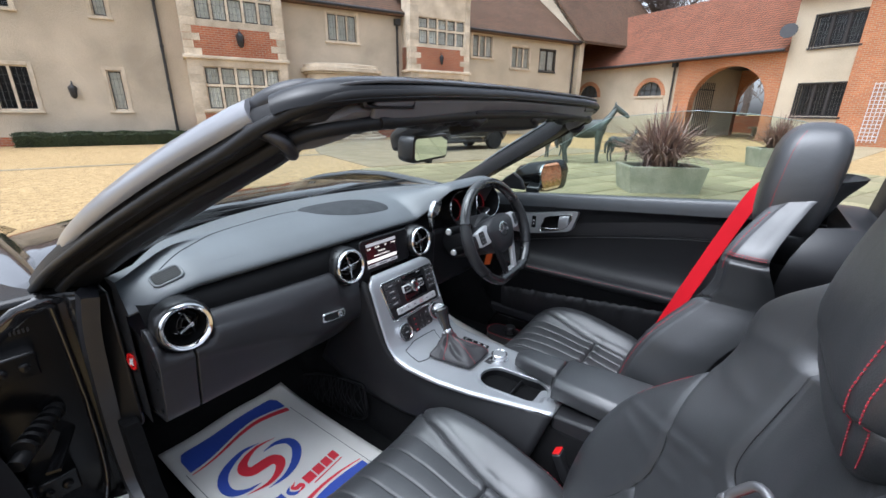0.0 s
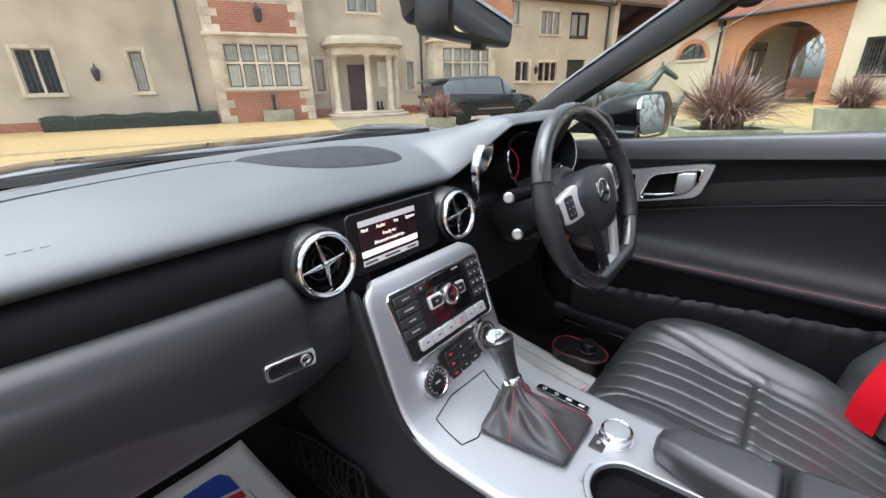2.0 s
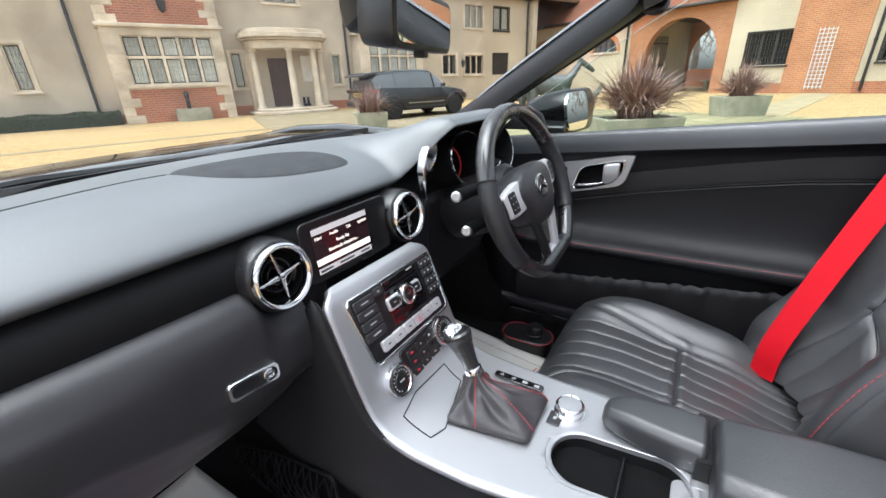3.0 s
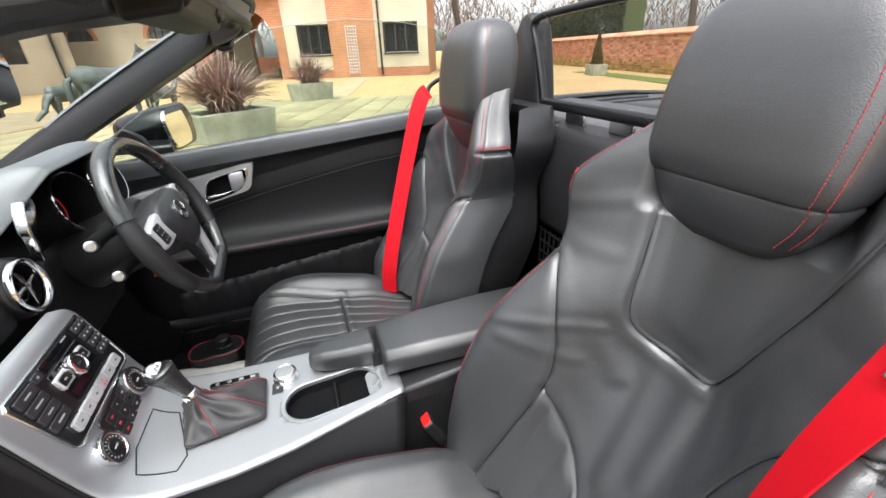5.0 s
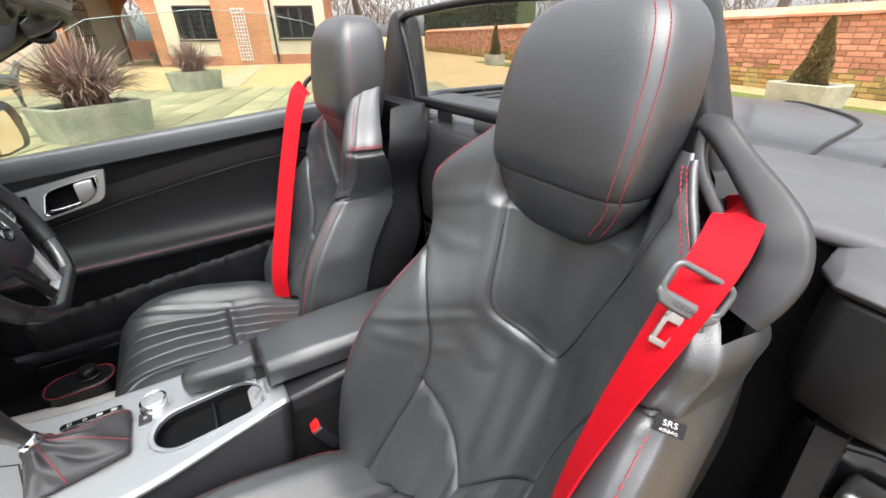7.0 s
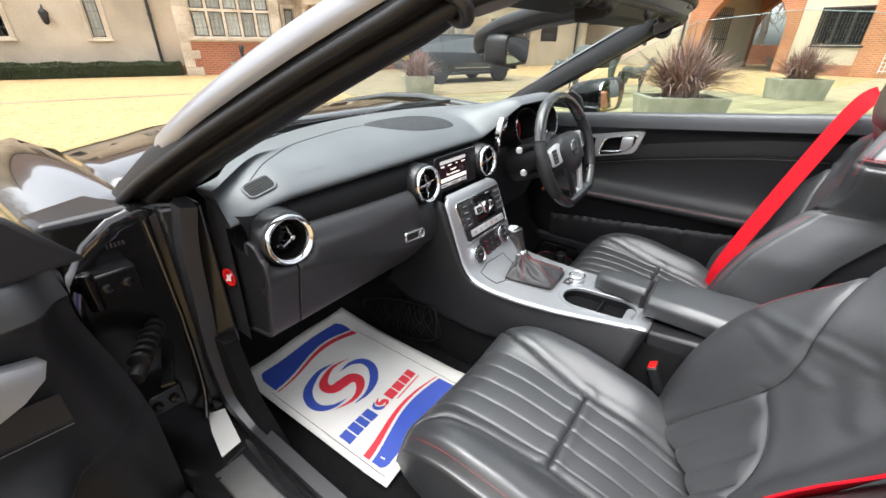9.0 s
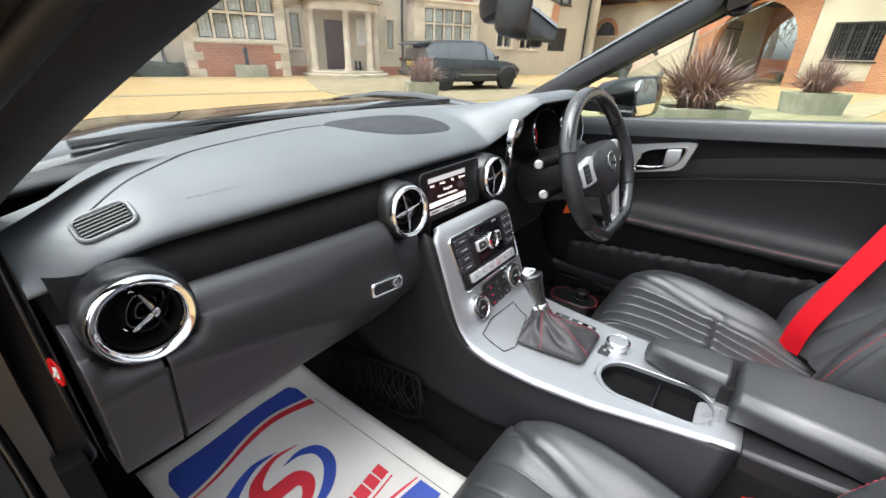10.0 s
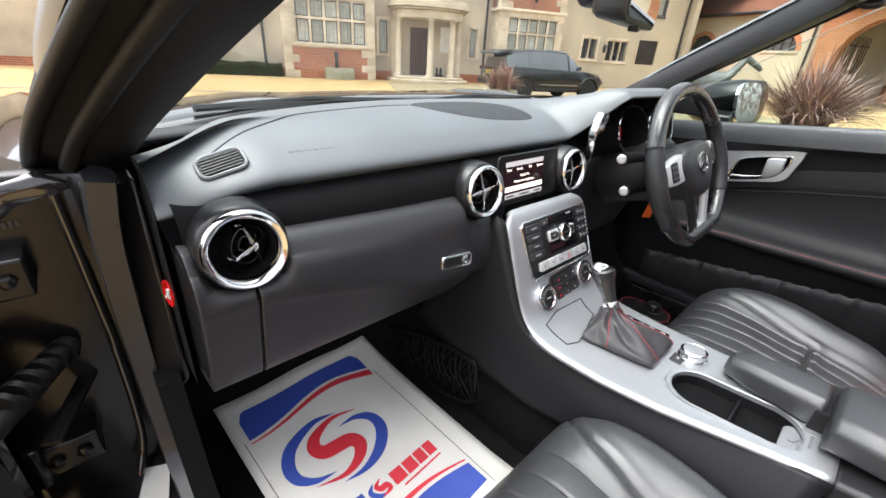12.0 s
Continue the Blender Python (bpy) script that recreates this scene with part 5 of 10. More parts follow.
# round vents: a chrome ring on a black bowl, with four plate-like blades round a hub inside the barrel
def round_vent(c, turn=0, tilt=6, spin=0.0, barrel=(0, 0), sink=0.008, ring=0.0):
    m = frame_to(c, (math.sin(radians(turn)), -math.cos(radians(turn)) * math.cos(radians(tilt)), math.sin(radians(tilt))))
    bm = bmesh.new()
    revolve(bm, [(0.0462, -0.012), (0.0478, -0.003), (0.047, 0.002), (0.0445, 0.0042), (0.042, 0.0034), (0.0392 - ring, 0.0), (0.038 - ring, -0.006), (0.0376 - ring, -0.02)], m, 64, False)
    v = part("air_vent", bm, CHROME, car, "round air vent with a chrome ring and cross blades", smooth=50)
    bm = bmesh.new()
    revolve(bm, [(0.0545, -0.05), (0.0535, -0.026), (0.0515, -0.013), (0.049, -0.0065), (0.0462, -0.0055)], m, 56, False)
    part("vent_housing", bm, SATIN, v, "black vent bowl", smooth=60)
    bm = bmesh.new()
    revolve(bm, [(0.0372 - ring, -0.008), (0.036 - ring, -0.05), (0.001, -0.052)], m, 48, False)
    part("vent_throat", bm, MATTE, v, smooth=50)
    b = m @ pose(0, 0, -sink - 0.028, barrel[0], barrel[1], 0) @ Matrix.Translation((0, 0, 0.028))
    for r in (0.013, 0.023):
        bm = bmesh.new()
        revolve(bm, [(r, -0.026), (r, -0.009), (r + 0.001, -0.0085), (r + 0.0016, -0.009), (r + 0.0016, -0.026)], b, 36, False)
        part("inner_ring", bm, SATIN, v)
    reach = 0.0355 - ring if barrel == (0, 0) else 0.0265
    for k in range(4):
        q = b @ pose(0, 0, 0, 0, 0, spin + 90 * k)
        bm = bmesh.new()
        loft(bm, [[q @ Vector((x, sy * h, z)) for sy, z in ((-1, -d), (-1, f - 0.001), (-0.35, f), (0.35, f), (1, f - 0.001), (1, -d))] for x, h, f, d in
                  ((0.002, 0.0038, 0.004, 0.012), (0.008, 0.0034, 0.0028, 0.012), (0.018, 0.0026, 0.0012, 0.013), (0.028, 0.0018, 0.0, 0.014), (reach, 0.0014, -0.001, 0.014))])
        part("cross_blade", bm, CHROME, v, smooth=40)
    bm = bmesh.new()
    revolve(bm, [(0.0062, -0.006), (0.0066, 0.002), (0.0055, 0.0052), (0.0025, 0.0068), (0.0004, 0.0072)], b, 24)
    part("hub", bm, CHROME, v)
    return v


round_vent((-0.149, 0.905, 0.83), spin=8)
round_vent((0.148, 0.905, 0.831), spin=8)
round_vent((-0.572, 0.89, 0.836), turn=-4, spin=22, barrel=(5, 27), sink=0.017, ring=0.0015)
round_vent((0.557, 0.889, 0.822), turn=4, spin=8)

# centre screen
sm = frame_to((0.0, 0.925, 0.834), (0, -1, 0.1))
bm = bmesh.new()
plate(bm, 0.2, 0.1, 0.012, 0.004, sm)
scr = part("display_unit", bm, SATIN, car, "black centre display unit", bevel=0.004)
bm = bmesh.new()
plate(bm, 0.125, 0.076, 0.003, 0.0052, sm @ Matrix.Translation((-0.018, 0, 0)))
part("screen", bm, SCREEN, scr, "lit dark screen with menu text", smooth=0)
sm = sm @ Matrix.Translation((-0.018, 0, -0.0101))
for y0, y1 in ((0.027, 0.0365), (-0.0365, -0.0275)):
    bm = bmesh.new()
    box(bm, -0.061, 0.061, y0, y1, 0.0153, 0.0157, sm)
    part("menu_bar", bm, LITGREY, scr, smooth=0)
bm = bmesh.new()
box(bm, -0.061, 0.061, 0.0145, 0.0155, 0.0153, 0.0157, sm)
part("menu_line", bm, DULLRED, scr, smooth=0)
bm = bmesh.new()
box(bm, -0.061, 0.061, -0.0225, -0.0125, 0.0153, 0.0157, sm)
part("highlight_bar", bm, LITWHITE, scr, smooth=0)
for k, w in enumerate(("Navi", "Audio", "Tel", "System")):
    text(w, 0.0075, sm @ Matrix.Translation((-0.05 + 0.033 * k, 0.0205, 0.0156)), LITWHITE, scr)
text("Ready for", 0.0075, sm @ Matrix.Translation((0.0, 0.007, 0.0156)), LITWHITE, scr)
text("Bluetooth telephony...", 0.0075, sm @ Matrix.Translation((0.0, -0.004, 0.0156)), LITWHITE, scr)
for x, w in ((-0.045, 0.026), (0.0, 0.034), (0.045, 0.022)):
    bm = bmesh.new()
    box(bm, x - w / 2, x + w / 2, -0.034, -0.0305, 0.0158, 0.016, sm)
    part("menu_print", bm, DARKINK, scr, smooth=0)

# --- silver centre console ---
CON = [(0.892, 0.786), (0.873, 0.772), (0.848, 0.712), (0.824, 0.652), (0.806, 0.612), (0.782, 0.583), (0.745, 0.568), (0.68, 0.563), (0.6, 0.5625), (0.47, 0.566), (0.335, 0.572)]
LEFT = [(0.0, -0.118), (0.1, -0.121), (0.28, -0.124), (0.42, -0.124), (0.56, -0.118), (0.7, -0.104), (0.85, -0.08), (1.0, -0.058)]
RIGHT = [(0.0, 0.158), (0.25, 0.158), (0.45, 0.155), (0.6, 0.15), (1.0, 0.135)]
cpath = spline([(0, y, z) for y, z in CON], 120)
clen = np.concatenate([[0], np.cumsum([(b - a).length for a, b in zip(cpath, cpath[1:])])])
clen /= clen[-1]
CUP = [(-0.008, 0.51), (-0.001, 0.42)]


def console_surface(inset, lift):
    V = np.zeros((len(cpath), 121, 3))
    for i, p in enumerate(cpath):
        t = (cpath[min(i + 1, 120)] - cpath[max(i - 1, 0)]).normalized()
        nrm = Vector((0, t.z, -t.y))
        nrm = nrm if nrm.z > 0 or nrm.y < 0 else -nrm
        l, r = ip(clen[i], LEFT), ip(clen[i], RIGHT)
        if clen[i] < 0.06:
            l += 0.025 * (1 - clen[i] / 0.06) ** 2
            r -= 0.025 * (1 - clen[i] / 0.06) ** 2
        for j in range(121):
            u = j / 120
            x = l + (r - l) * u
            edge = min(u, 1 - u) * (r - l)
            d = 0.009 * (1 - math.sqrt(max(0.0, 1 - (1 - min(1, edge / 0.012)) ** 2)))
            V[i, j] = p + Vector((x, 0, 0)) - nrm * d
    return V


V = console_surface(0, 0)
cell = (V[:-1, :-1] + V[1:, 1:]) / 2
cup_d = lines_near(cell[..., 0], cell[..., 1], CUP)
console = part("centre_console", grid_mesh(V, ~((cup_d < 0.049) & (cell[..., 2] < 0.6))), SILVER, car, "brushed silver centre console panel", smooth=50, solid=0.006)
# rim round the cup opening, and the well below it
ring = []
for k in range(40):
    a = 2 * math.pi * k / 40
    base = Vector((*CUP[0], 0)) if math.sin(a) >= 0 else Vector((*CUP[1], 0))
    d = (Vector((*CUP[0], 0)) - Vector((*CUP[1], 0))).normalized()
    s = Vector((d.y, -d.x, 0))
    ring.append(base + s * 0.0465 * math.cos(a) + d * 0.0465 * math.sin(a))
mid_ = Vector((-0.0045, 0.465, 0))


def cup_ring(grow, dz):
    return [Vector((*(mid_ + (p - mid_) * (1 + grow / (p - mid_).length)).to_2d(), 0.5655 + 0.004 * (0.55 - p.y) / 0.2 + dz)) for p in ring]


bm = bmesh.new()
loft(bm, [cup_ring(0.007, -0.001), cup_ring(0.0065, 0.001), cup_ring(0.0005, 0.001), cup_ring(-0.001, 0.0), cup_ring(-0.0012, -0.008)], caps=False)
cup = part("cup_holder", bm, SILVER, car, "oval twin cup holder with a chrome rim")
bm = bmesh.new()
loft(bm, [[Vector((p.x, p.y, 0.566)) for p in ring], [Vector((p.x * 0.97, p.y, 0.50)) for p in ring], [Vector((p.x * 0.95 - 0.0, p.y, 0.497)) for p in ring]], caps=False)
vs = [bm.verts.new((p.x, p.y, 0.498)) for p in ring]
bm.faces.new(vs)
part("well", bm, SATIN, cup)
bm = bmesh.new()
box(bm, -0.046, 0.04, 0.459, 0.464, 0.5, 0.553)
part("divider", bm, SATIN, cup, bevel=0.003)
bm = bmesh.new()
plate(bm, 0.02, 0.009, 0.004, 0.0015, frame_to((0.002, 0.384, 0.5585), (0.1, 0.2, 1)))
part("release_button", bm, SILVER, cup)
bm = bmesh.new()
plate(bm, 0.066, 0.026, 0.012, 0.003, frame_to((0.0, 0.387, 0.555), (0, 0.1, 1)))
part("rear_tab", bm, SILVER, cup, bevel=0.001)


def on_console(y, x, lift=0.0):
    """A pose on the console's face at that y."""
    ys = [p.y for p in cpath][::-1]
    at = float(np.interp(y, ys, list(range(120, -1, -1))))
    k = min(119, int(at))
    p = cpath[k].lerp(cpath[k + 1], at - k)
    t = (cpath[min(k + 2, 120)] - cpath[max(k - 1, 0)]).normalized()
    nrm = Vector((0, t.z, -t.y))
    nrm = nrm if nrm.z > 0 else -nrm
    return frame_to(p + Vector((x, 0, 0)) + nrm * lift, nrm, (0, 1, 0) if nrm.z > 0.9 else (0, 0, 1))


# the dark side of the console, sweeping from under the dash to the armrest
FOOT = [(0.0, 1.09, 0.47), (0.2, 0.99, 0.435), (0.4, 0.87, 0.425), (0.6, 0.74, 0.42), (0.8, 0.58, 0.445), (1.0, 0.36, 0.475)]
V = np.zeros((61, 14, 3))
for i, u in enumerate(np.linspace(0, 1, 61)):
    p = cpath[int(round(u * 120))]
    a = Vector((ip(u, LEFT) + 0.002, p.y + 0.006 * (1 - u), p.z - 0.007))
    f = Vector((-0.142 + 0.03 * u * u, np.interp(u, [q[0] for q in FOOT], [q[1] for q in FOOT]), np.interp(u, [q[0] for q in FOOT], [q[2] for q in FOOT])))
    for j, t in enumerate(np.linspace(0, 1, 14)):
        q = a.lerp(f, t)
        V[i, j] = (q.x - 0.012 * math.sin(math.pi * t) * (1 - 0.5 * u), q.y, q.z)
side = part("console_side", grid_mesh(V), DOORSKIN, car, "smooth black side of the centre console", smooth=80, solid=0.005)
bm = bmesh.new()
tube(bm, [Vector(V[45, j]) + Vector((-0.0008, 0, 0)) for j in range(14)], 0.0009, 5)
part("panel_joint", bm, RUBBER, side)
bm = bmesh.new()
tube(bm, [(ip(u, LEFT) - 0.001, cpath[int(round(u * 120))].y, cpath[int(round(u * 120))].z - 0.0075) for u in np.linspace(0.02, 1, 60)], 0.0022, 6)
part("edge_gap", bm, RUBBER, side)

# radio unit: one black face set into the silver panel
rm = frame_to((0.032, 0.848, 0.712), (0, -0.926, 0.378))
bm = bmesh.new()
face = [(-0.114, 0.046), (-0.108, 0.053), (0.108, 0.053), (0.114, 0.046), (0.108, -0.054), (0.1, -0.061), (-0.098, -0.061), (-0.106, -0.054)]
prism(bm, face, 2, -0.004, 0.0035, rm)
radio = part("radio_unit", bm, SATIN, car, "black radio unit with rows of keys", bevel=0.003)
bm = bmesh.new()
tube(bm, [rm @ Vector((a * 1.012, b * 1.02, 0.0015)) for a, b in face], 0.0022, 8, closed=True)
part("face_rim", bm, CHROME, radio, "fine bright rim", smooth=60)


def key(parent, m, x, y, w, h, material, d=0.009, name="key", r=0.0025):
    bm = bmesh.new()
    plate(bm, w, h, r, d, m @ Matrix.Translation((x, y, 0)), 2)
    return part(name, bm, material, parent, smooth=0, bevel=0.001, seg=1)


def mark(parent, m, x, y, w, h, material, d, name="key_print"):
    bm = bmesh.new()
    box(bm, x - w / 2, x + w / 2, y - h / 2, y + h / 2, d - 0.001, d, m)
    return part(name, bm, material, parent, smooth=0)


for k in range(4):
    key(radio, rm, -0.084, 0.0395 - 0.018 * k, 0.046, 0.0158, GREYKEY, 0.0075)
    mark(radio, rm, -0.084, 0.0395 - 0.018 * k, (0.016, 0.02, 0.014, 0.018)[k], 0.0022, KEYPRINT, 0.0079)
key(radio, rm, -0.048, 0.0435, 0.021, 0.012, GREYKEY, 0.007)
mark(radio, rm, -0.048, 0.0435, 0.004, 0.003, KEYPRINT, 0.0074)
key(radio, rm, 0.012, 0.043, 0.094, 0.0155, GLOSSY, 0.0055, "disc_slot_panel")
mark(radio, rm, 0.012, 0.0405, 0.086, 0.002, MATTE, 0.0058, "disc_slot")
mark(radio, rm, -0.022, 0.0475, 0.014, 0.005, DULLRED, 0.0058, "disc_badge")
mark(radio, rm, 0.042, 0.0475, 0.018, 0.0025, KEYPRINT, 0.0058)
key(radio, rm, 0.012, 0.003, 0.1, 0.058, GLOSSY, 0.0048, "control_field")
mark(radio, rm, -0.008, -0.013, 0.05, 0.01, DULLRED, 0.0051, "lit_field")
for r in range(4):
    for c in range(3):
        key(radio, rm, 0.077 + 0.0125 * c, 0.041 - 0.0175 * r, 0.0112, 0.0145, GREYKEY, 0.0072)
        mark(radio, rm, 0.077 + 0.0125 * c, 0.042 - 0.0175 * r, 0.0045, 0.003, KEYPRINT, 0.0076)
# the rotary push control on its silver bar
bm = bmesh.new()
plate(bm, 0.092, 0.023, 0.004, 0.0095, rm @ Matrix.Translation((0.006, 0.012, 0)))
bar = part("control_bar", bm, SILVERPAINT, radio, "silver control bar", bevel=0.002)
for x in (-0.025, 0.037):
    key(bar, rm, x, 0.012, 0.024, 0.016, SATIN, 0.0102, "control_key")
    mark(bar, rm, x, 0.012, 0.007, 0.0025, KEYPRINT, 0.0106)
bm = bmesh.new()
revolve(bm, [(0.0195, 0.006), (0.0192, 0.018), (0.018, 0.0205), (0.0135, 0.021), (0.0128, 0.0192), (0.0005, 0.0188)], rm @ Matrix.Translation((0.006, 0.0125, 0)), 40)
part("control_knob", bm, CHROME, bar, "chrome rotary control knob", smooth=40)
mark(bar, rm, 0.006, 0.0125, 0.009, 0.0025, DARKINK, 0.0196)
# the row of silver keys
for k in range(6):
    x = -0.071 + 0.029 * k
    key(radio, rm, x, -0.041, 0.0272, 0.0185, SILVERPAINT, 0.0095, "silver_key")
    if k == 3:
        bm = bmesh.new()
        tube(bm, [rm @ Vector((x + 0.0062 * math.cos(radians(a)), -0.0425 + 0.0062 * math.sin(radians(a)), 0.0097)) for a in (90, 210, 330)], 0.0008, 5, closed=True)
        part("warning_triangle", bm, REDINK, radio, "red warning triangle", smooth=0)
    else:
        mark(radio, rm, x, -0.041, 0.006, 0.0022, DARKINK, 0.0098)
# climate row: a black key field between two dials
bm = bmesh.new()
prism(bm, [(-0.056, -0.074), (-0.05, -0.069), (0.05, -0.066), (0.056, -0.071), (0.05, -0.126), (0.042, -0.131), (-0.045, -0.134), (-0.05, -0.129)], 2, -0.004, 0.0028, rm)
clim = part("climate_panel", bm, SATIN, car, "black climate key panel", bevel=0.002)
for x, y in ((-0.079, -0.1055), (0.065, -0.0935)):
    m = rm @ Matrix.Translation((x, y, 0))
    bm = bmesh.new()
    revolve(bm, [(0.029, -0.002), (0.029, 0.0075), (0.0278, 0.0105), (0.0255, 0.0115), (0.0222, 0.0112), (0.0212, 0.0095)], m, 48, False)
    dial = part("climate_dial", bm, CHROME, car, "round climate dial with a chrome rim", smooth=40)
    bm = bmesh.new()
    revolve(bm, [(0.0213, 0.004), (0.0212, 0.0096), (0.014, 0.0102), (0.0132, 0.0114), (0.0005, 0.0117)], m, 40)
    part("dial_face", bm, SATIN, dial)
    for k in range(16):
        a = radians(-62 + 304 * k / 15)
        bm = bmesh.new()
        box(bm, -0.0013, 0.0013, -0.001, 0.001, 0.0094, 0.0105, m @ Matrix.Translation((0.0175 * math.cos(a), 0.0175 * math.sin(a), 0)) @ pose(0, 0, 0, 0, 0, math.degrees(a)))
        part("dial_mark", bm, REDINK if k < 2 else KEYPRINT, dial, smooth=0)
    mark(dial, m, 0, 0, 0.0115, 0.003, KEYPRINT, 0.0121)
for c, x in enumerate((-0.028, 0.0, 0.028)):
    for r in range(3):
        y = -0.084 - 0.017 * r + 0.0015 * c
        key(clim, rm, x, y, 0.0262, 0.0152, PLASTIC, 0.0044)
        mark(clim, rm, x - 0.001, y, (0.007, 0.003, 0.006)[c], 0.003, (REDINK, KEYPRINT, KEYPRINT)[c] if c < 2 or r != 1 else MATTE, 0.0048)
# ashtray lid, outlined by a fine joint
bm = bmesh.new()
tl = [on_console(a, b, 0.0006).translation for a, b in ((0.776, -0.078), (0.786, -0.03), (0.783, 0.06), (0.742, 0.05), (0.712, -0.055), (0.722, -0.082))]
loop = []
for a, b in zip(tl, tl[1:] + tl[:1]):
    for k in range(8):
        p = a.lerp(b, k / 8)
        loop.append(on_console(p.y, p.x, 0.0006).translation)
tube(bm, loop, 0.0011, 6, closed=True)
part("ashtray_joint", bm, RUBBER, console)
# selector: a flat pleated leather gaiter rising to the lever collar
bm = bmesh.new()
rings = []
base = [(-0.046, 0.716), (0.052, 0.734), (0.078, 0.589), (-0.024, 0.588)]
edge = []
for k in range(4):
    (ax, ay), (bx, by), (px_, py_) = base[k], base[(k + 1) % 4], base[k - 1]
    for q in range(16):
        t = q / 16
        edge.append(Vector((ax + (bx - ax) * t, ay + (by - ay) * t, 0)))
edge = [(edge[k - 1] + edge[k] * 2 + edge[(k + 1) % 64]) / 4 for k in range(64)]
neck = Vector((0.029, 0.702, 0.0))
for i, t in enumerate(np.linspace(0, 1, 27)):
    ring = []
    for k in range(64):
        p = edge[k]
        d = p - neck
        a = math.atan2(d.y, d.x)
        goal = neck + Vector((0.0145 * math.cos(a), 0.0145 * math.sin(a), 0))
        w = smooth01(0.04, 1.0, t) if t > 0.04 else 0.0
        q = p.lerp(goal, float(w) ** 0.85)
        rise = 0.568 + 0.004 * min(1, t * 12) + 0.05 * t ** 1.7
        fold = math.sin(math.pi * min(1, t * 1.02)) * (0.0045 * math.sin(5 * a + 7 * t) + 0.003 * math.sin(9 * a - 5 * t + 1) + 0.002 * math.sin(14 * a + 9 * t))
        sag = 0.008 * math.sin(math.pi * t) * (d.length / 0.1)
        ring.append((q.x + 0.5 * fold * math.cos(a), q.y + 0.5 * fold * math.sin(a), rise + fold + sag))
    rings.append(ring)
loft(bm, rings)
boot = part("selector_gaiter", bm, GAITER, car, "black leather selector gaiter with red seams", smooth=80)
for k in (33, 44, 58):
    stitches([Vector(rings[i][k]) for i in range(1, 26)], lift=(-0.0004, -0.0004, 0.001), r=0.0008, parent=boot)
bm = bmesh.new()
revolve(bm, [(0.0145, -0.012), (0.0152, 0.0), (0.0152, 0.009), (0.014, 0.011), (0.011, 0.012)], frame_to((0.0295, 0.7035, 0.617), (0.03, 0.42, 0.9)), 28)
lever = part("gear_selector", bm, CHROME, car, "leather and chrome gear selector lever")
bm = bmesh.new()
sweep(bm, spline([(0.0298, 0.708, 0.626), (0.031, 0.717, 0.643), (0.0325, 0.726, 0.658), (0.034, 0.7335, 0.67), (0.0345, 0.7385, 0.679), (0.0345, 0.741, 0.685)], 22),
      lambda q: [(a * (1 + 0.1 * q), b) for a, b in circle(float(np.interp(q, [0, 0.15, 0.45, 0.7, 0.85, 0.95, 1.0], [0.0128, 0.0138, 0.0185, 0.0232, 0.0238, 0.0215, 0.0165])), 24)], up=(1, 0, 0))
part("grip", bm, DARKLEATHER, lever, "black leather grip", smooth=60)
cap = frame_to((0.0345, 0.7405, 0.6835), (0.0, -0.2, 1))
bm = bmesh.new()
revolve(bm, [(0.0195, 0.0), (0.0192, 0.0028), (0.0165, 0.0042), (0.0152, 0.0036)], cap, 32, False)
part("top_ring", bm, CHROME, lever)
bm = bmesh.new()
revolve(bm, [(0.0153, 0.0), (0.0152, 0.0036), (0.008, 0.005), (0.0005, 0.0053)], cap, 32)
tp = part("top_cap", bm, SILVERPAINT, lever)
bm = bmesh.new()
tube(bm, [cap @ Vector((-0.009, -0.003, 0.0052)), cap @ Vector((-0.002, 0.003, 0.0056)), cap @ Vector((0.004, -0.002, 0.0056)), cap @ Vector((0.009, 0.003, 0.0052))], 0.0009, 5)
part("shift_mark", bm, DARKINK, lever)
gm2 = frame_to((0.101, 0.651, 0.5655), (0, 0.0, 1), (0.015, 1, 0))
bm = bmesh.new()
plate(bm, 0.015, 0.092, 0.005, 0.0035, gm2)
gate = part("selector_gate", bm, GLOSSY, car, "gloss black selector position strip", bevel=0.001)
for k in range(4):
    bm = bmesh.new()
    if k < 2:
        box(bm, -0.003, 0.003, -0.0045, 0.0045, 0.003, 0.0039, gm2 @ Matrix.Translation((0, -0.034 + 0.022 * k, 0)))
    else:
        revolve(bm, [(0.0035, 0.003), (0.0035, 0.0039), (0.0022, 0.0039), (0.0022, 0.003)], gm2 @ Matrix.Translation((0, -0.034 + 0.022 * k, 0)), 12)
    part("position_mark", bm, KEYPRINT, gate, smooth=0)
km = on_console(0.552, 0.073, 0.0)
bm = bmesh.new()
rings = []
for r, h, kn in ((0.0245, 0.0, 0), (0.0245, 0.004, 0), (0.0215, 0.0045, 0), (0.0218, 0.006, 1), (0.0222, 0.0175, 1), (0.021, 0.0195, 0), (0.0195, 0.0205, 0), (0.0182, 0.0195, 0)):
    rings.append([km @ Vector(((r + 0.0006 * kn * (j % 2)) * math.cos(2 * math.pi * j / 80), (r + 0.0006 * kn * (j % 2)) * math.sin(2 * math.pi * j / 80), h)) for j in range(80)])
loft(bm, rings, caps=False)
rc = part("rotary_controller", bm, CHROME, car, "chrome rotary controller knob", smooth=35)
bm = bmesh.new()
revolve(bm, [(0.0183, 0.0188), (0.012, 0.0192), (0.0005, 0.0196)], km, 40)
part("knob_face", bm, SILVER, rc, "satin silver knob face")
bm = bmesh.new()
plate(bm, 0.03, 0.021, 0.002, 0.0022, on_console(0.569, 0.05, 0.0))
fk = part("function_key", bm, GREYKEY, console, bevel=0.001)
bm = bmesh.new()
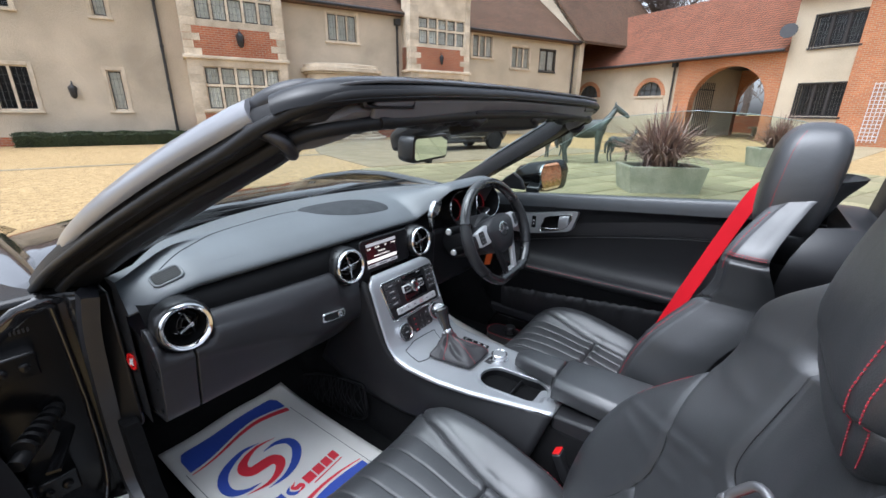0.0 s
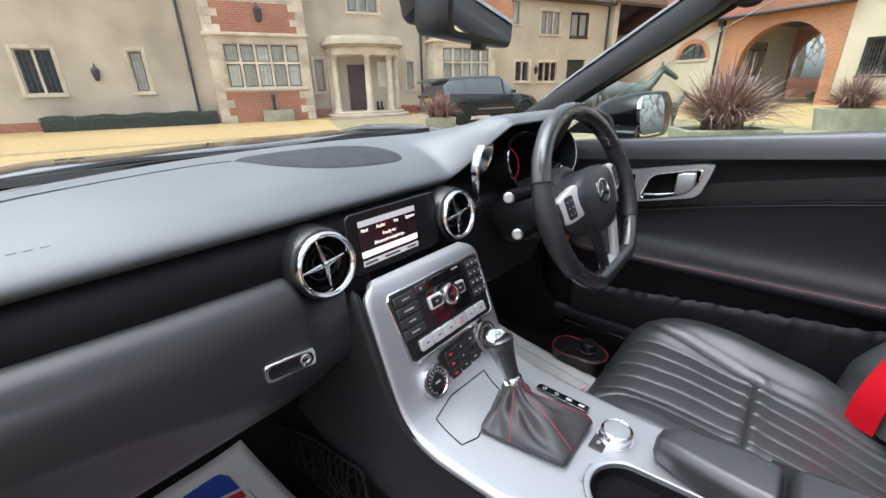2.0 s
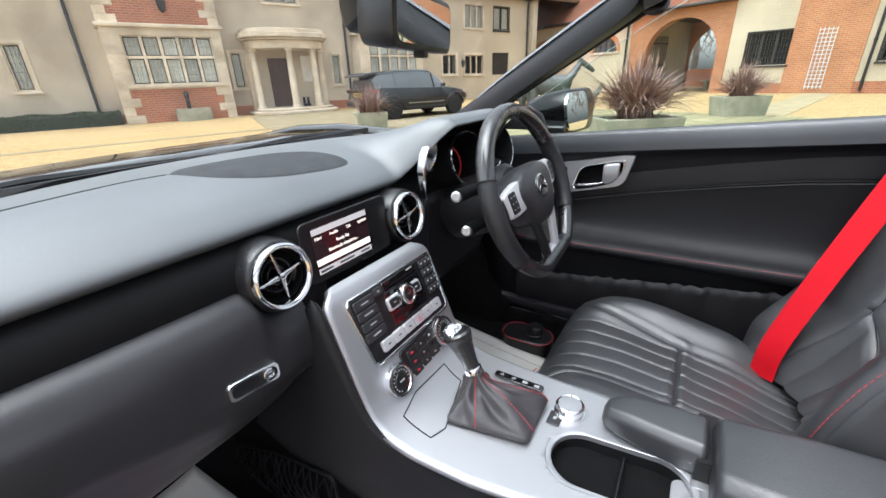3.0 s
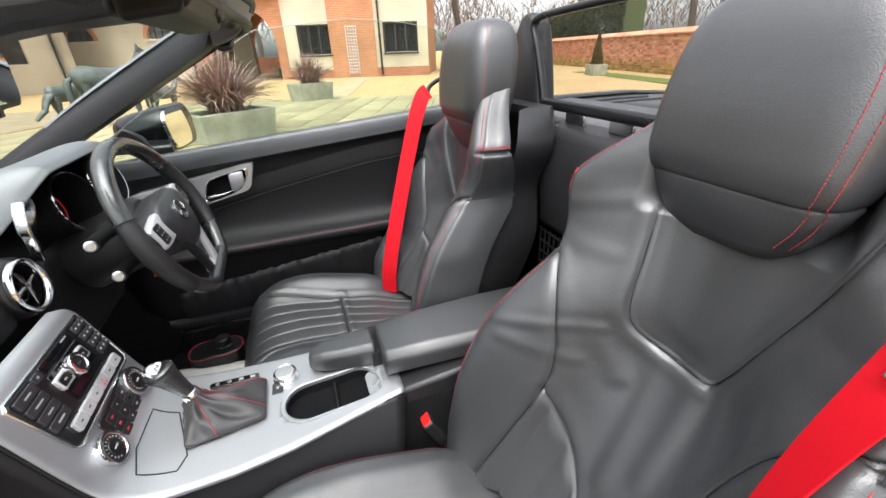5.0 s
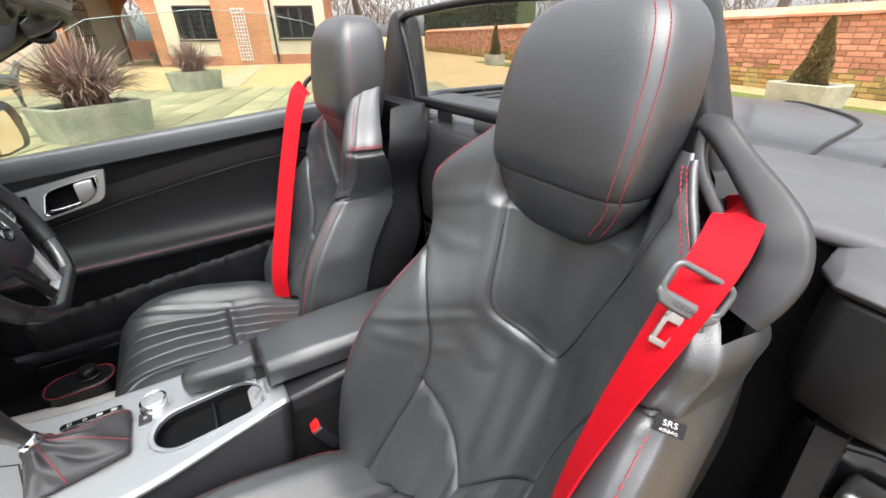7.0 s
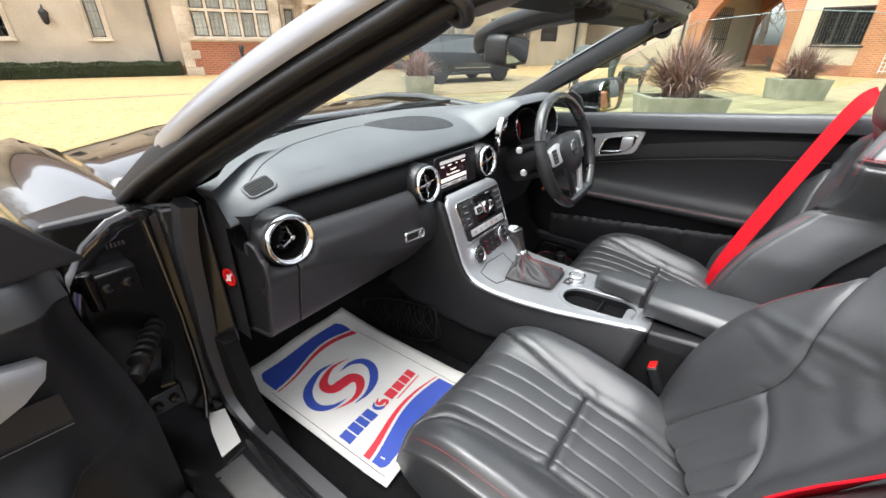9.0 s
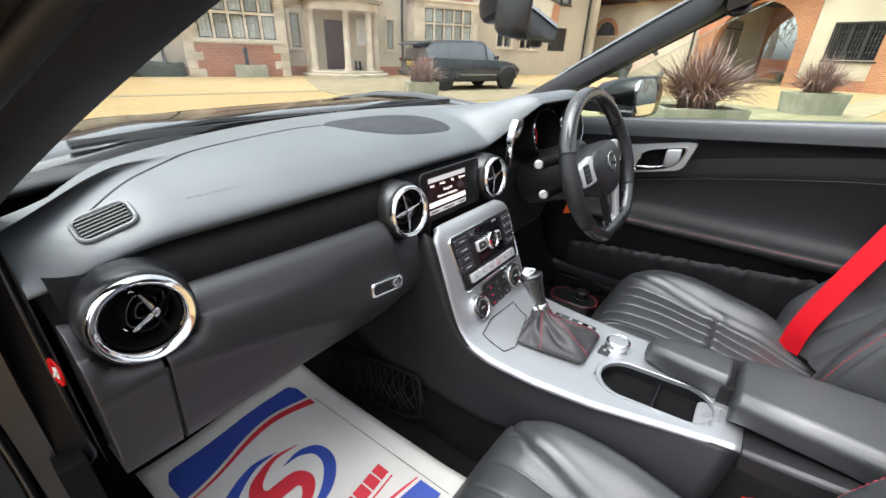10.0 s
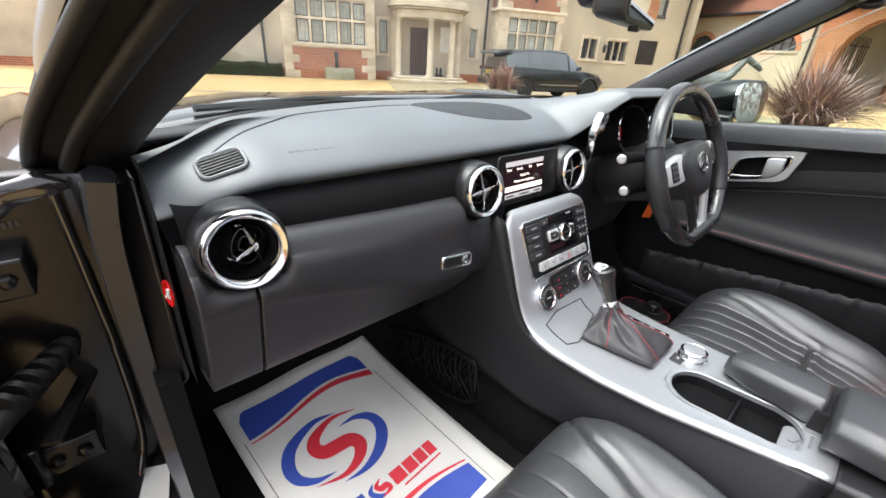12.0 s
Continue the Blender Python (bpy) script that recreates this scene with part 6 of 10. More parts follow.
box(bm, -0.003, 0.003, -0.0025, 0.0025, 0.002, 0.0026, on_console(0.569, 0.05, 0.0))
part("key_print", bm, KEYPRINT, console, smooth=0)
# small armrest pad and big armrest lid
bm = bmesh.new()
loft(bm, [[(x, y, z) for x, z in ((xl, 0.572), (xl, zt - 0.012), (xl + 0.01, zt), (xr - 0.012, zt), (xr, zt - 0.014), (xr, 0.572))] for y, xl, xr, zt in
          ((0.503, 0.075, 0.098, 0.592), (0.497, 0.062, 0.106, 0.604), (0.47, 0.05, 0.112, 0.614), (0.41, 0.038, 0.114, 0.619), (0.372, 0.034, 0.112, 0.62), (0.366, 0.04, 0.108, 0.612))])
part("arm_pad", bm, LEATHER, car, "small black leather arm pad", smooth=60, bevel=0.004, seg=3)
bm = bmesh.new()
loft(bm, [[(x, y, z) for x, z in ((xl, zt - 0.052), (xl - 0.002, zt - 0.016), (xl + 0.014, zt), (xr - 0.016, zt), (xr, zt - 0.016), (xr, zt - 0.052))] for y, xl, xr, zt in
          ((0.361, -0.018, 0.1, 0.629), (0.352, -0.022, 0.108, 0.635), (0.25, -0.028, 0.118, 0.637), (0.1, -0.036, 0.128, 0.634), (-0.04, -0.04, 0.132, 0.628), (-0.075, -0.036, 0.126, 0.615))])
part("armrest_lid", bm, LEATHER, car, "padded black armrest lid", smooth=60, bevel=0.006, seg=3)
bm = bmesh.new()
loft(bm, [[(-0.062, y, 0.5), (-0.055, y, z), (0.142, y, z), (0.15, y, 0.5)] for y, z in ((0.338, 0.568), (0.2, 0.582), (0.0, 0.584), (-0.1, 0.58))])
part("armrest_base", bm, PLASTIC, car, bevel=0.008)
part("armrest_gap", boxes((0.03, 0.125, 0.352, 0.378, 0.555, 0.604)), RUBBER, car, smooth=0)

# passenger-side net on the tunnel
bm = bmesh.new()
loop = spline([(-0.15, y, z) for y, z in ((1.2, 0.35), (1.12, 0.39), (1.03, 0.422), (0.93, 0.44), (0.888, 0.445), (0.88, 0.4), (0.884, 0.335), (0.93, 0.305), (1.0, 0.285), (1.1, 0.268), (1.18, 0.256), (1.205, 0.28), (1.2, 0.35))], 60)
tube(bm, loop[:-1], 0.0035, 6, closed=True)
net = part("storage_net", bm, RUBBER, car, "black elastic storage net on the tunnel side")
rng = random.Random(4)
bm = bmesh.new()
for k in range(16):
    y = 0.885 + 0.0195 * k
    top_, low_ = float(np.interp(y, [0.88, 1.03, 1.2], [0.442, 0.422, 0.35])), float(np.interp(y, [0.88, 1.0, 1.2], [0.335, 0.285, 0.258]))
    for lean in (0.05, -0.05):
        y1 = min(1.2, max(0.885, y + lean))
        j = rng.uniform(-0.01, 0.01)
        low2 = float(np.interp(y1, [0.88, 1.0, 1.2], [0.335, 0.285, 0.258]))
        tube(bm, spline([(-0.152, y, top_), (-0.158 - rng.uniform(0, 0.008), y + lean * 0.3 + j, top_ * 0.65 + low2 * 0.35), (-0.158 - rng.uniform(0, 0.008), y + lean * 0.7 - j, top_ * 0.3 + low2 * 0.7), (-0.152, y1, low2)], 8), 0.0016, 4)
part("elastic_mesh", bm, NETCORD, net, kind="stuff", smooth=0)

# --- instrument binnacle, column, wheel ---
for x in (0.37, 0.535):
    m = frame_to((x, 0.9, 0.902), (0, -1, 0.28)) @ Matrix.Diagonal((1.32, 1, 1, 1))
    bm = bmesh.new()
    revolve(bm, [(0.058, -0.09), (0.062, 0.01), (0.06, 0.014), (0.057, 0.01), (0.052, -0.055)], m, 40, False)
    g = part("gauge", bm, MATTE, car, "round gauge in a chrome-edged tube")
    bm = bmesh.new()
    revolve(bm, [(0.059, 0.008), (0.0596, 0.0135), (0.0612, 0.0145), (0.0628, 0.0125), (0.0628, 0.008)], m, 40, False)
    part("gauge_ring", bm, CHROME, g)
    bm = bmesh.new()
    revolve(bm, [(0.001, -0.05), (0.054, -0.05)], m, 40)
    part("gauge_face", bm, MATTE, g)
    bm = bmesh.new()
    revolve(bm, [(0.042, -0.049), (0.042, -0.0475), (0.0435, -0.0475), (0.0435, -0.049)], m, 40, False)
    part("gauge_scale", bm, LITRED, g)
    bm = bmesh.new()
    box(bm, -0.0015, 0.0015, 0, 0.04, -0.048, -0.046, m @ pose(0, 0, 0, 0, 0, 120))
    part("needle", bm, RED, g, smooth=0)
bm = bmesh.new()
loft(bm, [[(x, y, z) for x, z in ((0.15, 0.78), (0.16, 0.91), (0.28, 0.968), (0.4, 0.976), (0.52, 0.968), (0.63, 0.91), (0.64, 0.78))] for y in (0.985, 1.03)])
part("binnacle_back", bm, MATTE, dash)
bm = bmesh.new()
loft(bm, [[(0.2 + dx - w, y, z), (0.2 + dx + w, y + 0.012, z), (0.2 + dx + w, y + 0.03, z), (0.2 + dx - w, y + 0.02, z)] for dx, y, z, w in
          ((0.012, 0.9, 0.846, 0.006), (0.008, 0.892, 0.88, 0.017), (0.012, 0.889, 0.91, 0.028), (0.024, 0.89, 0.938, 0.031), (0.04, 0.896, 0.955, 0.024))])
part("binnacle_blade", bm, CHROME, dash, "bright silver blade beside the instruments", smooth=60, bevel=0.004)
bm = bmesh.new()
loft(bm, [[(0.22, 0.925, 0.845), (0.22, 0.93, 0.7), (0.3, 0.93, 0.62), (0.5, 0.93, 0.62), (0.6, 0.93, 0.7), (0.6, 0.925, 0.845)],
          [(0.21, 1.05, 0.85), (0.21, 1.05, 0.62), (0.3, 1.05, 0.56), (0.5, 1.05, 0.56), (0.62, 1.05, 0.62), (0.62, 1.05, 0.85)]])
part("lower_dash", bm, TRIM, dash, bevel=0.02, seg=3)
bm = bmesh.new()
loft(bm, [[(0.165, 0.915, 0.8), (0.24, 0.915, 0.85), (0.24, 0.93, 0.62), (0.17, 0.94, 0.6)], [(0.16, 1.0, 0.8), (0.24, 1.0, 0.85), (0.24, 1.0, 0.6), (0.165, 1.0, 0.58)]])
part("knee_panel", bm, PLASTIC, dash, bevel=0.01)

WC, WT = Vector((0.344, 0.731, 0.8525)), radians(20.7)
WM = frame_to(WC, (-0.05, -math.cos(WT), math.sin(WT))) @ pose(0, 0, 0, 0, 0, 7)
bm = bmesh.new()
loft(bm, [[WM @ Vector((0.052 * math.cos(a) * k, 0.055 * math.sin(a) * k, z)) for a in np.linspace(0, 2 * math.pi, 28, endpoint=False)] for z, k in ((-0.2, 1.25), (-0.11, 1.25), (-0.095, 1.3), (-0.045, 1.3), (-0.035, 1.1))])
part("steering_column", bm, PLASTIC, car, "black steering column shroud", smooth=40)
for (x, y, z), L in (((0.185, 0.82, 0.869), 0.12), ((0.187, 0.8, 0.803), 0.13)):
    bm = bmesh.new()
    tube(bm, [(x, y, z), (x + 0.05, y + 0.0, z - 0.002), (x + L, y - 0.015, z - 0.005)], lambda s: 0.014 - 0.004 * s, 14)
    stalk = part("column_stalk", bm, MATTE, car, "black stalk with a bright end button")
    bm = bmesh.new()
    revolve(bm, [(0.0105, -0.004), (0.0105, 0.003), (0.0075, 0.006), (0.001, 0.006)], frame_to((x, y, z), (-1, -0.35, 0.1)), 18)
    part("end_button", bm, SILVER, stalk)
RIMR = 0.1685


def rim_at(a):
    px_, py_ = RIMR * math.cos(a), RIMR * math.sin(a)
    return WM @ Vector((px_, max(py_, -0.15 - 0.004 * (1 - (px_ / 0.09) ** 2)) if py_ < -0.14 else py_, 0))


def rim_run(a0, a1, grow, n):
    """A stretch of the rim, thicker at the grips."""
    up = WM.to_3x3() @ Vector((0, 0, 1))
    P = [rim_at(radians(a0 + (a1 - a0) * k / n)) for k in range(n + 1)]
    bm = bmesh.new()
    sweep(bm, P, lambda q: circle(0.0158 + grow * math.sin(math.pi * q), 18, 0.018 + grow * math.sin(math.pi * q)), up=up)
    return bm


wheel = part("steering_wheel", rim_run(25, 155, 0.0, 48), DARKLEATHER, car, "thick-rimmed leather steering wheel with silver spokes", smooth=80)
for a0, a1, mt_, gr, nm in ((155, 214, PERFLEATHER, 0.0022, "perforated_grip"), (-34, 25, PERFLEATHER, 0.0022, "perforated_grip"), (214, 326, DARKLEATHER, 0.0, "lower_rim")):
    part(nm, rim_run(a0, a1, gr, 36), mt_, wheel, "perforated leather grip" if gr else "", smooth=80)
for a in (25, 155, 214, 326):
    c = radians(a)
    bm = bmesh.new()
    revolve(bm, [(0.0155, -0.0012), (0.0188, -0.0012), (0.0188, 0.0012), (0.0155, 0.0012)], frame_to(rim_at(c), WM.to_3x3() @ Vector((-math.sin(c), math.cos(c), 0))), 24)
    part("rim_joint", bm, RUBBER, wheel, smooth=0)
# the padded hub, wide at the top and narrow below
bm = bmesh.new()
hub = [(-0.058, 0.04), (-0.03, 0.05), (0.03, 0.05), (0.058, 0.04), (0.07, 0.018), (0.062, -0.02), (0.046, -0.05), (0.024, -0.066), (-0.024, -0.066), (-0.046, -0.05), (-0.062, -0.02), (-0.07, 0.018)]
hubs = [(p.x, p.y) for p in spline([(a, b, 0) for a, b in hub + hub[:1]], 48)][:-1]
loft(bm, [[WM @ Vector((x * k * 1.16, y * k * 1.06, z)) for x, y in hubs] for z, k in ((-0.04, 0.94), (-0.004, 1.0), (0.008, 0.99), (0.018, 0.92), (0.0235, 0.78), (0.026, 0.5), (0.0265, 0.02))])
part("hub_pad", bm, HUBSKIN, wheel, "padded airbag hub", smooth=60)
bm = bmesh.new()
em = WM @ Matrix.Translation((0, 0.006, 0.0255))
revolve(bm, [(0.0235, 0.0), (0.024, 0.0025), (0.021, 0.003), (0.0205, 0.0)], em, 36, False)
for k in range(3):
    box(bm, -0.0026, 0.0026, 0.0, 0.0215, 0.0, 0.003, em @ pose(0, 0, 0, 0, 0, 120 * k))
part("hub_emblem", bm, CHROME, wheel, "plain chrome ring emblem")
for sx in (-1, 1):
    # side spoke: a silver frame round a dark key pad
    bm = bmesh.new()
    loft(bm, [[WM @ Vector((sx * x, y + dy, z)) for dy, z in ((-h, zf - 0.016), (-h, zf - 0.003), (-h + 0.003, zf), (h - 0.003, zf), (h, zf - 0.003), (h, zf - 0.016))] for x, y, h, zf in
              ((0.066, 0.012, 0.03, 0.014), (0.08, 0.012, 0.03, 0.0145), (0.1, 0.01, 0.029, 0.012), (0.116, 0.008, 0.026, 0.0085), (0.126, 0.007, 0.022, 0.0055))])
    spoke = part("spoke", bm, SILVERPAINT, wheel, "silver wheel spoke", smooth=50, bevel=0.002)
    bm = bmesh.new()
    loft(bm, [[WM @ Vector((sx * x, y + dy, z)) for dy, z in ((-h, zf - 0.014), (-h + 0.002, zf - 0.002), (0, zf), (h - 0.002, zf - 0.002), (h, zf - 0.014))] for x, y, h, zf in ((0.112, 0.006, 0.024, 0.006), (0.135, 0.004, 0.022, 0.003), (0.16, 0.004, 0.02, 0.0))])
    part("spoke_root", bm, SATIN, wheel, "dark outer end of the spoke", smooth=50)
    pm = WM @ Matrix.Translation((sx * 0.104, 0.01, 0.0098)) @ pose(0, 0, 0, 0, sx * 7, 0)
    bm = bmesh.new()
    plate(bm, 0.024, 0.042, 0.004, 0.0026, pm)
    pad = part("key_pad", bm, SATIN, spoke, bevel=0.001)
    for qx in (-0.0055, 0.0055):
        for qy in (-0.012, 0.0, 0.012):
            bm = bmesh.new()
            box(bm, qx - 0.0022, qx + 0.0022, qy - 0.0012, qy + 0.0012, 0.0021, 0.0027, pm)
            part("key_print", bm, KEYPRINT, spoke, smooth=0)
    # lower strut, bending from the hub to the flat foot of the rim
    bm = bmesh.new()
    loft(bm, [[WM @ Vector((sx * x + dx, y, z + dz)) for dx, dz in ((-w, -0.012), (-w, -0.002), (-w * 0.7, 0.001), (w * 0.7, 0.001), (w, -0.002), (w, -0.012))] for x, y, w, z in
              ((0.052, -0.026, 0.013, 0.014), (0.044, -0.06, 0.0125, 0.013), (0.034, -0.1, 0.0115, 0.009), (0.026, -0.138, 0.0115, 0.005), (0.025, -0.15, 0.0115, 0.003))])
    part("lower_spoke", bm, SILVERPAINT if sx > 0 else SATIN, wheel, "silver lower strut" if sx > 0 else "dark lower strut", smooth=50, bevel=0.002)
bm = bmesh.new()
loft(bm, [[WM @ Vector((x, y, z)) for y, z in ((-0.158, -0.01), (-0.158, 0.004), (-0.136, 0.006), (-0.13, -0.01))] for x in (-0.036, 0.0, 0.036)])
part("lower_bridge", bm, SILVERPAINT, wheel, smooth=30, bevel=0.002)
bm = bmesh.new()
plate(bm, 0.024, 0.011, 0.003, 0.004, WM @ Matrix.Translation((0, -0.146, 0.0035)))
part("foot_plug", bm, SATIN, wheel, bevel=0.001)
# orange tag hanging under the column
tag = thing("orange_tag", "orange card tag hanging under the steering column", "tag", pose(0.452, 0.826, 0.704, 10, 6, -25))
part("card", boxes((-0.014, 0.014, -0.001, 0.001, -0.03, 0.022)), ORANGE, tag, smooth=0)
bm = bmesh.new()
tube(bm, [(0, 0, 0.02), (0, 0.004, 0.06)], 0.001, 5)
part("string", bm, WHITE, tag)


# --- seats ---
def soften(table, width=0.012, lo=0.38, hi=1.16):
    """The same table with its corners rounded off."""
    zz = np.arange(lo, hi, 0.0025)
    v = np.pad(ip(zz, table), 30, mode="edge")
    k = np.exp(-0.5 * (np.arange(-30, 31) * 0.0025 / width) ** 2)
    return list(zip(zz, np.convolve(v, k / k.sum(), "valid")))


def seat(cx, oy, out, label, upright=0.0):
    """A one-piece sports seat; s runs to the outer side of the car (out +1: to +x)."""
    st = part("seat", boxes((cx - 0.2, cx + 0.2, oy + 0.12, oy + 0.6, 0.28, 0.35)), PLASTIC, car, label, bevel=0.01)

    def at(s, y, z):
        return np.stack([cx + out * s, y + oy, z], -1)

    HWI = [(0.44, 0.24), (0.5, 0.25), (0.6, 0.26), (0.66, 0.26), (0.73, 0.254), (0.8, 0.236), (0.845, 0.222), (0.86, 0.222), (0.9, 0.24), (0.94, 0.256), (0.965, 0.26), (0.985, 0.248), (1.01, 0.22), (1.04, 0.185), (1.075, 0.155), (1.11, 0.13)]
    HWO = [(0.44, 0.24), (0.5, 0.25), (0.6, 0.26), (0.66, 0.26), (0.73, 0.256), (0.8, 0.246), (0.845, 0.236), (0.86, 0.236), (0.9, 0.246), (0.92, 0.245), (0.94, 0.228), (0.965, 0.2), (1.0, 0.168), (1.04, 0.14), (1.065, 0.125), (1.11, 0.11)]
    YC = [(0.44, 0.185), (0.5, 0.142), (0.58, 0.088), (0.65, 0.042), (0.7, 0.012), (0.74, -0.008), (0.8, -0.02), (0.9, -0.046), (1.0, -0.08), (1.07, -0.12), (1.11, -0.16)]
    BF = [(0.44, 0.09), (0.5, 0.125), (0.58, 0.16), (0.65, 0.18), (0.7, 0.185), (0.74, 0.18), (0.8, 0.138), (0.85, 0.098), (0.9, 0.088), (0.96, 0.098), (1.0, 0.086), (1.07, 0.066), (1.11, 0.05)]

    HWI, HWO, YC, BF = (soften(tb) for tb in (HWI, HWO, YC, BF))

    def half(s, zz):
        return np.where(np.asarray(s) < 0, ip(zz, HWI), ip(zz, HWO))

    def front(A, zz, sg=-1):
        """Depth of the leather at a share A of the half width."""
        rise = np.where(np.asarray(sg) > 0, smooth01(0.2, 0.95, A) * (1 - 0.6 * smooth01(0.9, 1.0, np.asarray(zz))), smooth01(0.05, 0.92, A))
        return ip(zz, YC) + ip(zz, BF) * rise - 0.016 * smooth01(0.88, 1.0, A) ** 2

    w = np.concatenate([np.linspace(-1.35, -1.0, 14, endpoint=False), np.linspace(-1, 1, 281), np.linspace(1, 1.35, 15)[1:]])
    z = np.linspace(0.44, 1.11, 310)
    Wg, Zg = np.meshgrid(w, z, indexing="ij")
    U = np.clip(Wg, -1, 1)
    over = np.clip(np.abs(Wg) - 1, 0, None) / 0.35
    A = np.abs(U)
    S = half(Wg, Zg) * U * (1 + 0.035 * np.sin(np.pi * over * 0.75) * np.where((Wg > 0) & (Zg > 0.93), -1.0, 1.0))
    Y = front(A, Zg, Wg) - 0.013 * smooth01(0.0, 0.3, over) - over * np.where(Wg > 0, np.interp(Zg, [0.44, 0.86, 0.92, 0.95, 1.11], [0.13, 0.12, 0.07, 0.025, 0.015]), np.interp(Zg, [0.44, 0.82, 0.88, 0.97, 1.05, 1.11], [0.13, 0.12, 0.085, 0.045, 0.032, 0.015]))
    S *= 1 - 0.035 * np.exp(-((Zg - 0.958 + 0.0 * over) / 0.0045) ** 2) * smooth01(0.9, 1.02, np.abs(Wg)) * (Wg < 0)
    # room behind the headrest neck
    Y -= 0.05 * smooth01(0.935, 0.965, Zg) * (1 - smooth01(0.085, 0.125, np.abs(S + 0.015)))
    seam_b = [(0.222, 0.855), (0.198, 0.843), (0.166, 0.8), (0.146, 0.75), (0.131, 0.7), (0.124, 0.645), (0.134, 0.55), (0.15, 0.44)]
    seam_v = [(-0.118, 1.0), (-0.108, 0.93), (-0.094, 0.85), (-0.084, 0.79), (-0.066, 0.762), (-0.03, 0.746), (0.03, 0.742), (0.05, 0.757), (0.085, 0.85), (0.11, 0.92), (0.128, 1.0)]
    seam_v = [(p.x, p.y) for p in spline([(a, b, 0) for a, b in seam_v], 50)]
    seam_b = [(p.x, p.y) for p in spline([(a, b, 0) for a, b in seam_b], 36)]
    seam_r = [(0.125, 0.642), (0.0, 0.5), (-0.125, 0.642)]
    shoulder = [(0.27, 0.853), (0.2, 0.845)]
    fold = [(-0.25, 0.742), (-0.19, 0.75), (-0.13, 0.742)]
    for ln, dep in ((seam_b, 1), ([(-a, b) for a, b in seam_b], 1), (seam_v, 1.15), (seam_r, 1), (shoulder, 1), ([(-a, b) for a, b in shoulder], 1)):
        d = lines_near(S, Zg, ln)
        Y -= dep * 0.0055 * np.exp(-(d / 0.0026) ** 2)
        Y += 0.0014 * np.exp(-((d - 0.012) / 0.009) ** 2)
    zb = np.interp(np.abs(S), [0, 0.125], [0.5, 0.642])
    rib = smooth01(0.0, 0.02, zb - Zg) * smooth01(0.0, 0.012, np.interp(Zg, [0.44, 0.55, 0.642], [0.15, 0.135, 0.125]) - np.abs(S))
    Y += rib * (0.008 * np.abs(np.cos(np.pi * S / 0.042)) ** 0.75 - 0.004)
    vx, vz = [a for a, _ in seam_v], [b for _, b in seam_v]
    vlow = np.interp(S, vx[:], vz[:])
    inv = (S > -0.118) & (S < 0.128) & (Zg > vlow)
    dv = lines_near(S, Zg, seam_v)
    Y -= 0.0075 * inv * smooth01(0, 0.006, dv) - 0.0055 * inv * smooth01(0.006, 0.05, dv)
    # soft creases in the middle panel
    for (a, b, c, d, h, wd) in ((-0.03, 0.735, 0.0, 0.56, 0.007, 0.013), (0.03, 0.735, 0.045, 0.6, 0.006, 0.012), (0.07, 0.74, 0.1, 0.64, 0.005, 0.012), (-0.22, 0.735, -0.1, 0.76, 0.004, 0.008), (-0.2, 0.715, -0.11, 0.7, 0.003, 0.009),
                                (0.13, 0.86, 0.2, 0.9, 0.003, 0.012), (-0.1, 0.745, -0.06, 0.69, 0.005, 0.012), (-0.22, 0.93, -0.14, 0.95, 0.003, 0.01), (-0.21, 0.88, -0.13, 0.87, 0.002, 0.01), (0.12, 0.78, 0.15, 0.7, 0.004, 0.012)):
        d_ = lines_near(S, Zg, [(a, b), (c, d)])
        Y += 0.3 * h * np.exp(-(d_ / wd) ** 2) - 0.3 * h * 0.6 * np.exp(-((d_ - wd * 1.8) / wd) ** 2)
    V = at(S, Y, Zg)
    Vb = V

    def on_back(s, zz):
        j = int(np.argmin(np.abs(z - zz)))
        i = int(np.argmin(np.abs(S[14:-14, j] - s))) + 14
        return Vector(V[i, j])

    # Dark tubes added in the seam grooves to draw their crease shade.
    for ln in (seam_b, [(-a, b) for a, b in seam_b], seam_v, seam_r):
        bm = bmesh.new()
        pts = spline([(a, b, 0) for a, b in ln], 90) if len(ln) > 3 else [Vector((*ln[0], 0)).lerp(Vector((*ln[1], 0)), k / 20) for k in range(20)] + [Vector((*ln[1], 0)).lerp(Vector((*ln[2], 0)), k / 20) for k in range(21)]
        run = [on_back(p.x, p.y) for p in pts]
        run = [sum((run[min(max(k + d, 0), len(run) - 1)] for d in range(-4, 5)), Vector()) / 9 for k in range(len(run))]
        tube(bm, [p + Vector((0, 0.0004, 0)) for p in run], 0.0009, 5)
        part("seam", bm, RUBBER, st)
    Sc, Zc = (S[:-1, :-1] + S[1:, 1:]) / 2, (Zg[:-1, :-1] + Zg[1:, 1:]) / 2
    Wc = (Wg[:-1, :-1] + Wg[1:, 1:]) / 2
    flange = ((Wc > 1.0) & (Zc > 0.925)) | ((Wc > 0.78) & (Zc > 1.06)) | ((Wc > 0.93) & (Zc > 0.945))
    bs = np.interp(Zc, [b for _, b in seam_b[::-1]], [a for a, _ in seam_b[::-1]])
    bol = (np.abs(Sc) > bs) & (Zc < 0.85)
    zbc = np.interp(np.abs(Sc), [0, 0.125], [0.5, 0.642])
    ribs = ~bol & (Zc < zbc)
    up = ~bol & (Sc > -0.118) & (Sc < 0.128) & (Zc > np.interp(Sc, vx, vz))
    up &= ~flange
    mid = ~bol & ~ribs & ~up & ~flange
    part("side_bolster", grid_mesh(V, bol & (Sc > 0)), LEATHER, st, smooth=180)
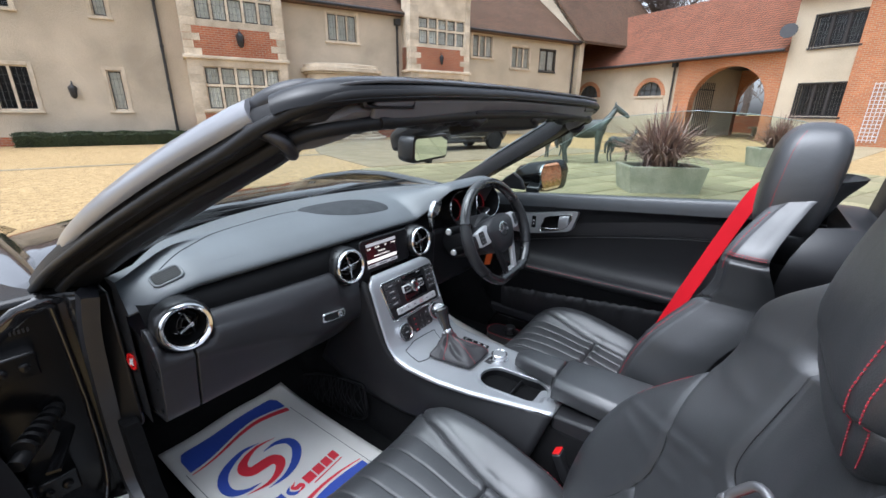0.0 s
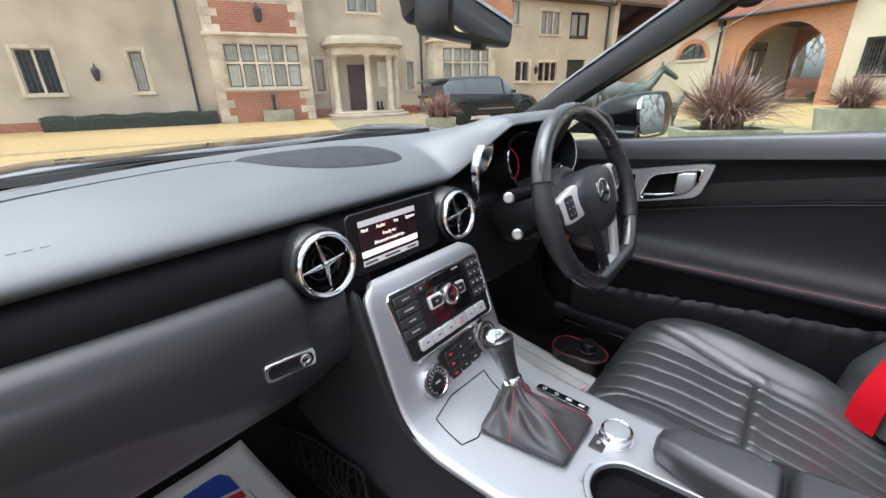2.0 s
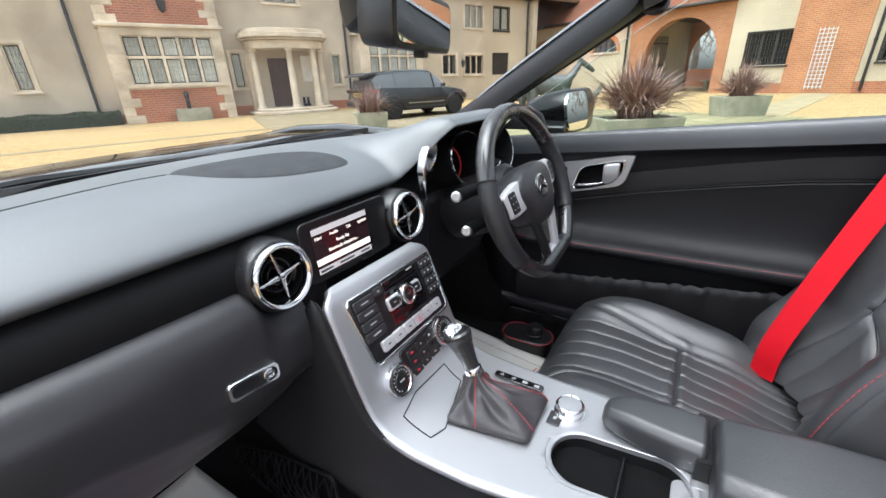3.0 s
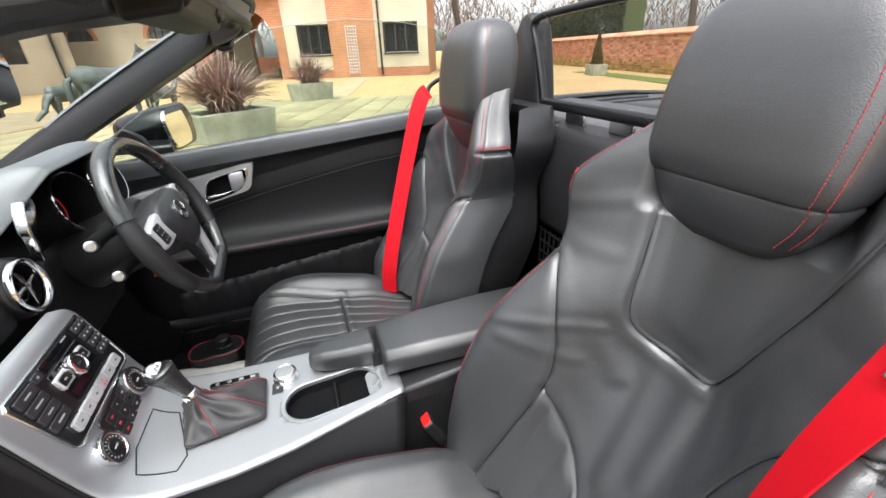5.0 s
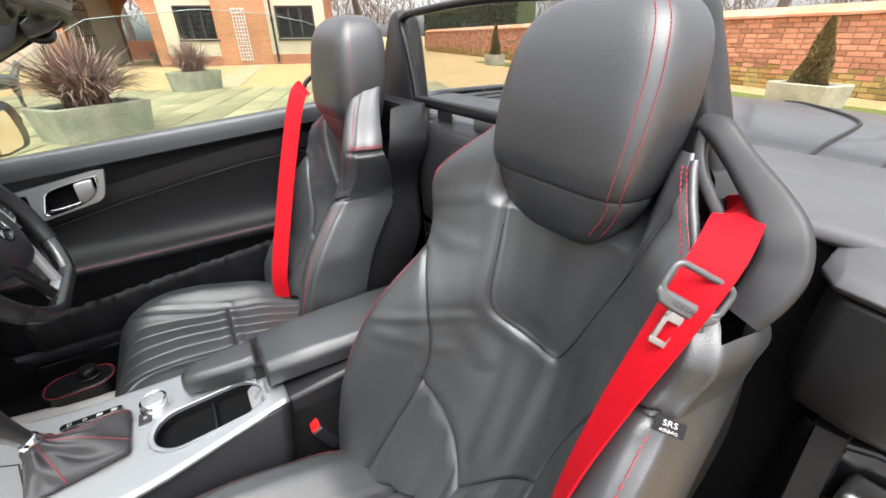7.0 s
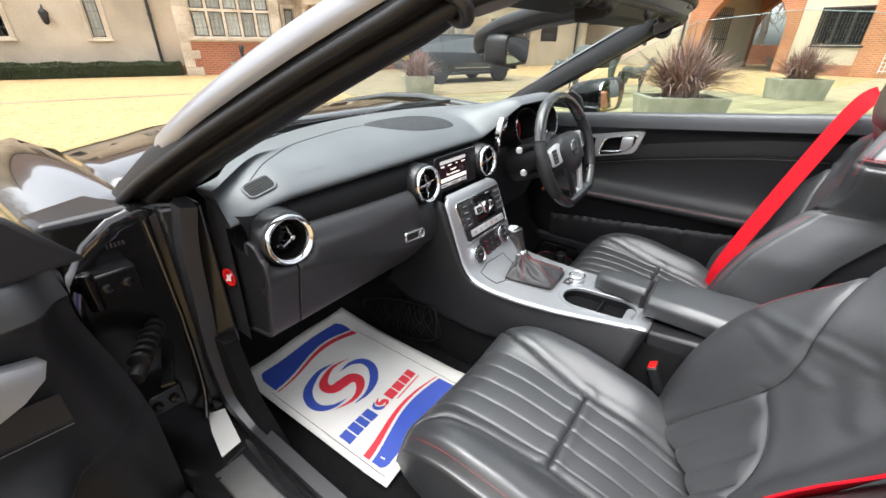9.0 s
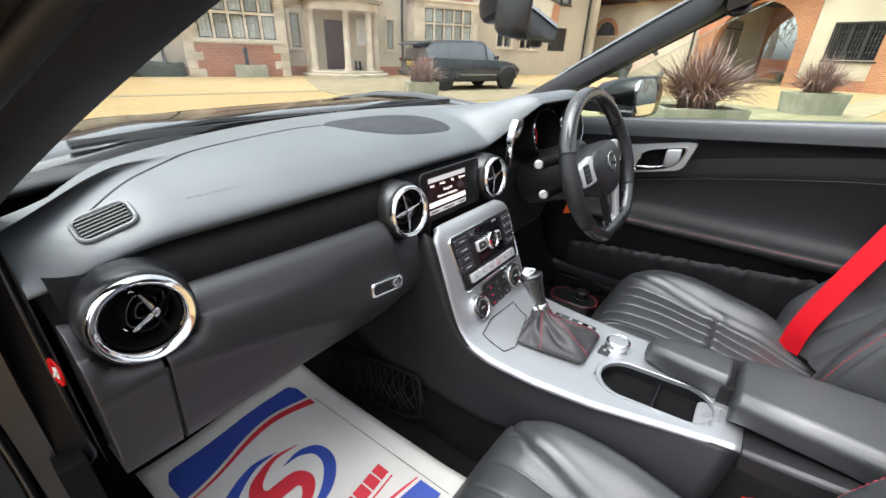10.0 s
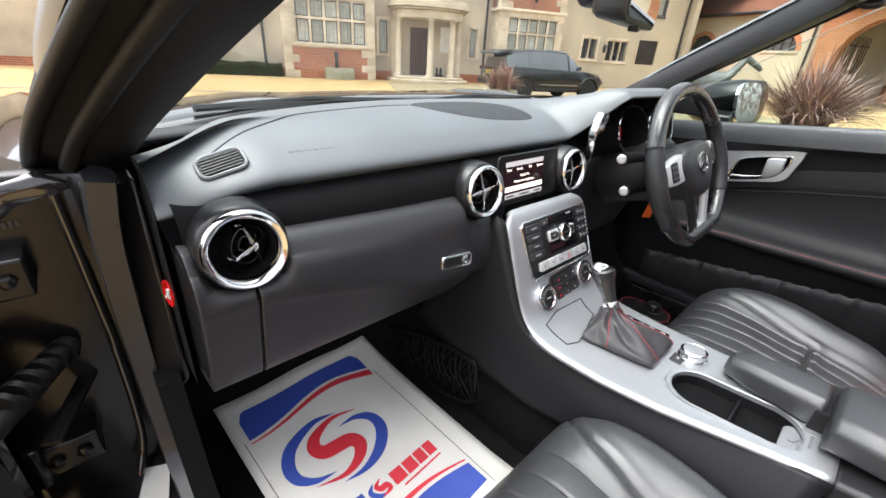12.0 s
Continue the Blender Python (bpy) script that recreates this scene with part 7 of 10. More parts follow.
    part("side_bolster", grid_mesh(V, bol & (Sc < 0)), LEATHER, st, smooth=180)
    part("ribbed_back_panel", grid_mesh(V, ribs), LEATHER_RIB, st, smooth=180)
    part("upper_back_panel", grid_mesh(V, up), LEATHER, st, smooth=180)
    part("backrest", grid_mesh(V, mid), LEATHER, st, "black leather backrest", smooth=180)
    # rolled leather edge on the outer shoulder
    bm = bmesh.new()
    col = int(np.argmin(np.abs(w - 0.925)))
    rows_ = [j for j in range(len(z)) if 0.93 < z[j] < 1.058][::4]
    tube(bm, [Vector(V[col, j]) + Vector((0, -0.003, 0)) for j in rows_], 0.0055, 10)
    part("edge_piping", bm, LEATHER, st, "rolled leather shoulder edge", smooth=80)
    bm = bmesh.new()
    rings = []
    for zz in np.linspace(0.40, 1.03, 24):
        hi_, ho, y0, b0 = float(ip(zz, HWI)) - 0.012, float(ip(zz, HWO)) - 0.012, float(ip(zz, YC)), float(ip(zz, BF))
        rings.append([(cx + out * s, oy + y, zz) for s, y in ((-hi_, y0 + b0 - 0.1), (-hi_, y0 - 0.1), (-hi_ * 0.85, y0 - 0.13), (ho * 0.85, y0 - 0.13), (ho, y0 - 0.1), (ho, y0 + b0 - 0.1), (ho * 0.75, y0 - 0.075), (-hi_ * 0.75, y0 - 0.075))])
    loft(bm, rings)
    part("back_shell", bm, PLASTIC, st, smooth=60)

    # cushion
    HWc = [(0.14, 0.215), (0.3, 0.228), (0.5, 0.234), (0.6, 0.23), (0.66, 0.218), (0.7, 0.195)]
    ZC = [(0.14, 0.4), (0.22, 0.422), (0.3, 0.45), (0.4, 0.468), (0.52, 0.487), (0.6, 0.488), (0.65, 0.468), (0.685, 0.42), (0.70, 0.34)]
    BZ = [(0.14, 0.01), (0.22, 0.018), (0.3, 0.035), (0.45, 0.043), (0.56, 0.033), (0.62, 0.017), (0.66, 0.008), (0.7, 0.0)]
    yy = np.concatenate([np.linspace(0.14, 0.62, 200), np.linspace(0.623, 0.70, 50)])
    HWc, ZC, BZ = (soften(tb, 0.014, 0.05, 0.78) for tb in (HWc, ZC, BZ))
    w = np.concatenate([np.linspace(-1.3, -1.0, 12, endpoint=False), np.linspace(-1, 1, 221), np.linspace(1, 1.3, 13)[1:]])
    Wg, Yg = np.meshgrid(w, yy, indexing="ij")
    U = np.clip(Wg, -1, 1)
    over = np.clip(np.abs(Wg) - 1, 0, None) / 0.3
    A = np.abs(U)
    S = ip(Yg, HWc) * np.sign(U) * A * (1 - 0.03 * over)
    top = ip(Yg, ZC)
    Z = top + ip(Yg, BZ) * smooth01(0.4, 0.78, A) - 0.035 * smooth01(0.84, 1, A) ** 1.6
    Z = Z - over * (Z - 0.33)
    # the front rolls down
    seam_s = [(0.1, 0.14), (0.105, 0.4), (0.125, 0.52), (0.145, 0.6), (0.17, 0.64), (0.21, 0.668)]
    cross = [(-0.105, 0.4), (0.105, 0.4)]
    fall = 1 - smooth01(0.66, 0.69, Yg)
    for ln in (seam_s, [(-a, b) for a, b in seam_s], cross):
        d = lines_near(S, Yg, ln)
        Z -= 0.006 * np.exp(-(d / 0.0024) ** 2) * fall
        Z += 0.0025 * np.exp(-((d - 0.014) / 0.009) ** 2) * fall
    lim = np.interp(Yg, [b for _, b in seam_s], [a for a, _ in seam_s])
    rib = smooth01(0.0, 0.012, lim - np.abs(S)) * smooth01(0.002, 0.009, np.abs(Yg - 0.4)) * (1 - smooth01(0.64, 0.67, Yg))
    fan = 0.042 * np.interp(Yg, [0.14, 0.4, 0.65], [0.9, 1.0, 1.25])
    gd = np.abs((S / fan + 0.5) % 1.0 - 0.5) * fan
    Z += rib * (0.002 * np.abs(np.sin(np.pi * S / fan)) ** 0.5 - 0.0036 * np.exp(-(gd / 0.0019) ** 2))
    Z += 0.0025 * np.sin(23 * S + 4 * Yg) * np.sin(17 * Yg) * (1 - over)
    V = at(S, Yg, Z)
    Sc, Yc = (S[:-1, :-1] + S[1:, 1:]) / 2, (Yg[:-1, :-1] + Yg[1:, 1:]) / 2
    limc = np.interp(Yc, [b for _, b in seam_s], [a for a, _ in seam_s])
    inn = np.abs(Sc) < limc
    part("cushion_bolster", grid_mesh(V, ~inn & (Sc > 0)), LEATHER, st, smooth=180)
    part("cushion_bolster", grid_mesh(V, ~inn & (Sc < 0)), LEATHER, st, smooth=180)
    part("front_cushion", grid_mesh(V, inn & (Yc > 0.4)), LEATHER_RIB, st, smooth=180)
    part("rear_cushion", grid_mesh(V, inn & (Yc <= 0.4)), LEATHER_RIB, st, smooth=180)

    # headrest: a deep pad over a tapering neck
    def sup(hw_, d_, cx_, cy_, z_, e=0.36, n=48):
        r = []
        for k in range(n):
            a = 2 * math.pi * k / n
            r.append(Vector((cx + out * (cx_ - 0.032 + hw_ * 0.905 * math.copysign(abs(math.cos(a)) ** e, math.cos(a))), oy + cy_ + d_ * math.copysign(abs(math.sin(a)) ** e, math.sin(a)) * (0.85 + 0.15 * (1 - abs(math.cos(a)) ** 3)), z_)))
        return r
    bm = bmesh.new()
    prof = [(1.0, 0.124, 0.043, -0.07), (1.003, 0.132, 0.051, -0.0685), (1.03, 0.139, 0.058, -0.072), (1.08, 0.142, 0.062, -0.084), (1.13, 0.139, 0.062, -0.097), (1.17, 0.13, 0.059, -0.107), (1.196, 0.115, 0.05, -0.114), (1.212, 0.093, 0.038, -0.12), (1.22, 0.06, 0.022, -0.123), (1.222, 0.02, 0.008, -0.125)]
    fine = spline([(a, b, c) for a, b, c, _ in prof], 40)
    fy = np.interp([p.x for p in fine], [p[0] for p in prof], [p[3] for p in prof])
    loft(bm, [sup(p.y, p.z, 0, float(y), p.x) for p, y in zip(fine, fy)])
    hd = part("headrest", bm, LEATHER, st, "black leather headrest with a double red seam", smooth=80)
    bm = bmesh.new()
    loft(bm, [sup(h, d, 0, y, zz, 0.5) for zz, h, d, y in ((0.918, 0.05, 0.012, -0.066), (0.922, 0.075, 0.024, -0.068), (0.94, 0.098, 0.036, -0.069), (0.97, 0.12, 0.046, -0.07), (0.995, 0.131, 0.0505, -0.0695), (1.0, 0.129, 0.0495, -0.07), (1.006, 0.124, 0.046, -0.07))])
    part("headrest_neck", bm, LEATHER, st, smooth=60)
    # double seam on the outer side of the headrest
    for side_, gap_ in ((1, 0.0), (1, 0.0125), (-1, 0.0)):
        line = []
        for zz in np.linspace(0.945, 1.208, 60):
            if zz > 1.002:
                d_ = float(np.interp(zz, [p.x for p in fine], [p.z for p in fine]))
                h_ = float(np.interp(zz, [p.x for p in fine], [p.y for p in fine]))
                y_ = float(np.interp(zz, [p[0] for p in prof], [p[3] for p in prof]))
            else:
                d_, h_, y_ = (float(np.interp(zz, [0.94, 0.97, 0.995], tb)) for tb in ([0.036, 0.046, 0.0505], [0.098, 0.12, 0.131], [-0.069, -0.07, -0.0695]))
            off = (0.945 if side_ > 0 else 0.985) * h_ - gap_
            q = min(0.999, off / h_)
            e = 0.36 if zz > 1.002 else 0.5
            a = math.acos(q ** (1 / e))
            line.append(Vector((cx + out * (side_ * off * 0.905 - 0.032), oy + y_ + d_ * math.sin(a) ** e * (0.85 + 0.15 * (1 - q ** (3 / e))) + 0.001, zz)))
        stitches(line, 0.0045, 0.003, 0.0007, parent=hd)
    # red thread along the bolster and shoulder edges
    for sg in (-1, 1):
        tops = [(0.955, zz) for zz in np.linspace(0.5, 0.84, 40)], [(0.965 if sg < 0 else 0.905, zz) for zz in np.linspace(0.935, 1.05, 24)], [(0.86, zz) for zz in np.linspace(0.935, 1.05, 24)] if sg > 0 else []
        for lst in tops:
            line = []
            for q, zz in lst:
                s = sg * q * float(half(sg, zz))
                line.append((cx + out * s, oy + float(front(np.array(q), zz, sg)) + 0.0012, zz))
            if line:
                stitches(line, r=0.0008, parent=st)
        line = []
        for y_ in np.linspace(0.2, 0.64, 30):
            s = 0.93 * float(ip(y_, HWc))
            zz = float(ip(y_, ZC) + ip(y_, BZ) - 0.035 * float(smooth01(0.84, 1, np.array(0.93))) ** 1.6) + 0.001
            line.append((cx + out * sg * s, oy + y_, zz))
        stitches(line, parent=st)
    # double row below the inner shoulder wing
    for zz in (0.966, 0.972):
        j = int(np.argmin(np.abs(z - zz)))
        stitches([Vector(Vb[i, j]) + Vector((-out * 0.0012, 0, 0.0006)) for i in range(1, 22)][::-1], r=0.0009, parent=st)
    # shoulder guide for the belt: a wide flat arm outside, a slim leg beside the leather
    face = Vector((out * 0.12, 0.8, 0.58))
    path = [(cx + out * a, oy + b, c) for a, b, c in ((0.098, -0.137, 1.084), (0.122, -0.13, 1.079), (0.146, -0.12, 1.063), (0.175, -0.105, 1.045), (0.204, -0.09, 1.0265), (0.226, -0.076, 1.007), (0.236, -0.065, 0.983), (0.236, -0.05, 0.957), (0.229, -0.038, 0.932))]
    bm = bmesh.new()
    sweep(bm, spline(path, 48), lambda q: rounded(float(np.interp(q, [0, 0.1, 0.3, 0.6, 0.8, 1], [0.022, 0.03, 0.03, 0.042, 0.046, 0.04])), 0.02, 0.0085, 4), up=face)
    part("belt_guide", bm, GUIDE, st, "black plastic belt guide loop", smooth=70)
    path = [(cx + out * a, oy + b, c) for a, b, c in ((0.1, -0.138, 1.083), (0.1035, -0.135, 1.0794), (0.1088, -0.125, 1.0551), (0.1218, -0.115, 1.0336), (0.145, -0.105, 1.0106), (0.1735, -0.095, 0.9839), (0.1977, -0.085, 0.9612), (0.215, -0.07, 0.94))]
    bm = bmesh.new()
    sweep(bm, spline(path, 36), rounded(0.014, 0.02, 0.004, 3), up=face)
    part("guide_leg", bm, GUIDE, st, smooth=60)
    bm = bmesh.new()
    loft(bm, [[(cx + out * a, oy + b, c) for a, b, c in ((0.09, -0.17, z0), (0.11, -0.14, z0), (0.19, -0.1, z0 - 0.05), (0.2, -0.15, z0 - 0.05))] for z0 in (0.86, 0.93, 0.985)])
    part("guide_base", bm, PLASTIC, st, smooth=40, bevel=0.006)
    # airbag label at the outer edge
    lm = frame_to((cx + out * 0.2385, oy + 0.062, 0.852), (out * 0.45, 0.85, 0.3))
    bm = bmesh.new()
    plate(bm, 0.026, 0.016, 0.001, 0.0012, lm)
    lab = part("fabric_label", bm, GREYKEY, st, smooth=0)
    text("SRS", 0.0085, lm @ Matrix.Translation((0, 0.003, 0.0013)), WHITE, st)
    text("AIRBAG", 0.0045, lm @ Matrix.Translation((0, -0.0045, 0.0013)), WHITE, st)
    if upright:
        for o in st.children_recursive:
            for vt in o.data.vertices:
                if vt.co.z > 0.5 and vt.co.y - oy < 0.4:
                    side_ = float(smooth01(0.1, 0.2, out * (vt.co.x - cx))) * float(smooth01(0.5, 0.62, vt.co.z))
                    vt.co.y += upright * (vt.co.z - 0.5) - 0.05 * side_
                    vt.co.x += out * 0.015 * side_
    return st


seat(-0.335, 0.0, -1, "black leather passenger seat with red stitching")
seat(0.394, 0.0, 1, "black leather driver seat with red stitching", 0.145)


# --- belts ---
def ribbon(path, half, normal_hint, n=40, thick=0.0012):
    P = spline(path, n)
    bm = bmesh.new()
    rings = []
    for i, p in enumerate(P):
        t = (P[min(i + 1, n)] - P[max(i - 1, 0)]).normalized()
        h = Vector(normal_hint(i / n)) if callable(normal_hint) else Vector(normal_hint)
        side = t.cross(h).normalized()
        nr = side.cross(t)
        rings.append([p - side * half - nr * thick, p + side * half - nr * thick, p + side * half + nr * thick, p - side * half + nr * thick])
    loft(bm, rings)
    return bm


belt = part("seat_belt", ribbon([(-0.485, -0.16, 0.97), (-0.505, -0.115, 1.002), (-0.526, -0.06, 1.014), (-0.54, -0.005, 0.992), (-0.537, 0.04, 0.93), (-0.527, 0.085, 0.84), (-0.525, 0.135, 0.75), (-0.535, 0.2, 0.62), (-0.565, 0.235, 0.5), (-0.6, 0.23, 0.38)], 0.0225, lambda s: (-0.25 + 1.1 * min(1.0, max(0.0, s - 0.25) * 2.2), 0.9 - 0.4 * min(1.0, s * 1.4), 0.35)), BELT, car, "bright red seat belt", smooth=60)
tm = frame_to((-0.5395, 0.021, 0.967), (-0.706, 0.621, 0.34), (-0.066, -0.536, 0.841)) @ Matrix.Scale(0.84, 4)
bm = bmesh.new()
sweep(bm, [tm @ Vector((a, b + 0.006, 0.006)) for a, b in rounded(0.066, 0.036, 0.009, 4)], rounded(0.0065, 0.007, 0.0025, 2), up=tm.to_3x3() @ Vector((0, 0, 1)), closed=True)
tong = part("tongue_loop", bm, TONGUE, belt, "dark metal belt loop", smooth=60)
bm = bmesh.new()
prism(bm, [(-0.036, -0.006), (-0.036, -0.016), (-0.028, -0.025), (-0.012, -0.027), (0.012, -0.027), (0.028, -0.025), (0.036, -0.016), (0.036, -0.006), (0.03, -0.0095), (-0.03, -0.0095)], 2, 0.001, 0.0105, tm)
part("tongue_body", bm, TONGUE, belt, "dark grey belt tongue body", bevel=0.003, seg=3)
bm = bmesh.new()
for a, b, c, d in ((-0.0125, -0.006, -0.062, -0.022), (0.006, 0.0125, -0.062, -0.022), (-0.0125, 0.0125, -0.068, -0.06), (-0.0125, 0.0125, -0.038, -0.022)):
    box(bm, a, b, c, d, 0.003, 0.0065, tm)
part("tongue_plate", bm, STEEL, belt, "steel tongue plate", bevel=0.001)
text("VDE SAFE", 0.0075, tm @ Matrix.Translation((0, -0.018, 0.0107)), GREYKEY, belt)
part("seat_belt", ribbon([(0.65, 0.03, 1.046), (0.647, 0.045, 1.038), (0.643, 0.058, 1.02), (0.634, 0.08, 0.97), (0.605, 0.13, 0.83), (0.572, 0.175, 0.7), (0.54, 0.215, 0.58), (0.522, 0.235, 0.505), (0.515, 0.24, 0.44)], 0.0235, (-0.85, 0.5, 0.15)), BELT, car, "bright red seat belt", smooth=60)
bm = bmesh.new()
tube(bm, spline([(0.655, 0.035, 1.03), (0.656, 0.02, 1.06), (0.64, -0.015, 1.082), (0.61, -0.06, 1.086), (0.575, -0.1, 1.07)], 24), 0.0065, 8)
part("belt_loop", bm, PLASTIC, car, "thin black strap loop holding the belt", smooth=80)
for x, y, z in ((-0.084, 0.305, 0.506), (0.165, 0.35, 0.506)):
    m = frame_to((x, y, z), (0, 0.45, 0.9), (0, 1, 0))
    bm = bmesh.new()
    plate(bm, 0.033, 0.022, 0.004, 0.07, m @ Matrix.Translation((0, 0, -0.07)))
    bk = part("belt_buckle", bm, PLASTIC, car, "black belt buckle with a red button", bevel=0.003)
    bm = bmesh.new()
    plate(bm, 0.029, 0.018, 0.003, 0.003, m)
    part("button", bm, RED, bk, bevel=0.002)
    bm = bmesh.new()
    for k in range(7):
        revolve(bm, [(0.012, 0), (0.0145, 0.004), (0.012, 0.008)], m @ Matrix.Translation((0, 0, -0.13 + 0.008 * k)), 12)
    part("bellows", bm, RUBBER, bk)

# --- windscreen frame ---
half_path = [(-0.72, 1.36, 0.79), (-0.69, 1.1, 0.945), (-0.645, 0.92, 1.045), (-0.59, 0.75, 1.135), (-0.54, 0.625, 1.2), (-0.51, 0.565, 1.232), (-0.465, 0.53, 1.248), (-0.37, 0.522, 1.255), (-0.22, 0.54, 1.26), (0.0, 0.55, 1.263)]
full = half_path + [(-x, y, z) for x, y, z in half_path[-2::-1]]
FR = spline(full, 160)


def blend(pillar, header):
    """Profile that turns from the slanted pillar section into the header section."""
    def at(s):
        x = FR[int(round(s * 160))].x
        k = float(smooth01(0.46, 0.55, np.array(abs(x))))
        return [(a * k + c * (1 - k), b * k + d * (1 - k)) for (a, b), (c, d) in zip(pillar, header)]
    return at


bm = bmesh.new()
sweep(bm, FR, blend([(-0.05, -0.02), (-0.03, 0.008), (0.006, 0.032), (0.03, 0.016), (0.036, -0.008), (0.012, -0.022), (-0.02, -0.044), (-0.05, -0.044)],
                    [(-0.045, 0.008), (-0.02, 0.014), (0.012, 0.012), (0.024, 0.002), (0.02, -0.024), (0.0, -0.034), (-0.025, -0.032), (-0.045, -0.014)]))
wsf = part("windscreen_frame", bm, DOORSKIN, car, "black windscreen frame", smooth=50)
# pillar skins coloured silver for the sky they reflect, black cap along the header
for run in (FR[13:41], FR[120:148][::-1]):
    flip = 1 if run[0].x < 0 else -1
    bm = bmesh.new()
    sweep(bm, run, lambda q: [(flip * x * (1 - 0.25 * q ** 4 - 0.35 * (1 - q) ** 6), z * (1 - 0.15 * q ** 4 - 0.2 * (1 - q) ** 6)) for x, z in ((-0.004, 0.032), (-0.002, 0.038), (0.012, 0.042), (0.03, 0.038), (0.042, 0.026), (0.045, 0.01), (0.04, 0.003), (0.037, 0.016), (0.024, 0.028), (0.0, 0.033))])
    part("outer_skin", bm, SKYSHEENPAINT, wsf, "pillar skin with its sky reflection put into the colour", smooth=50)
bm = bmesh.new()
sweep(bm, FR[44:117], [(-0.05, 0.012), (-0.02, 0.026), (0.012, 0.028), (0.034, 0.022), (0.046, 0.01), (0.048, 0.0), (0.042, -0.001), (0.036, 0.012), (0.012, 0.02), (-0.048, 0.006)])
part("header_cap", bm, JAMB, wsf, "black header cap", smooth=50)
# Grey tube drawn as the reflected light streak along the cap's edge.
bm = bmesh.new()
tube(bm, [p + Vector((0, -0.039, 0.0205)) for p in FR[50:111]], 0.0022, 6)
part("cap_bead", bm, DECKTRIM, wsf, "thin pale line drawn for the reflection on the cap edge", smooth=60)
for off, off2, r in (((0.036, -0.012), (0.04, 0.004), 0.009), ((0.006, -0.03), (0.022, -0.032), 0.010)):
    bm = bmesh.new()
    sweep(bm, FR, blend([(off[0] + a, off[1] + b) for a, b in circle(r, 8)], [(off2[0] + a, off2[1] + b) for a, b in circle(r, 8)]))
    part("seal", bm, RUBBER, wsf, "rubber roof seal", smooth=80)
bm = bmesh.new()
sweep(bm, FR[57:104], lambda q: [(0.03, -0.026 - 0.004 * math.sin(9 * q)), (0.04, -0.006), (0.032, 0.0), (0.02, -0.03)])
part("header_face", bm, PADGREY, wsf, "grey moulded header face", smooth=40, bevel=0.003)
bm = bmesh.new()
sweep(bm, FR[74:87], [(-0.03, -0.07), (0.02, -0.062), (0.034, -0.022), (-0.036, -0.034)])
part("header_trim", bm, DOORSKIN, wsf, smooth=40, bevel=0.006)
for sx in (-1, 1):
    # latch pocket with its hook
    bm = bmesh.new()
    loft(bm, [[(sx * (0.405 + a), 0.487 + 0.12 * abs(a) - d, 1.252 + b) for a, b in rounded(w, h, 0.006)] for w, h, d in ((0.1, 0.026, 0.0), (0.1, 0.026, 0.008), (0.094, 0.021, 0.01), (0.088, 0.016, 0.006), (0.086, 0.015, -0.01))], caps=False)
    pk = part("latch_pocket", bm, PLASTIC, wsf, "black latch pocket in the header", smooth=40)
    bm = bmesh.new()
    box(bm, sx * 0.405 - 0.045, sx * 0.405 + 0.045, 0.5, 0.503, 1.243, 1.26)
    part("pocket_floor", bm, MATTE, wsf, smooth=0)
    bm = bmesh.new()
    tube(bm, [(sx * 0.378, 0.497, 1.251), (sx * 0.39, 0.482, 1.254), (sx * 0.42, 0.482, 1.254), (sx * 0.432, 0.497, 1.251)], 0.004, 8)
    part("latch_hook", bm, STEEL, wsf)
    # thick rubber that rolls over the corner and curls under its end
    k0 = [Vector((sx * abs(p.x), p.y, p.z)) for p in FR[33:58]]
    bm = bmesh.new()
    sweep(bm, [p + Vector((-sx * 0.004, -0.018, 0.006)) for p in k0], lambda q: circle(0.013 + 0.011 * math.sin(math.pi * min(1, q * 1.15)) ** 1.5, 14))
    part("corner_seal", bm, SEALRUBBER, wsf, "bulky rubber corner seal", smooth=80)
    bm = bmesh.new()
    sweep(bm, [p + Vector((sx * 0.006, 0.004, 0.02)) for p in k0[1:20]], lambda q: circle(0.008 + 0.009 * math.sin(math.pi * q), 12))
    part("corner_bead", bm, SEALRUBBER, wsf, "thick rubber bead over the corner", smooth=80)
    bm = bmesh.new()
    sweep(bm, spline([(sx * x, y, z) for x, y, z in ((0.552, 0.602, 1.212), (0.548, 0.575, 1.212), (0.535, 0.55, 1.2), (0.52, 0.552, 1.184), (0.512, 0.57, 1.182), (0.517, 0.585, 1.194), (0.528, 0.58, 1.202))], 30), lambda q: circle(0.0105 - 0.004 * q, 10))
    part("seal_curl", bm, SEALRUBBER, wsf, "curled rubber seal end", smooth=80)
    # grey gusset inside the corner
    tri = [(0.37, 0.5, 1.243), (0.46, 0.497, 1.242), (0.505, 0.53, 1.222), (0.53, 0.578, 1.193), (0.515, 0.6, 1.183), (0.48, 0.575, 1.188), (0.452, 0.548, 1.2), (0.43, 0.525, 1.214), (0.4, 0.51, 1.228)]
    mid_t = Vector((0.465, 0.535, 1.216))
    bm = bmesh.new()
    loft(bm, [[(sx * (mid_t.x + (x - mid_t.x) * k), mid_t.y + (y - mid_t.y) * k + dy, mid_t.z + (z - mid_t.z) * k + dz) for x, y, z in tri] for k, dy, dz in ((1.0, 0.02, 0.012), (1.0, 0.0, 0.0), (0.9, -0.008, -0.004), (0.5, -0.012, -0.007), (0.05, -0.013, -0.008))])
    part("corner_gusset", bm, PADGREY, wsf, "grey moulded corner trim", smooth=60)
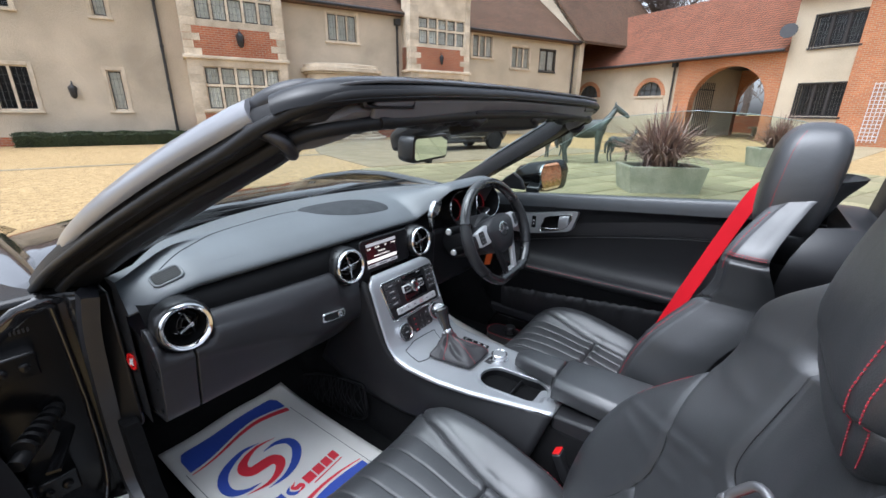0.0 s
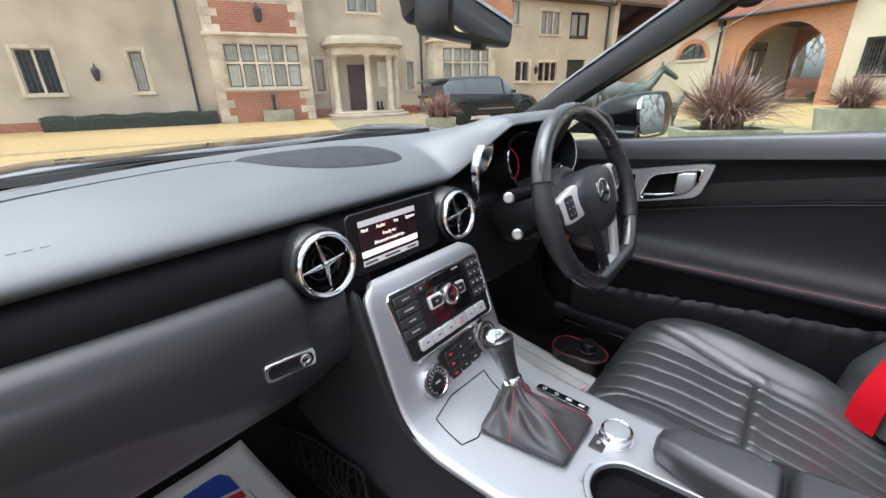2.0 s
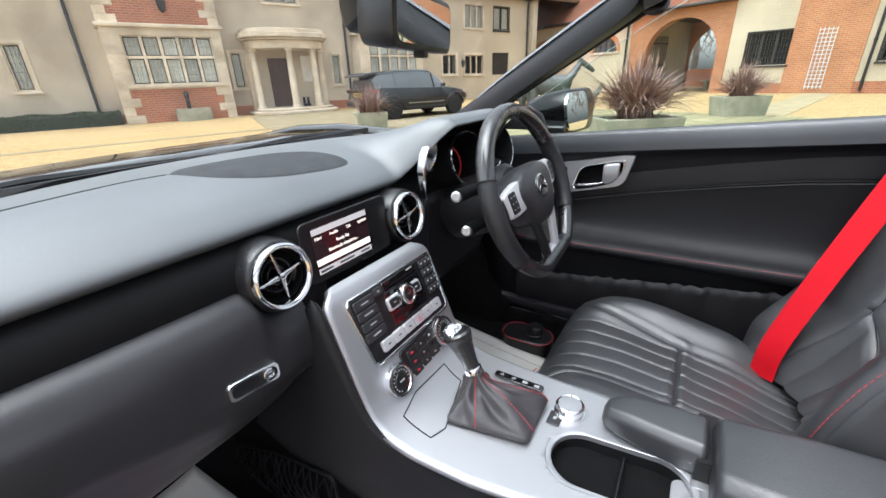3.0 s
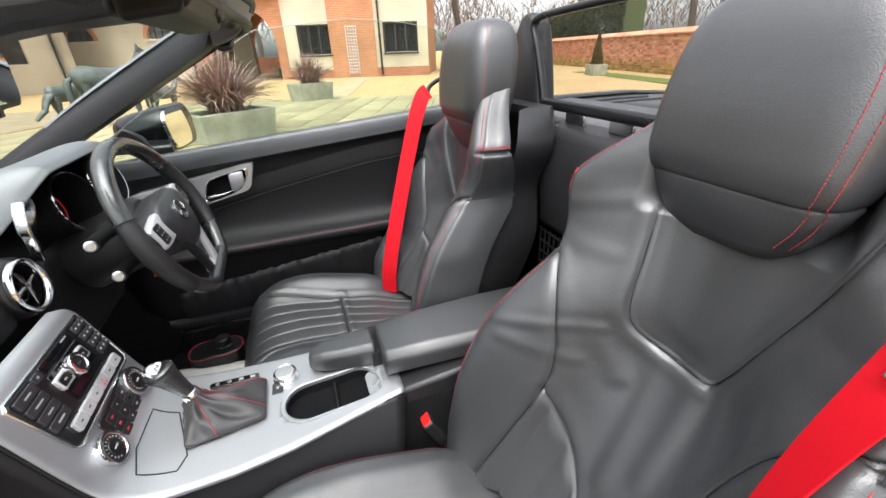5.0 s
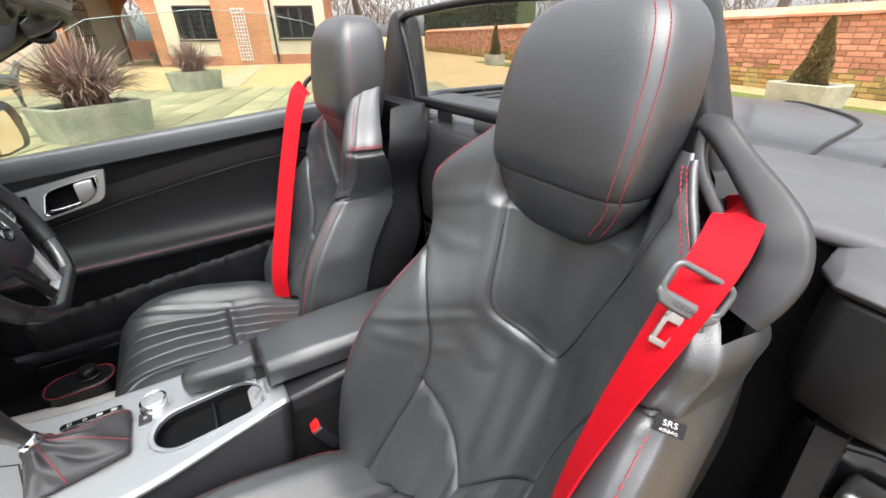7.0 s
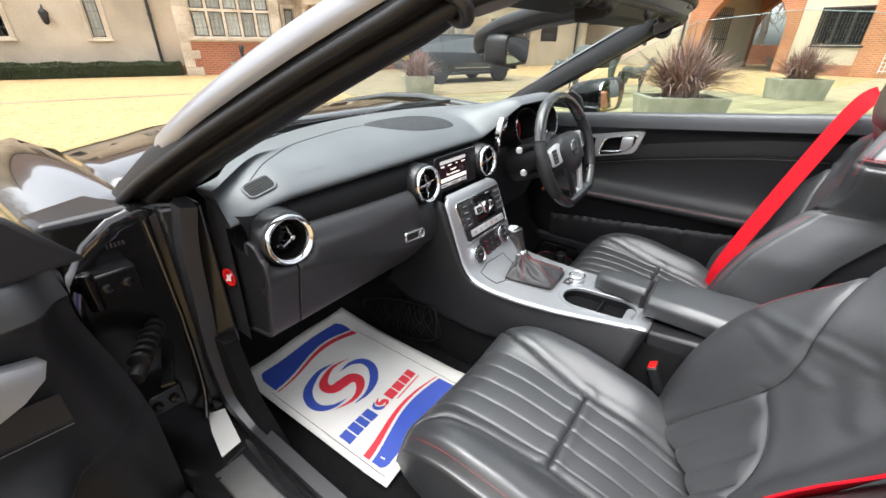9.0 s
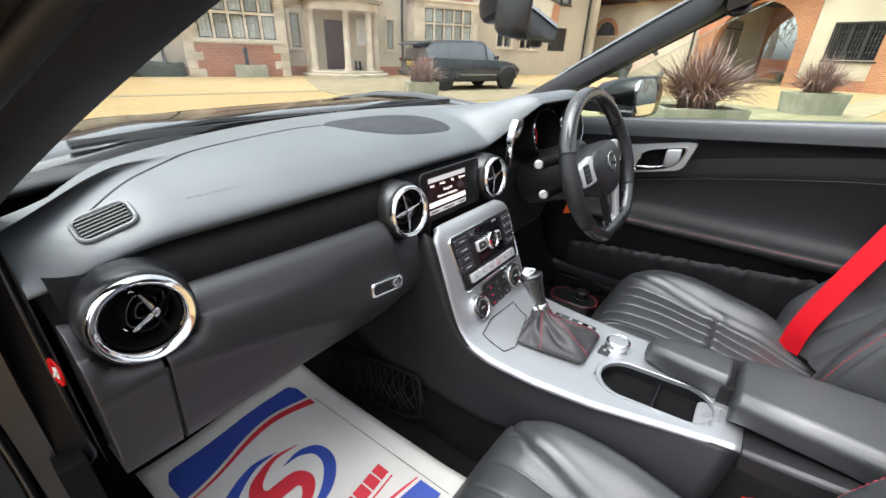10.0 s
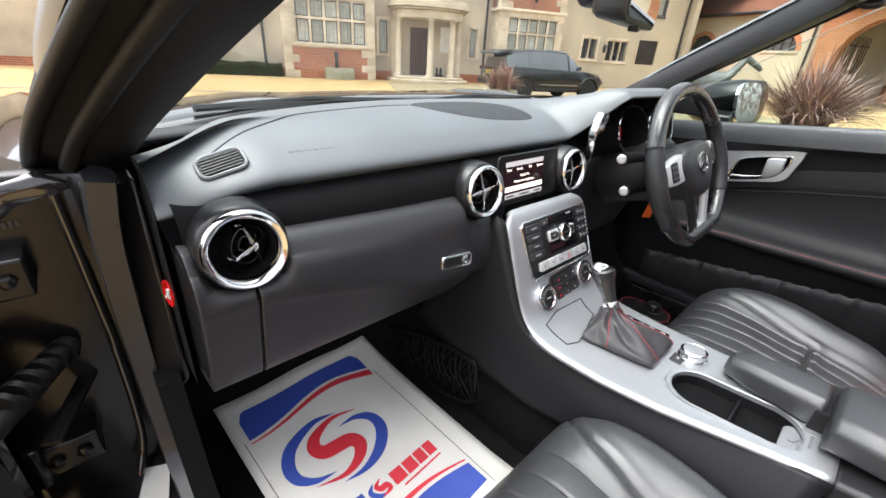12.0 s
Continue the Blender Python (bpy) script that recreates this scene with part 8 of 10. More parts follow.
    # soft visor edge, folded along the header
    for x0, x1 in ((0.1, 0.23), (0.24, 0.42)):
        bm = bmesh.new()
        sweep(bm, spline([(sx * (x0 + (x1 - x0) * q), 0.527 - 0.03 * q * (x1 > 0.3), 1.222 - 0.004 * math.sin(7 * q)) for q in np.linspace(0, 1, 7)], 24), lambda q: [(a, b + 0.002 * math.sin(21 * q)) for a, b in circle(0.0125 * (0.45 + 0.55 * math.sin(math.pi * min(1, max(0, 0.08 + 0.84 * q))) ** 0.4), 10)])
        part("visor_roll", bm, DOORSKIN, wsf, "dark folded sun visor edge", smooth=80)
    bm = bmesh.new()
    loft(bm, [[(sx * x, 0.585 + a, 1.236 + b) for a, b in ((-0.04, -0.004), (0.035, -0.03), (0.039, -0.016), (-0.03, 0.012))] for x in (0.1, 0.2, 0.36, 0.43)])
    part("sun_visor", bm, DOORSKIN, wsf, smooth=50, bevel=0.006)
# glass
V = np.zeros((25, 13, 3))
for i, u in enumerate(np.linspace(-1, 1, 25)):
    top = np.array((0.49 * u, 0.60 - 0.04 * abs(u) ** 2, 1.238 - 0.018 * abs(u) ** 2.5))
    foot = np.array((0.685 * u, 1.375 - 0.17 * abs(u) ** 2.2, 0.935 - 0.04 * u * u))
    for j, t in enumerate(np.linspace(0, 1, 13)):
        V[i, j] = foot + (top - foot) * t + np.array((0, 0.015, 0.08 - 0.065 * u * u)) * math.sin(math.pi * t)
g = part("windscreen", grid_mesh(V), CLEAR, car, "clear windscreen glass", smooth=180)
g.visible_shadow = False
# mirror and sensor pod on the glass
bm = bmesh.new()
loft(bm, [[(x0 + 0.012, y, zt), (x1 - 0.012, y, zt), (x1, y, zt - 0.014), (x1 - 0.012, y, zb), (x0 + 0.012, y, zb), (x0, y, zt - 0.014)] for x0, x1, y, zt, zb in
          ((-0.07, 0.07, 0.6, 1.245, 1.205), (-0.05, 0.05, 0.7, 1.235, 1.192), (-0.042, 0.036, 0.79, 1.214, 1.172), (-0.038, 0.034, 0.83, 1.2, 1.142), (-0.03, 0.03, 0.86, 1.186, 1.132), (-0.016, 0.024, 0.875, 1.17, 1.14))])
part("sensor_pod", bm, PLASTIC, car, "black sensor pod behind the mirror", smooth=50, bevel=0.008)
MM = frame_to((0.05, 0.79, 1.144), (0.2, -0.975, -0.05))
bm = bmesh.new()
rr = rounded(0.205, 0.068, 0.018)
loft(bm, [[MM @ Vector((a * k, b * k, z)) for a, b in rr] for k, z in ((0.7, -0.055), (0.9, -0.042), (1.0, -0.012), (1.0, 0.0), (0.985, 0.006), (0.95, 0.007))])
rv = part("rear_view_mirror", bm, PLASTIC, car, "black rear-view mirror turned to the driver", smooth=50)
bm = bmesh.new()
plate(bm, 0.186, 0.054, 0.012, 0.0012, MM @ Matrix.Translation((0, 0, 0.0072)))
part("mirror_pane", bm, MIRROR, rv, smooth=0)
bm = bmesh.new()
box(bm, 0.012, 0.03, -0.01, 0.006, -0.014, 0.0, MM @ Matrix.Translation((-0.02, -0.042, 0.0)) @ pose(0, 0, 0, 90, 0, 0))
part("dip_tab", bm, PLASTIC, rv, "small dipping tab", bevel=0.002)
bm = bmesh.new()
tube(bm, [(0.05, 0.82, 1.145), (0.04, 0.85, 1.165)], 0.013, 12)
part("mirror_stem", bm, PLASTIC, rv)

# --- body ---
bm = bmesh.new()
rows = []
for y, zc, hw in ((1.36, 0.925, 0.70), (1.42, 0.945, 0.72), (1.6, 0.94, 0.72), (1.9, 0.905, 0.72), (2.2, 0.85, 0.71), (2.45, 0.78, 0.66), (2.58, 0.7, 0.55)):
    rows.append([(hw * u, y - 0.12 * u * u * (1 if y < 1.5 else 0.3), zc - 0.045 * abs(u) ** 2.5 + 0.008 * math.exp(-((abs(u) - 0.5) / 0.12) ** 2)) for u in np.linspace(-1, 1, 33)])
loft(bm, rows, closed=False, caps=False)
part("bonnet", bm, PAINT, car, "gloss black bonnet", smooth=60, solid=0.015)
bm = bmesh.new()
loft(bm, [[(0.7 * u, 1.30 - 0.15 * u * u + d, 0.915 + zz) for u in np.linspace(-1, 1, 21)] for d, zz in ((0.0, 0.0), (0.06, -0.003), (0.1, -0.005))], closed=False, caps=False)
part("cowl_panel", bm, PLASTIC, car, "black plastic cowl panel", solid=0.01)
for x0, x1 in ((-0.5, 0.0), (0.05, 0.5)):
    bm = bmesh.new()
    tube(bm, [(x1 + 0.04, 1.36, 0.935), (x0 + 0.25, 1.375, 0.944), (x0, 1.34, 0.935)], 0.007, 6)
    box(bm, x0, x0 + 0.5, 1.345, 1.352, 0.93, 0.942)
    part("wiper_arm", bm, PLASTIC, car, "black wiper arm")
for sx in (-1, 1):
    bm = bmesh.new()
    rows = []
    for y, dz, w in ((1.13, -0.075, -0.03), (1.112, -0.05, -0.016), (1.106, -0.028, -0.004), (1.114, -0.02, 0.0), (1.2, -0.012, 0.0), (1.4, 0.0, 0.005), (1.65, 0.012, 0.015), (1.9, 0.0, 0.015), (2.2, -0.05, 0.0), (2.45, -0.12, -0.05), (2.6, -0.2, -0.14)):
        rows.append([(sx * (x + w), y, z + dz) for x, z in ((0.695, 0.905), (0.73, 0.918), (0.775, 0.908), (0.82, 0.875), (0.858, 0.82), (0.878, 0.74), (0.888, 0.64), (0.89, 0.5), (0.87, 0.34))])
    loft(bm, rows, closed=False, caps=False)
    part("front_wing", bm, PAINT, car, "gloss black front wing", smooth=60, solid=0.012)
    bm = bmesh.new()
    rows = []
    for y, dz, w in ((-0.24, 0.0, 0.0), (-0.5, 0.01, 0.015), (-0.8, 0.01, 0.02), (-1.1, -0.01, 0.01), (-1.4, -0.05, -0.03), (-1.55, -0.1, -0.1)):
        rows.append([(sx * (x + w), y, z + dz) for x, z in ((0.66, 0.985), (0.72, 0.985), (0.78, 0.965), (0.84, 0.915), (0.87, 0.85), (0.885, 0.7), (0.885, 0.5), (0.86, 0.34))])
    loft(bm, rows, closed=False, caps=False)
    part("rear_wing", bm, PAINT, car, "gloss black rear wing", smooth=60, solid=0.012)
    bm = bmesh.new()
    loft(bm, [[(sx * x, y, z) for x, z in ((0.672, 0.262), (0.672, 0.36), (0.7, 0.378), (0.76, 0.372), (0.83, 0.35), (0.86, 0.27), (0.8, 0.22))] for y in (-0.25, 1.2)])
    sill = part("sill", bm, PAINT, car, "gloss black door sill", smooth=40, bevel=0.01, seg=3)
    bm = bmesh.new()
    box(bm, sx * 0.765 - 0.03, sx * 0.765 + 0.03, 0.35, 0.95, 0.371, 0.376)
    part("sill_plate", bm, STEEL, sill, "scuffed metal sill plate", bevel=0.003)
    # door opening seal
    bm = bmesh.new()
    loop = spline([(sx * 0.676, 1.035, 0.905), (sx * 0.685, 1.05, 0.83), (sx * 0.689, 1.065, 0.71), (sx * 0.69, 1.083, 0.57), (sx * 0.689, 1.068, 0.44), (sx * 0.686, 1.0, 0.39), (sx * 0.684, 0.9, 0.381), (sx * 0.682, 0.4, 0.38), (sx * 0.682, 0.1, 0.39), (sx * 0.68, -0.06, 0.45), (sx * 0.665, -0.125, 0.6), (sx * 0.65, -0.16, 0.78)], 70)
    sweep(bm, loop, lambda q: [(a * (1.0 + 0.5 * float(smooth01(0.55, 0.35, q))), b) for a, b in ((-0.016, -0.012), (0.0, -0.016), (0.012, -0.014), (0.018, 0.004), (0.006, 0.016), (-0.012, 0.014))], up=(sx, 0, 0))
    part("door_seal", bm, SEALRUBBER, car, "rubber door opening seal", smooth=60)
    # hinge pillar and its fittings
    bm = bmesh.new()
    loft(bm, [[(sx * x, y, z) for x, y in ((0.66, 1.06), (0.7, 1.11), (0.86, 1.115), (0.87, 1.2), (0.66, 1.3))] for z in (0.3, 0.6, 0.9)])
    hp_ = part("hinge_pillar", bm, JAMB, car, "black painted hinge pillar", smooth=30, bevel=0.012, seg=3)
    for z in (0.48, 0.76):
        bm = bmesh.new()
        box(bm, sx * 0.8 - 0.035, sx * 0.8 + 0.035, 1.07, 1.12, z, z + 0.05)
        tube(bm, [(sx * 0.835, 1.075, z - 0.01), (sx * 0.835, 1.075, z + 0.06)], 0.012, 10)
        part("door_hinge", bm, JAMB, hp_, bevel=0.004)
        for k in range(2):
            bm = bmesh.new()
            revolve(bm, [(0.009, 0), (0.009, 0.006), (0.005, 0.008), (0.001, 0.008)], frame_to((sx * (0.785 + 0.03 * k), 1.07, z + 0.025), (0, -1, 0)), 6)
            part("hinge_bolt", bm, JAMB, hp_, smooth=30)
    bm = bmesh.new()
    tube(bm, spline([(sx * 0.76, 1.11, 0.66), (sx * 0.8, 1.05, 0.65), (sx * 0.84, 1.0, 0.64)], 10), 0.014, 10)
    cb = part("cable_bellows", bm, RUBBER, hp_)
    for k in range(6):
        bm = bmesh.new()
        tube(bm, [(sx * (0.765 + 0.011 * k), 1.1 - 0.016 * k, 0.66), (sx * (0.769 + 0.011 * k), 1.094 - 0.016 * k, 0.659)], 0.018, 10)
        part("bellows_fold", bm, RUBBER, hp_)
    # door check arm, welded flange and a small print on the pillar
    bm = bmesh.new()
    sweep(bm, spline([(sx * 0.755, 1.112, 0.6), (sx * 0.775, 1.06, 0.598), (sx * 0.8, 1.0, 0.595)], 10), rounded(0.022, 0.006, 0.002, 2))
    part("check_arm", bm, JAMB, hp_, "black door check arm")
    bm = bmesh.new()
    tube(bm, spline([(sx * 0.722, 1.108, 0.87), (sx * 0.718, 1.106, 0.75), (sx * 0.716, 1.105, 0.6), (sx * 0.722, 1.1, 0.46), (sx * 0.74, 1.08, 0.4)], 24), 0.006, 8)
    part("pillar_flange", bm, PAINT, hp_, "gloss black welded flange", smooth=80)
    bm = bmesh.new()
    for k in range(5):
        box(bm, sx * (0.762 + 0.006 * k) - 0.0016, sx * (0.762 + 0.006 * k) + 0.0016, 1.1095, 1.1105, 0.835, 0.843)
    part("paint_mark", bm, GREYKEY, hp_, kind="stuff", smooth=0)
    bm = bmesh.new()
    loft(bm, [[(sx * 0.655, y, z) for y, z in ((1.02, 0.6), (1.4, 0.6), (1.4, 0.28), (0.95, 0.275), (0.9, 0.36), (0.98, 0.45))], [(sx * 0.685, y, z) for y, z in ((1.02, 0.6), (1.4, 0.6), (1.4, 0.28), (0.95, 0.275), (0.9, 0.36), (0.98, 0.45))]])
    part("kick_panel", bm, CARPET, car)
    # rear post beside the seat: moulded corner above, black jamb below, with the door striker
    bm = bmesh.new()
    loft(bm, [[(sx * x, y, z) for x, y in ((0.575, -0.34), (0.578, yf - 0.045), (0.6, yf - 0.01), (0.65, yf), (0.72, yf - 0.01), (0.775, yf - 0.04), (0.79, -0.34))] for z, yf in ((0.944, -0.128), (0.953, -0.12), (0.964, -0.135), (0.975, -0.168), (0.984, -0.21), (0.989, -0.26), (0.991, -0.31))])
    post = part("rear_post_trim", bm, DECKTRIM, car, "grey moulded rear post trim", smooth=60, bevel=0.004, seg=2)
    bm = bmesh.new()
    loft(bm, [[(sx * x, y, z) for x, y in ((0.585, -0.3), (0.59, yf - 0.03), (0.61, yf), (0.66, yf + 0.008), (0.73, yf - 0.005), (0.775, yf - 0.035), (0.785, -0.3))] for z, yf in ((0.79, -0.17), (0.797, -0.145), (0.82, -0.13), (0.88, -0.126), (0.942, -0.134))])
    part("post_lower_trim", bm, POSTTRIM, post, "black lower post trim", smooth=60, bevel=0.006, seg=3)
    bm = bmesh.new()
    loft(bm, [[(sx * x, y, z) for x, y in ((0.62, -0.3), (0.62, -0.16), (0.66, -0.15), (0.69, -0.17), (0.84, -0.19), (0.87, -0.3))] for z in (0.34, 0.6, 0.775)])
    part("rear_jamb", bm, JAMB, car, "gloss black door jamb", smooth=40, bevel=0.01, seg=3)
    bm = bmesh.new()
    box(bm, sx * 0.76 - 0.035, sx * 0.76 + 0.035, -0.18, -0.176, 0.6, 0.65)
    part("jamb_label", bm, PAPER, car, "small pale jamb label", smooth=0)
    bm = bmesh.new()
    box(bm, sx * 0.71 - 0.03, sx * 0.71 + 0.03, -0.17, -0.12, 0.67, 0.74)
    stk = part("striker_plate", bm, STEEL, car, "bright steel door striker plate", bevel=0.01, seg=3)
    bm = bmesh.new()
    revolve(bm, [(0.012, 0), (0.012, 0.006), (0.008, 0.008), (0.001, 0.008)], frame_to((sx * 0.71, -0.12, 0.715), (0, 1, 0)), 18)
    tube(bm, [(sx * 0.695, -0.12, 0.685), (sx * 0.695, -0.09, 0.685), (sx * 0.725, -0.09, 0.685), (sx * 0.725, -0.12, 0.685)], 0.005, 8)
    part("striker_bolt", bm, STEEL, stk)

# rear deck: grey trim nearest the seats, painted lid behind
bm = bmesh.new()
loft(bm, [[(x, y, z) for x, z in ((-0.67, 0.975 + dz), (-0.6, 0.988 + dz), (-0.4, 0.99 + dz), (0, 0.99 + dz), (0.4, 0.99 + dz), (0.6, 0.988 + dz), (0.67, 0.975 + dz))] for y, dz in ((-0.19, -0.012), (-0.21, 0.0), (-0.34, 0.006), (-0.47, 0.01))], closed=False, caps=False)
part("rear_deck_trim", bm, DECKTRIM, car, "grey-black deck trim behind the seats", smooth=60, solid=0.012)
bm = bmesh.new()
LID = [(-1.5, 0.87), (-1.45, 0.92), (-1.37, 0.962), (-1.2, 0.986), (-1.0, 0.997), (-0.8, 1.002), (-0.6, 1.003), (-0.478, 1.0)]


def lid_z(x, y):
    return float(np.interp(y, [a for a, _ in LID], [b for _, b in LID])) - 0.022 * (x / 0.68) ** 2


rows = []
for y, _ in LID[::-1]:
    rows.append([(0.68 * u, y + 0.14 * u * u * float(smooth01(-0.7, -1.3, y)), lid_z(0.68 * u, y)) for u in np.linspace(-1, 1, 25)])
loft(bm, rows, closed=False, caps=False)
part("boot_lid", bm, DECKPAINT, car, "black boot lid reflecting the sky", smooth=60, solid=0.012)
for sx in (-1, 1):
    bm = bmesh.new()
    tube(bm, [(p.x, p.y, lid_z(p.x, p.y) + 0.001) for p in spline([(sx * 0.44, -0.482, 0), (sx * 0.425, -0.62, 0), (sx * 0.408, -0.8, 0), (sx * 0.385, -0.91, 0), (sx * 0.32, -1.02, 0), (sx * 0.22, -1.15, 0), (sx * 0.11, -1.27, 0)], 40)], 0.0045, 6)
    part("lid_gap", bm, RUBBER, car, "dark panel gap")
    bm = bmesh.new()
    tube(bm, [(sx * x, y, lid_z(x, y) + 0.001) for x, y in ((0.53, -0.482), (0.522, -0.6), (0.516, -0.72))], 0.0055, 6)
    part("lid_gap", bm, RUBBER, car, "dark panel gap")
    # roll-over hoop
    bm = bmesh.new()
    hoop = [(0.262, 0.98), (0.29, 1.08), (0.322, 1.18), (0.342, 1.22), (0.365, 1.236), (0.39, 1.234), (0.41, 1.212), (0.425, 1.18), (0.468, 1.08), (0.512, 0.98)]
    outer = [(p.x, p.y) for p in spline([(a, b, 0) for a, b in hoop], 36)]
    loft(bm, [[(0.03 + sx * (0.385 + (x - 0.385) * k), y - 0.05 * (z - 0.98), 0.98 + (z - 0.98) * k2) for x, z in outer] for y, k, k2 in ((-0.148, 0.86, 0.96), (-0.154, 0.95, 0.988), (-0.164, 0.995, 1.0), (-0.182, 1.0, 1.0), (-0.198, 0.97, 0.99), (-0.208, 0.85, 0.94))])
    part("roll_hoop", bm, TRIM, car, "dark padded roll-over hoop behind the seat", smooth=60)
# wind deflector between the hoops
fr = spline([(0.03 + a, -0.165, c) for a, c in ((-0.27, 1.03), (-0.285, 1.08), (-0.315, 1.16), (-0.335, 1.205), (-0.315, 1.222), (-0.25, 1.228), (0.0, 1.236), (0.25, 1.228), (0.315, 1.222), (0.335, 1.205), (0.315, 1.16), (0.285, 1.08), (0.27, 1.03))], 72)
bm = bmesh.new()
sweep(bm, fr, rounded(0.016, 0.02, 0.006, 2), up=(0, 1, 0))
sweep(bm, [(-0.24, -0.165, 1.03), (0.3, -0.165, 1.03)], rounded(0.022, 0.026, 0.008, 2))
defl = part("wind_deflector", bm, SATIN, car, "clear wind deflector in a black frame", smooth=50)
bm = bmesh.new()
bm.faces.new([bm.verts.new((p.x, -0.163, p.z)) for p in fr])
g = part("deflector_pane", bm, SMOKE, defl, smooth=0)
g.visible_shadow = False
for x in (-0.14, 0.02, 0.17):
    bm = bmesh.new()
    box(bm, x - 0.035, x + 0.035, -0.176, -0.165, 0.992, 1.02)
    part("deflector_clip", bm, CHROME, defl, bevel=0.003)


# --- doors ---
def car_door(to, name, label):
    """A door: to(y, x, z) places a point of the closed driver-side door (x from the middle, y ahead)."""
    def zb(y):
        return 0.923 + (0.77 - y) * 0.085

    ys = np.linspace(-0.11, 1.06, 90)

    def arm(y, x):
        return x + (0.716 - x) * float(smooth01(0.86, 0.96, np.array(y)))

    prof = lambda y: [(0.80, zb(y) - 0.012), (0.74, zb(y) - 0.002), (0.712, zb(y)), (0.7, zb(y) - 0.006), (0.694, zb(y) - 0.025), (0.693, zb(y) - 0.05), (0.699, zb(y) - 0.058), (0.71, zb(y) - 0.08),
                      (0.718, 0.79), (0.717, 0.72), (arm(y, 0.706), 0.672), (arm(y, 0.68), 0.648), (arm(y, 0.652), 0.637 + 0.03 * (0.6 - y) * 0.5), (arm(y, 0.641), 0.626 + 0.03 * (0.6 - y) * 0.5), (arm(y, 0.646), 0.612), (arm(y, 0.675), 0.602), (arm(y, 0.705), 0.594), (0.712, 0.57), (0.712, 0.5), (0.712, 0.45), (0.715, 0.36), (0.735, 0.335)]
    def end(y, x, z):
        """The card rolls away at its front end and leans back towards the top."""
        k = float(smooth01(0.93, 1.06, np.array(y)))
        return to(y - 0.05 * k * float(smooth01(0.55, 0.93, np.array(z))), x + 0.045 * k * k * (x < 0.735), z)

    V = np.array([[end(y, p.x, p.y) for p in spline([(a, b, 0) for a, b in prof(y)], 66)] for y in ys])
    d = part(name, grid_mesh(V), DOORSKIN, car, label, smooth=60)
    # upper pad in the softer skin, its sky-facing paleness put into the colour
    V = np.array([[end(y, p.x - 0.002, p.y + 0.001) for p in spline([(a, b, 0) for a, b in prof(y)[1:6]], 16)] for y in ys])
    part("upper_pad", grid_mesh(V), DOORPAD, d, "soft grey-black upper pad, sky paleness in its colour", smooth=60)
    bm = bmesh.new()
    rows = [[to(y, x, z) for x, z in ((0.80, zb(y) - 0.012), (0.845, zb(y) - 0.05), (0.875, 0.8), (0.89, 0.65), (0.89, 0.5), (0.87, 0.36), (0.8, 0.325), (0.735, 0.335))] for y in np.linspace(-0.12, 1.07, 12)]
    loft(bm, rows, closed=False, caps=False)
    part("outer_skin", bm, PAINT, d, "gloss black door skin", smooth=60)
    for y in (-0.11, 1.06):
        bm = bmesh.new()
        pts = [end(y, p.x, p.y) for p in spline([(a, b, 0) for a, b in prof(y)], 30)] + [to(y, x, z) for x, z in ((0.8, 0.325), (0.87, 0.36), (0.89, 0.5), (0.89, 0.65), (0.875, 0.8), (0.845, zb(y) - 0.05))]
        bm.faces.new([bm.verts.new(p) for p in pts])
        part("door_edge", bm, JAMB, d, smooth=0)
    # silver handle plate with a pull lever in a dark recess
    bm = bmesh.new()
    out_ = [(0.9, 0.758), (0.945, 0.785), (0.952, 0.815), (0.755, 0.848), (0.6, 0.877), (0.579, 0.876), (0.581, 0.862), (0.597, 0.806), (0.613, 0.794), (0.73, 0.768), (0.8, 0.757)]
    rec = spline([(0.732, 0.781, 0), (0.722, 0.812, 0), (0.708, 0.838, 0), (0.66, 0.852, 0), (0.608, 0.862, 0), (0.601, 0.855, 0), (0.606, 0.832, 0), (0.628, 0.804, 0), (0.67, 0.788, 0), (0.72, 0.777, 0), (0.732, 0.781, 0)], 60)[:-1]
    cen = Vector((0.664, 0.82, 0))

    def edge_at(p):
        """Where the plate's outline lies beyond p, seen from the middle of the pull."""
        dy, dz = p.x - cen.x, p.y - cen.y
        best = 1.0
        for (y0, z0), (y1, z1) in zip(out_, out_[1:] + out_[:1]):
            ey, ez = y1 - y0, z1 - z0
            den = dy * ez - dz * ey
            if abs(den) < 1e-9:
                continue
            t = ((y0 - cen.x) * ez - (z0 - cen.y) * ey) / den
            u = ((y0 - cen.x) * dz - (z0 - cen.y) * dy) / den
            if t > 1.0 and -1e-6 <= u <= 1 + 1e-6:
                best = t
        return cen.x + dy * best, cen.y + dz * best
    outer_ = [edge_at(p) for p in rec]
    inner_ = [(cen.x + (p.x - cen.x) * 1.02, cen.y + (p.y - cen.y) * 1.02) for p in rec]
    loft(bm, [[to(y, x, z) for y, z in ring] for ring, x in ((outer_, 0.71), (outer_, 0.688), ([(y + (a - y) * 0.04, z + (b - z) * 0.04) for (y, z), (a, b) in zip(outer_, inner_)], 0.6862), (inner_, 0.6862), (inner_, 0.695))], caps=False)
    hpz = part("handle_plate", bm, SILVER, d, "silver door handle plate", smooth=40)
    # the pull: a slanted chrome bowl with an open grip
    rings = [[to(*(lambda v: (v.x, x, v.y))(cen + (p - cen) * k)) for p in rec] for k, x in ((1.03, 0.6868), (1.0, 0.6845), (0.95, 0.6848), (0.9, 0.692), (0.82, 0.704), (0.6, 0.708))]
    bm = bmesh.new()
    loft(bm, rings[:4], caps=False)
    part("recess_rim", bm, CHROME, d, "chrome rim of the door pull", smooth=60)
    bm = bmesh.new()
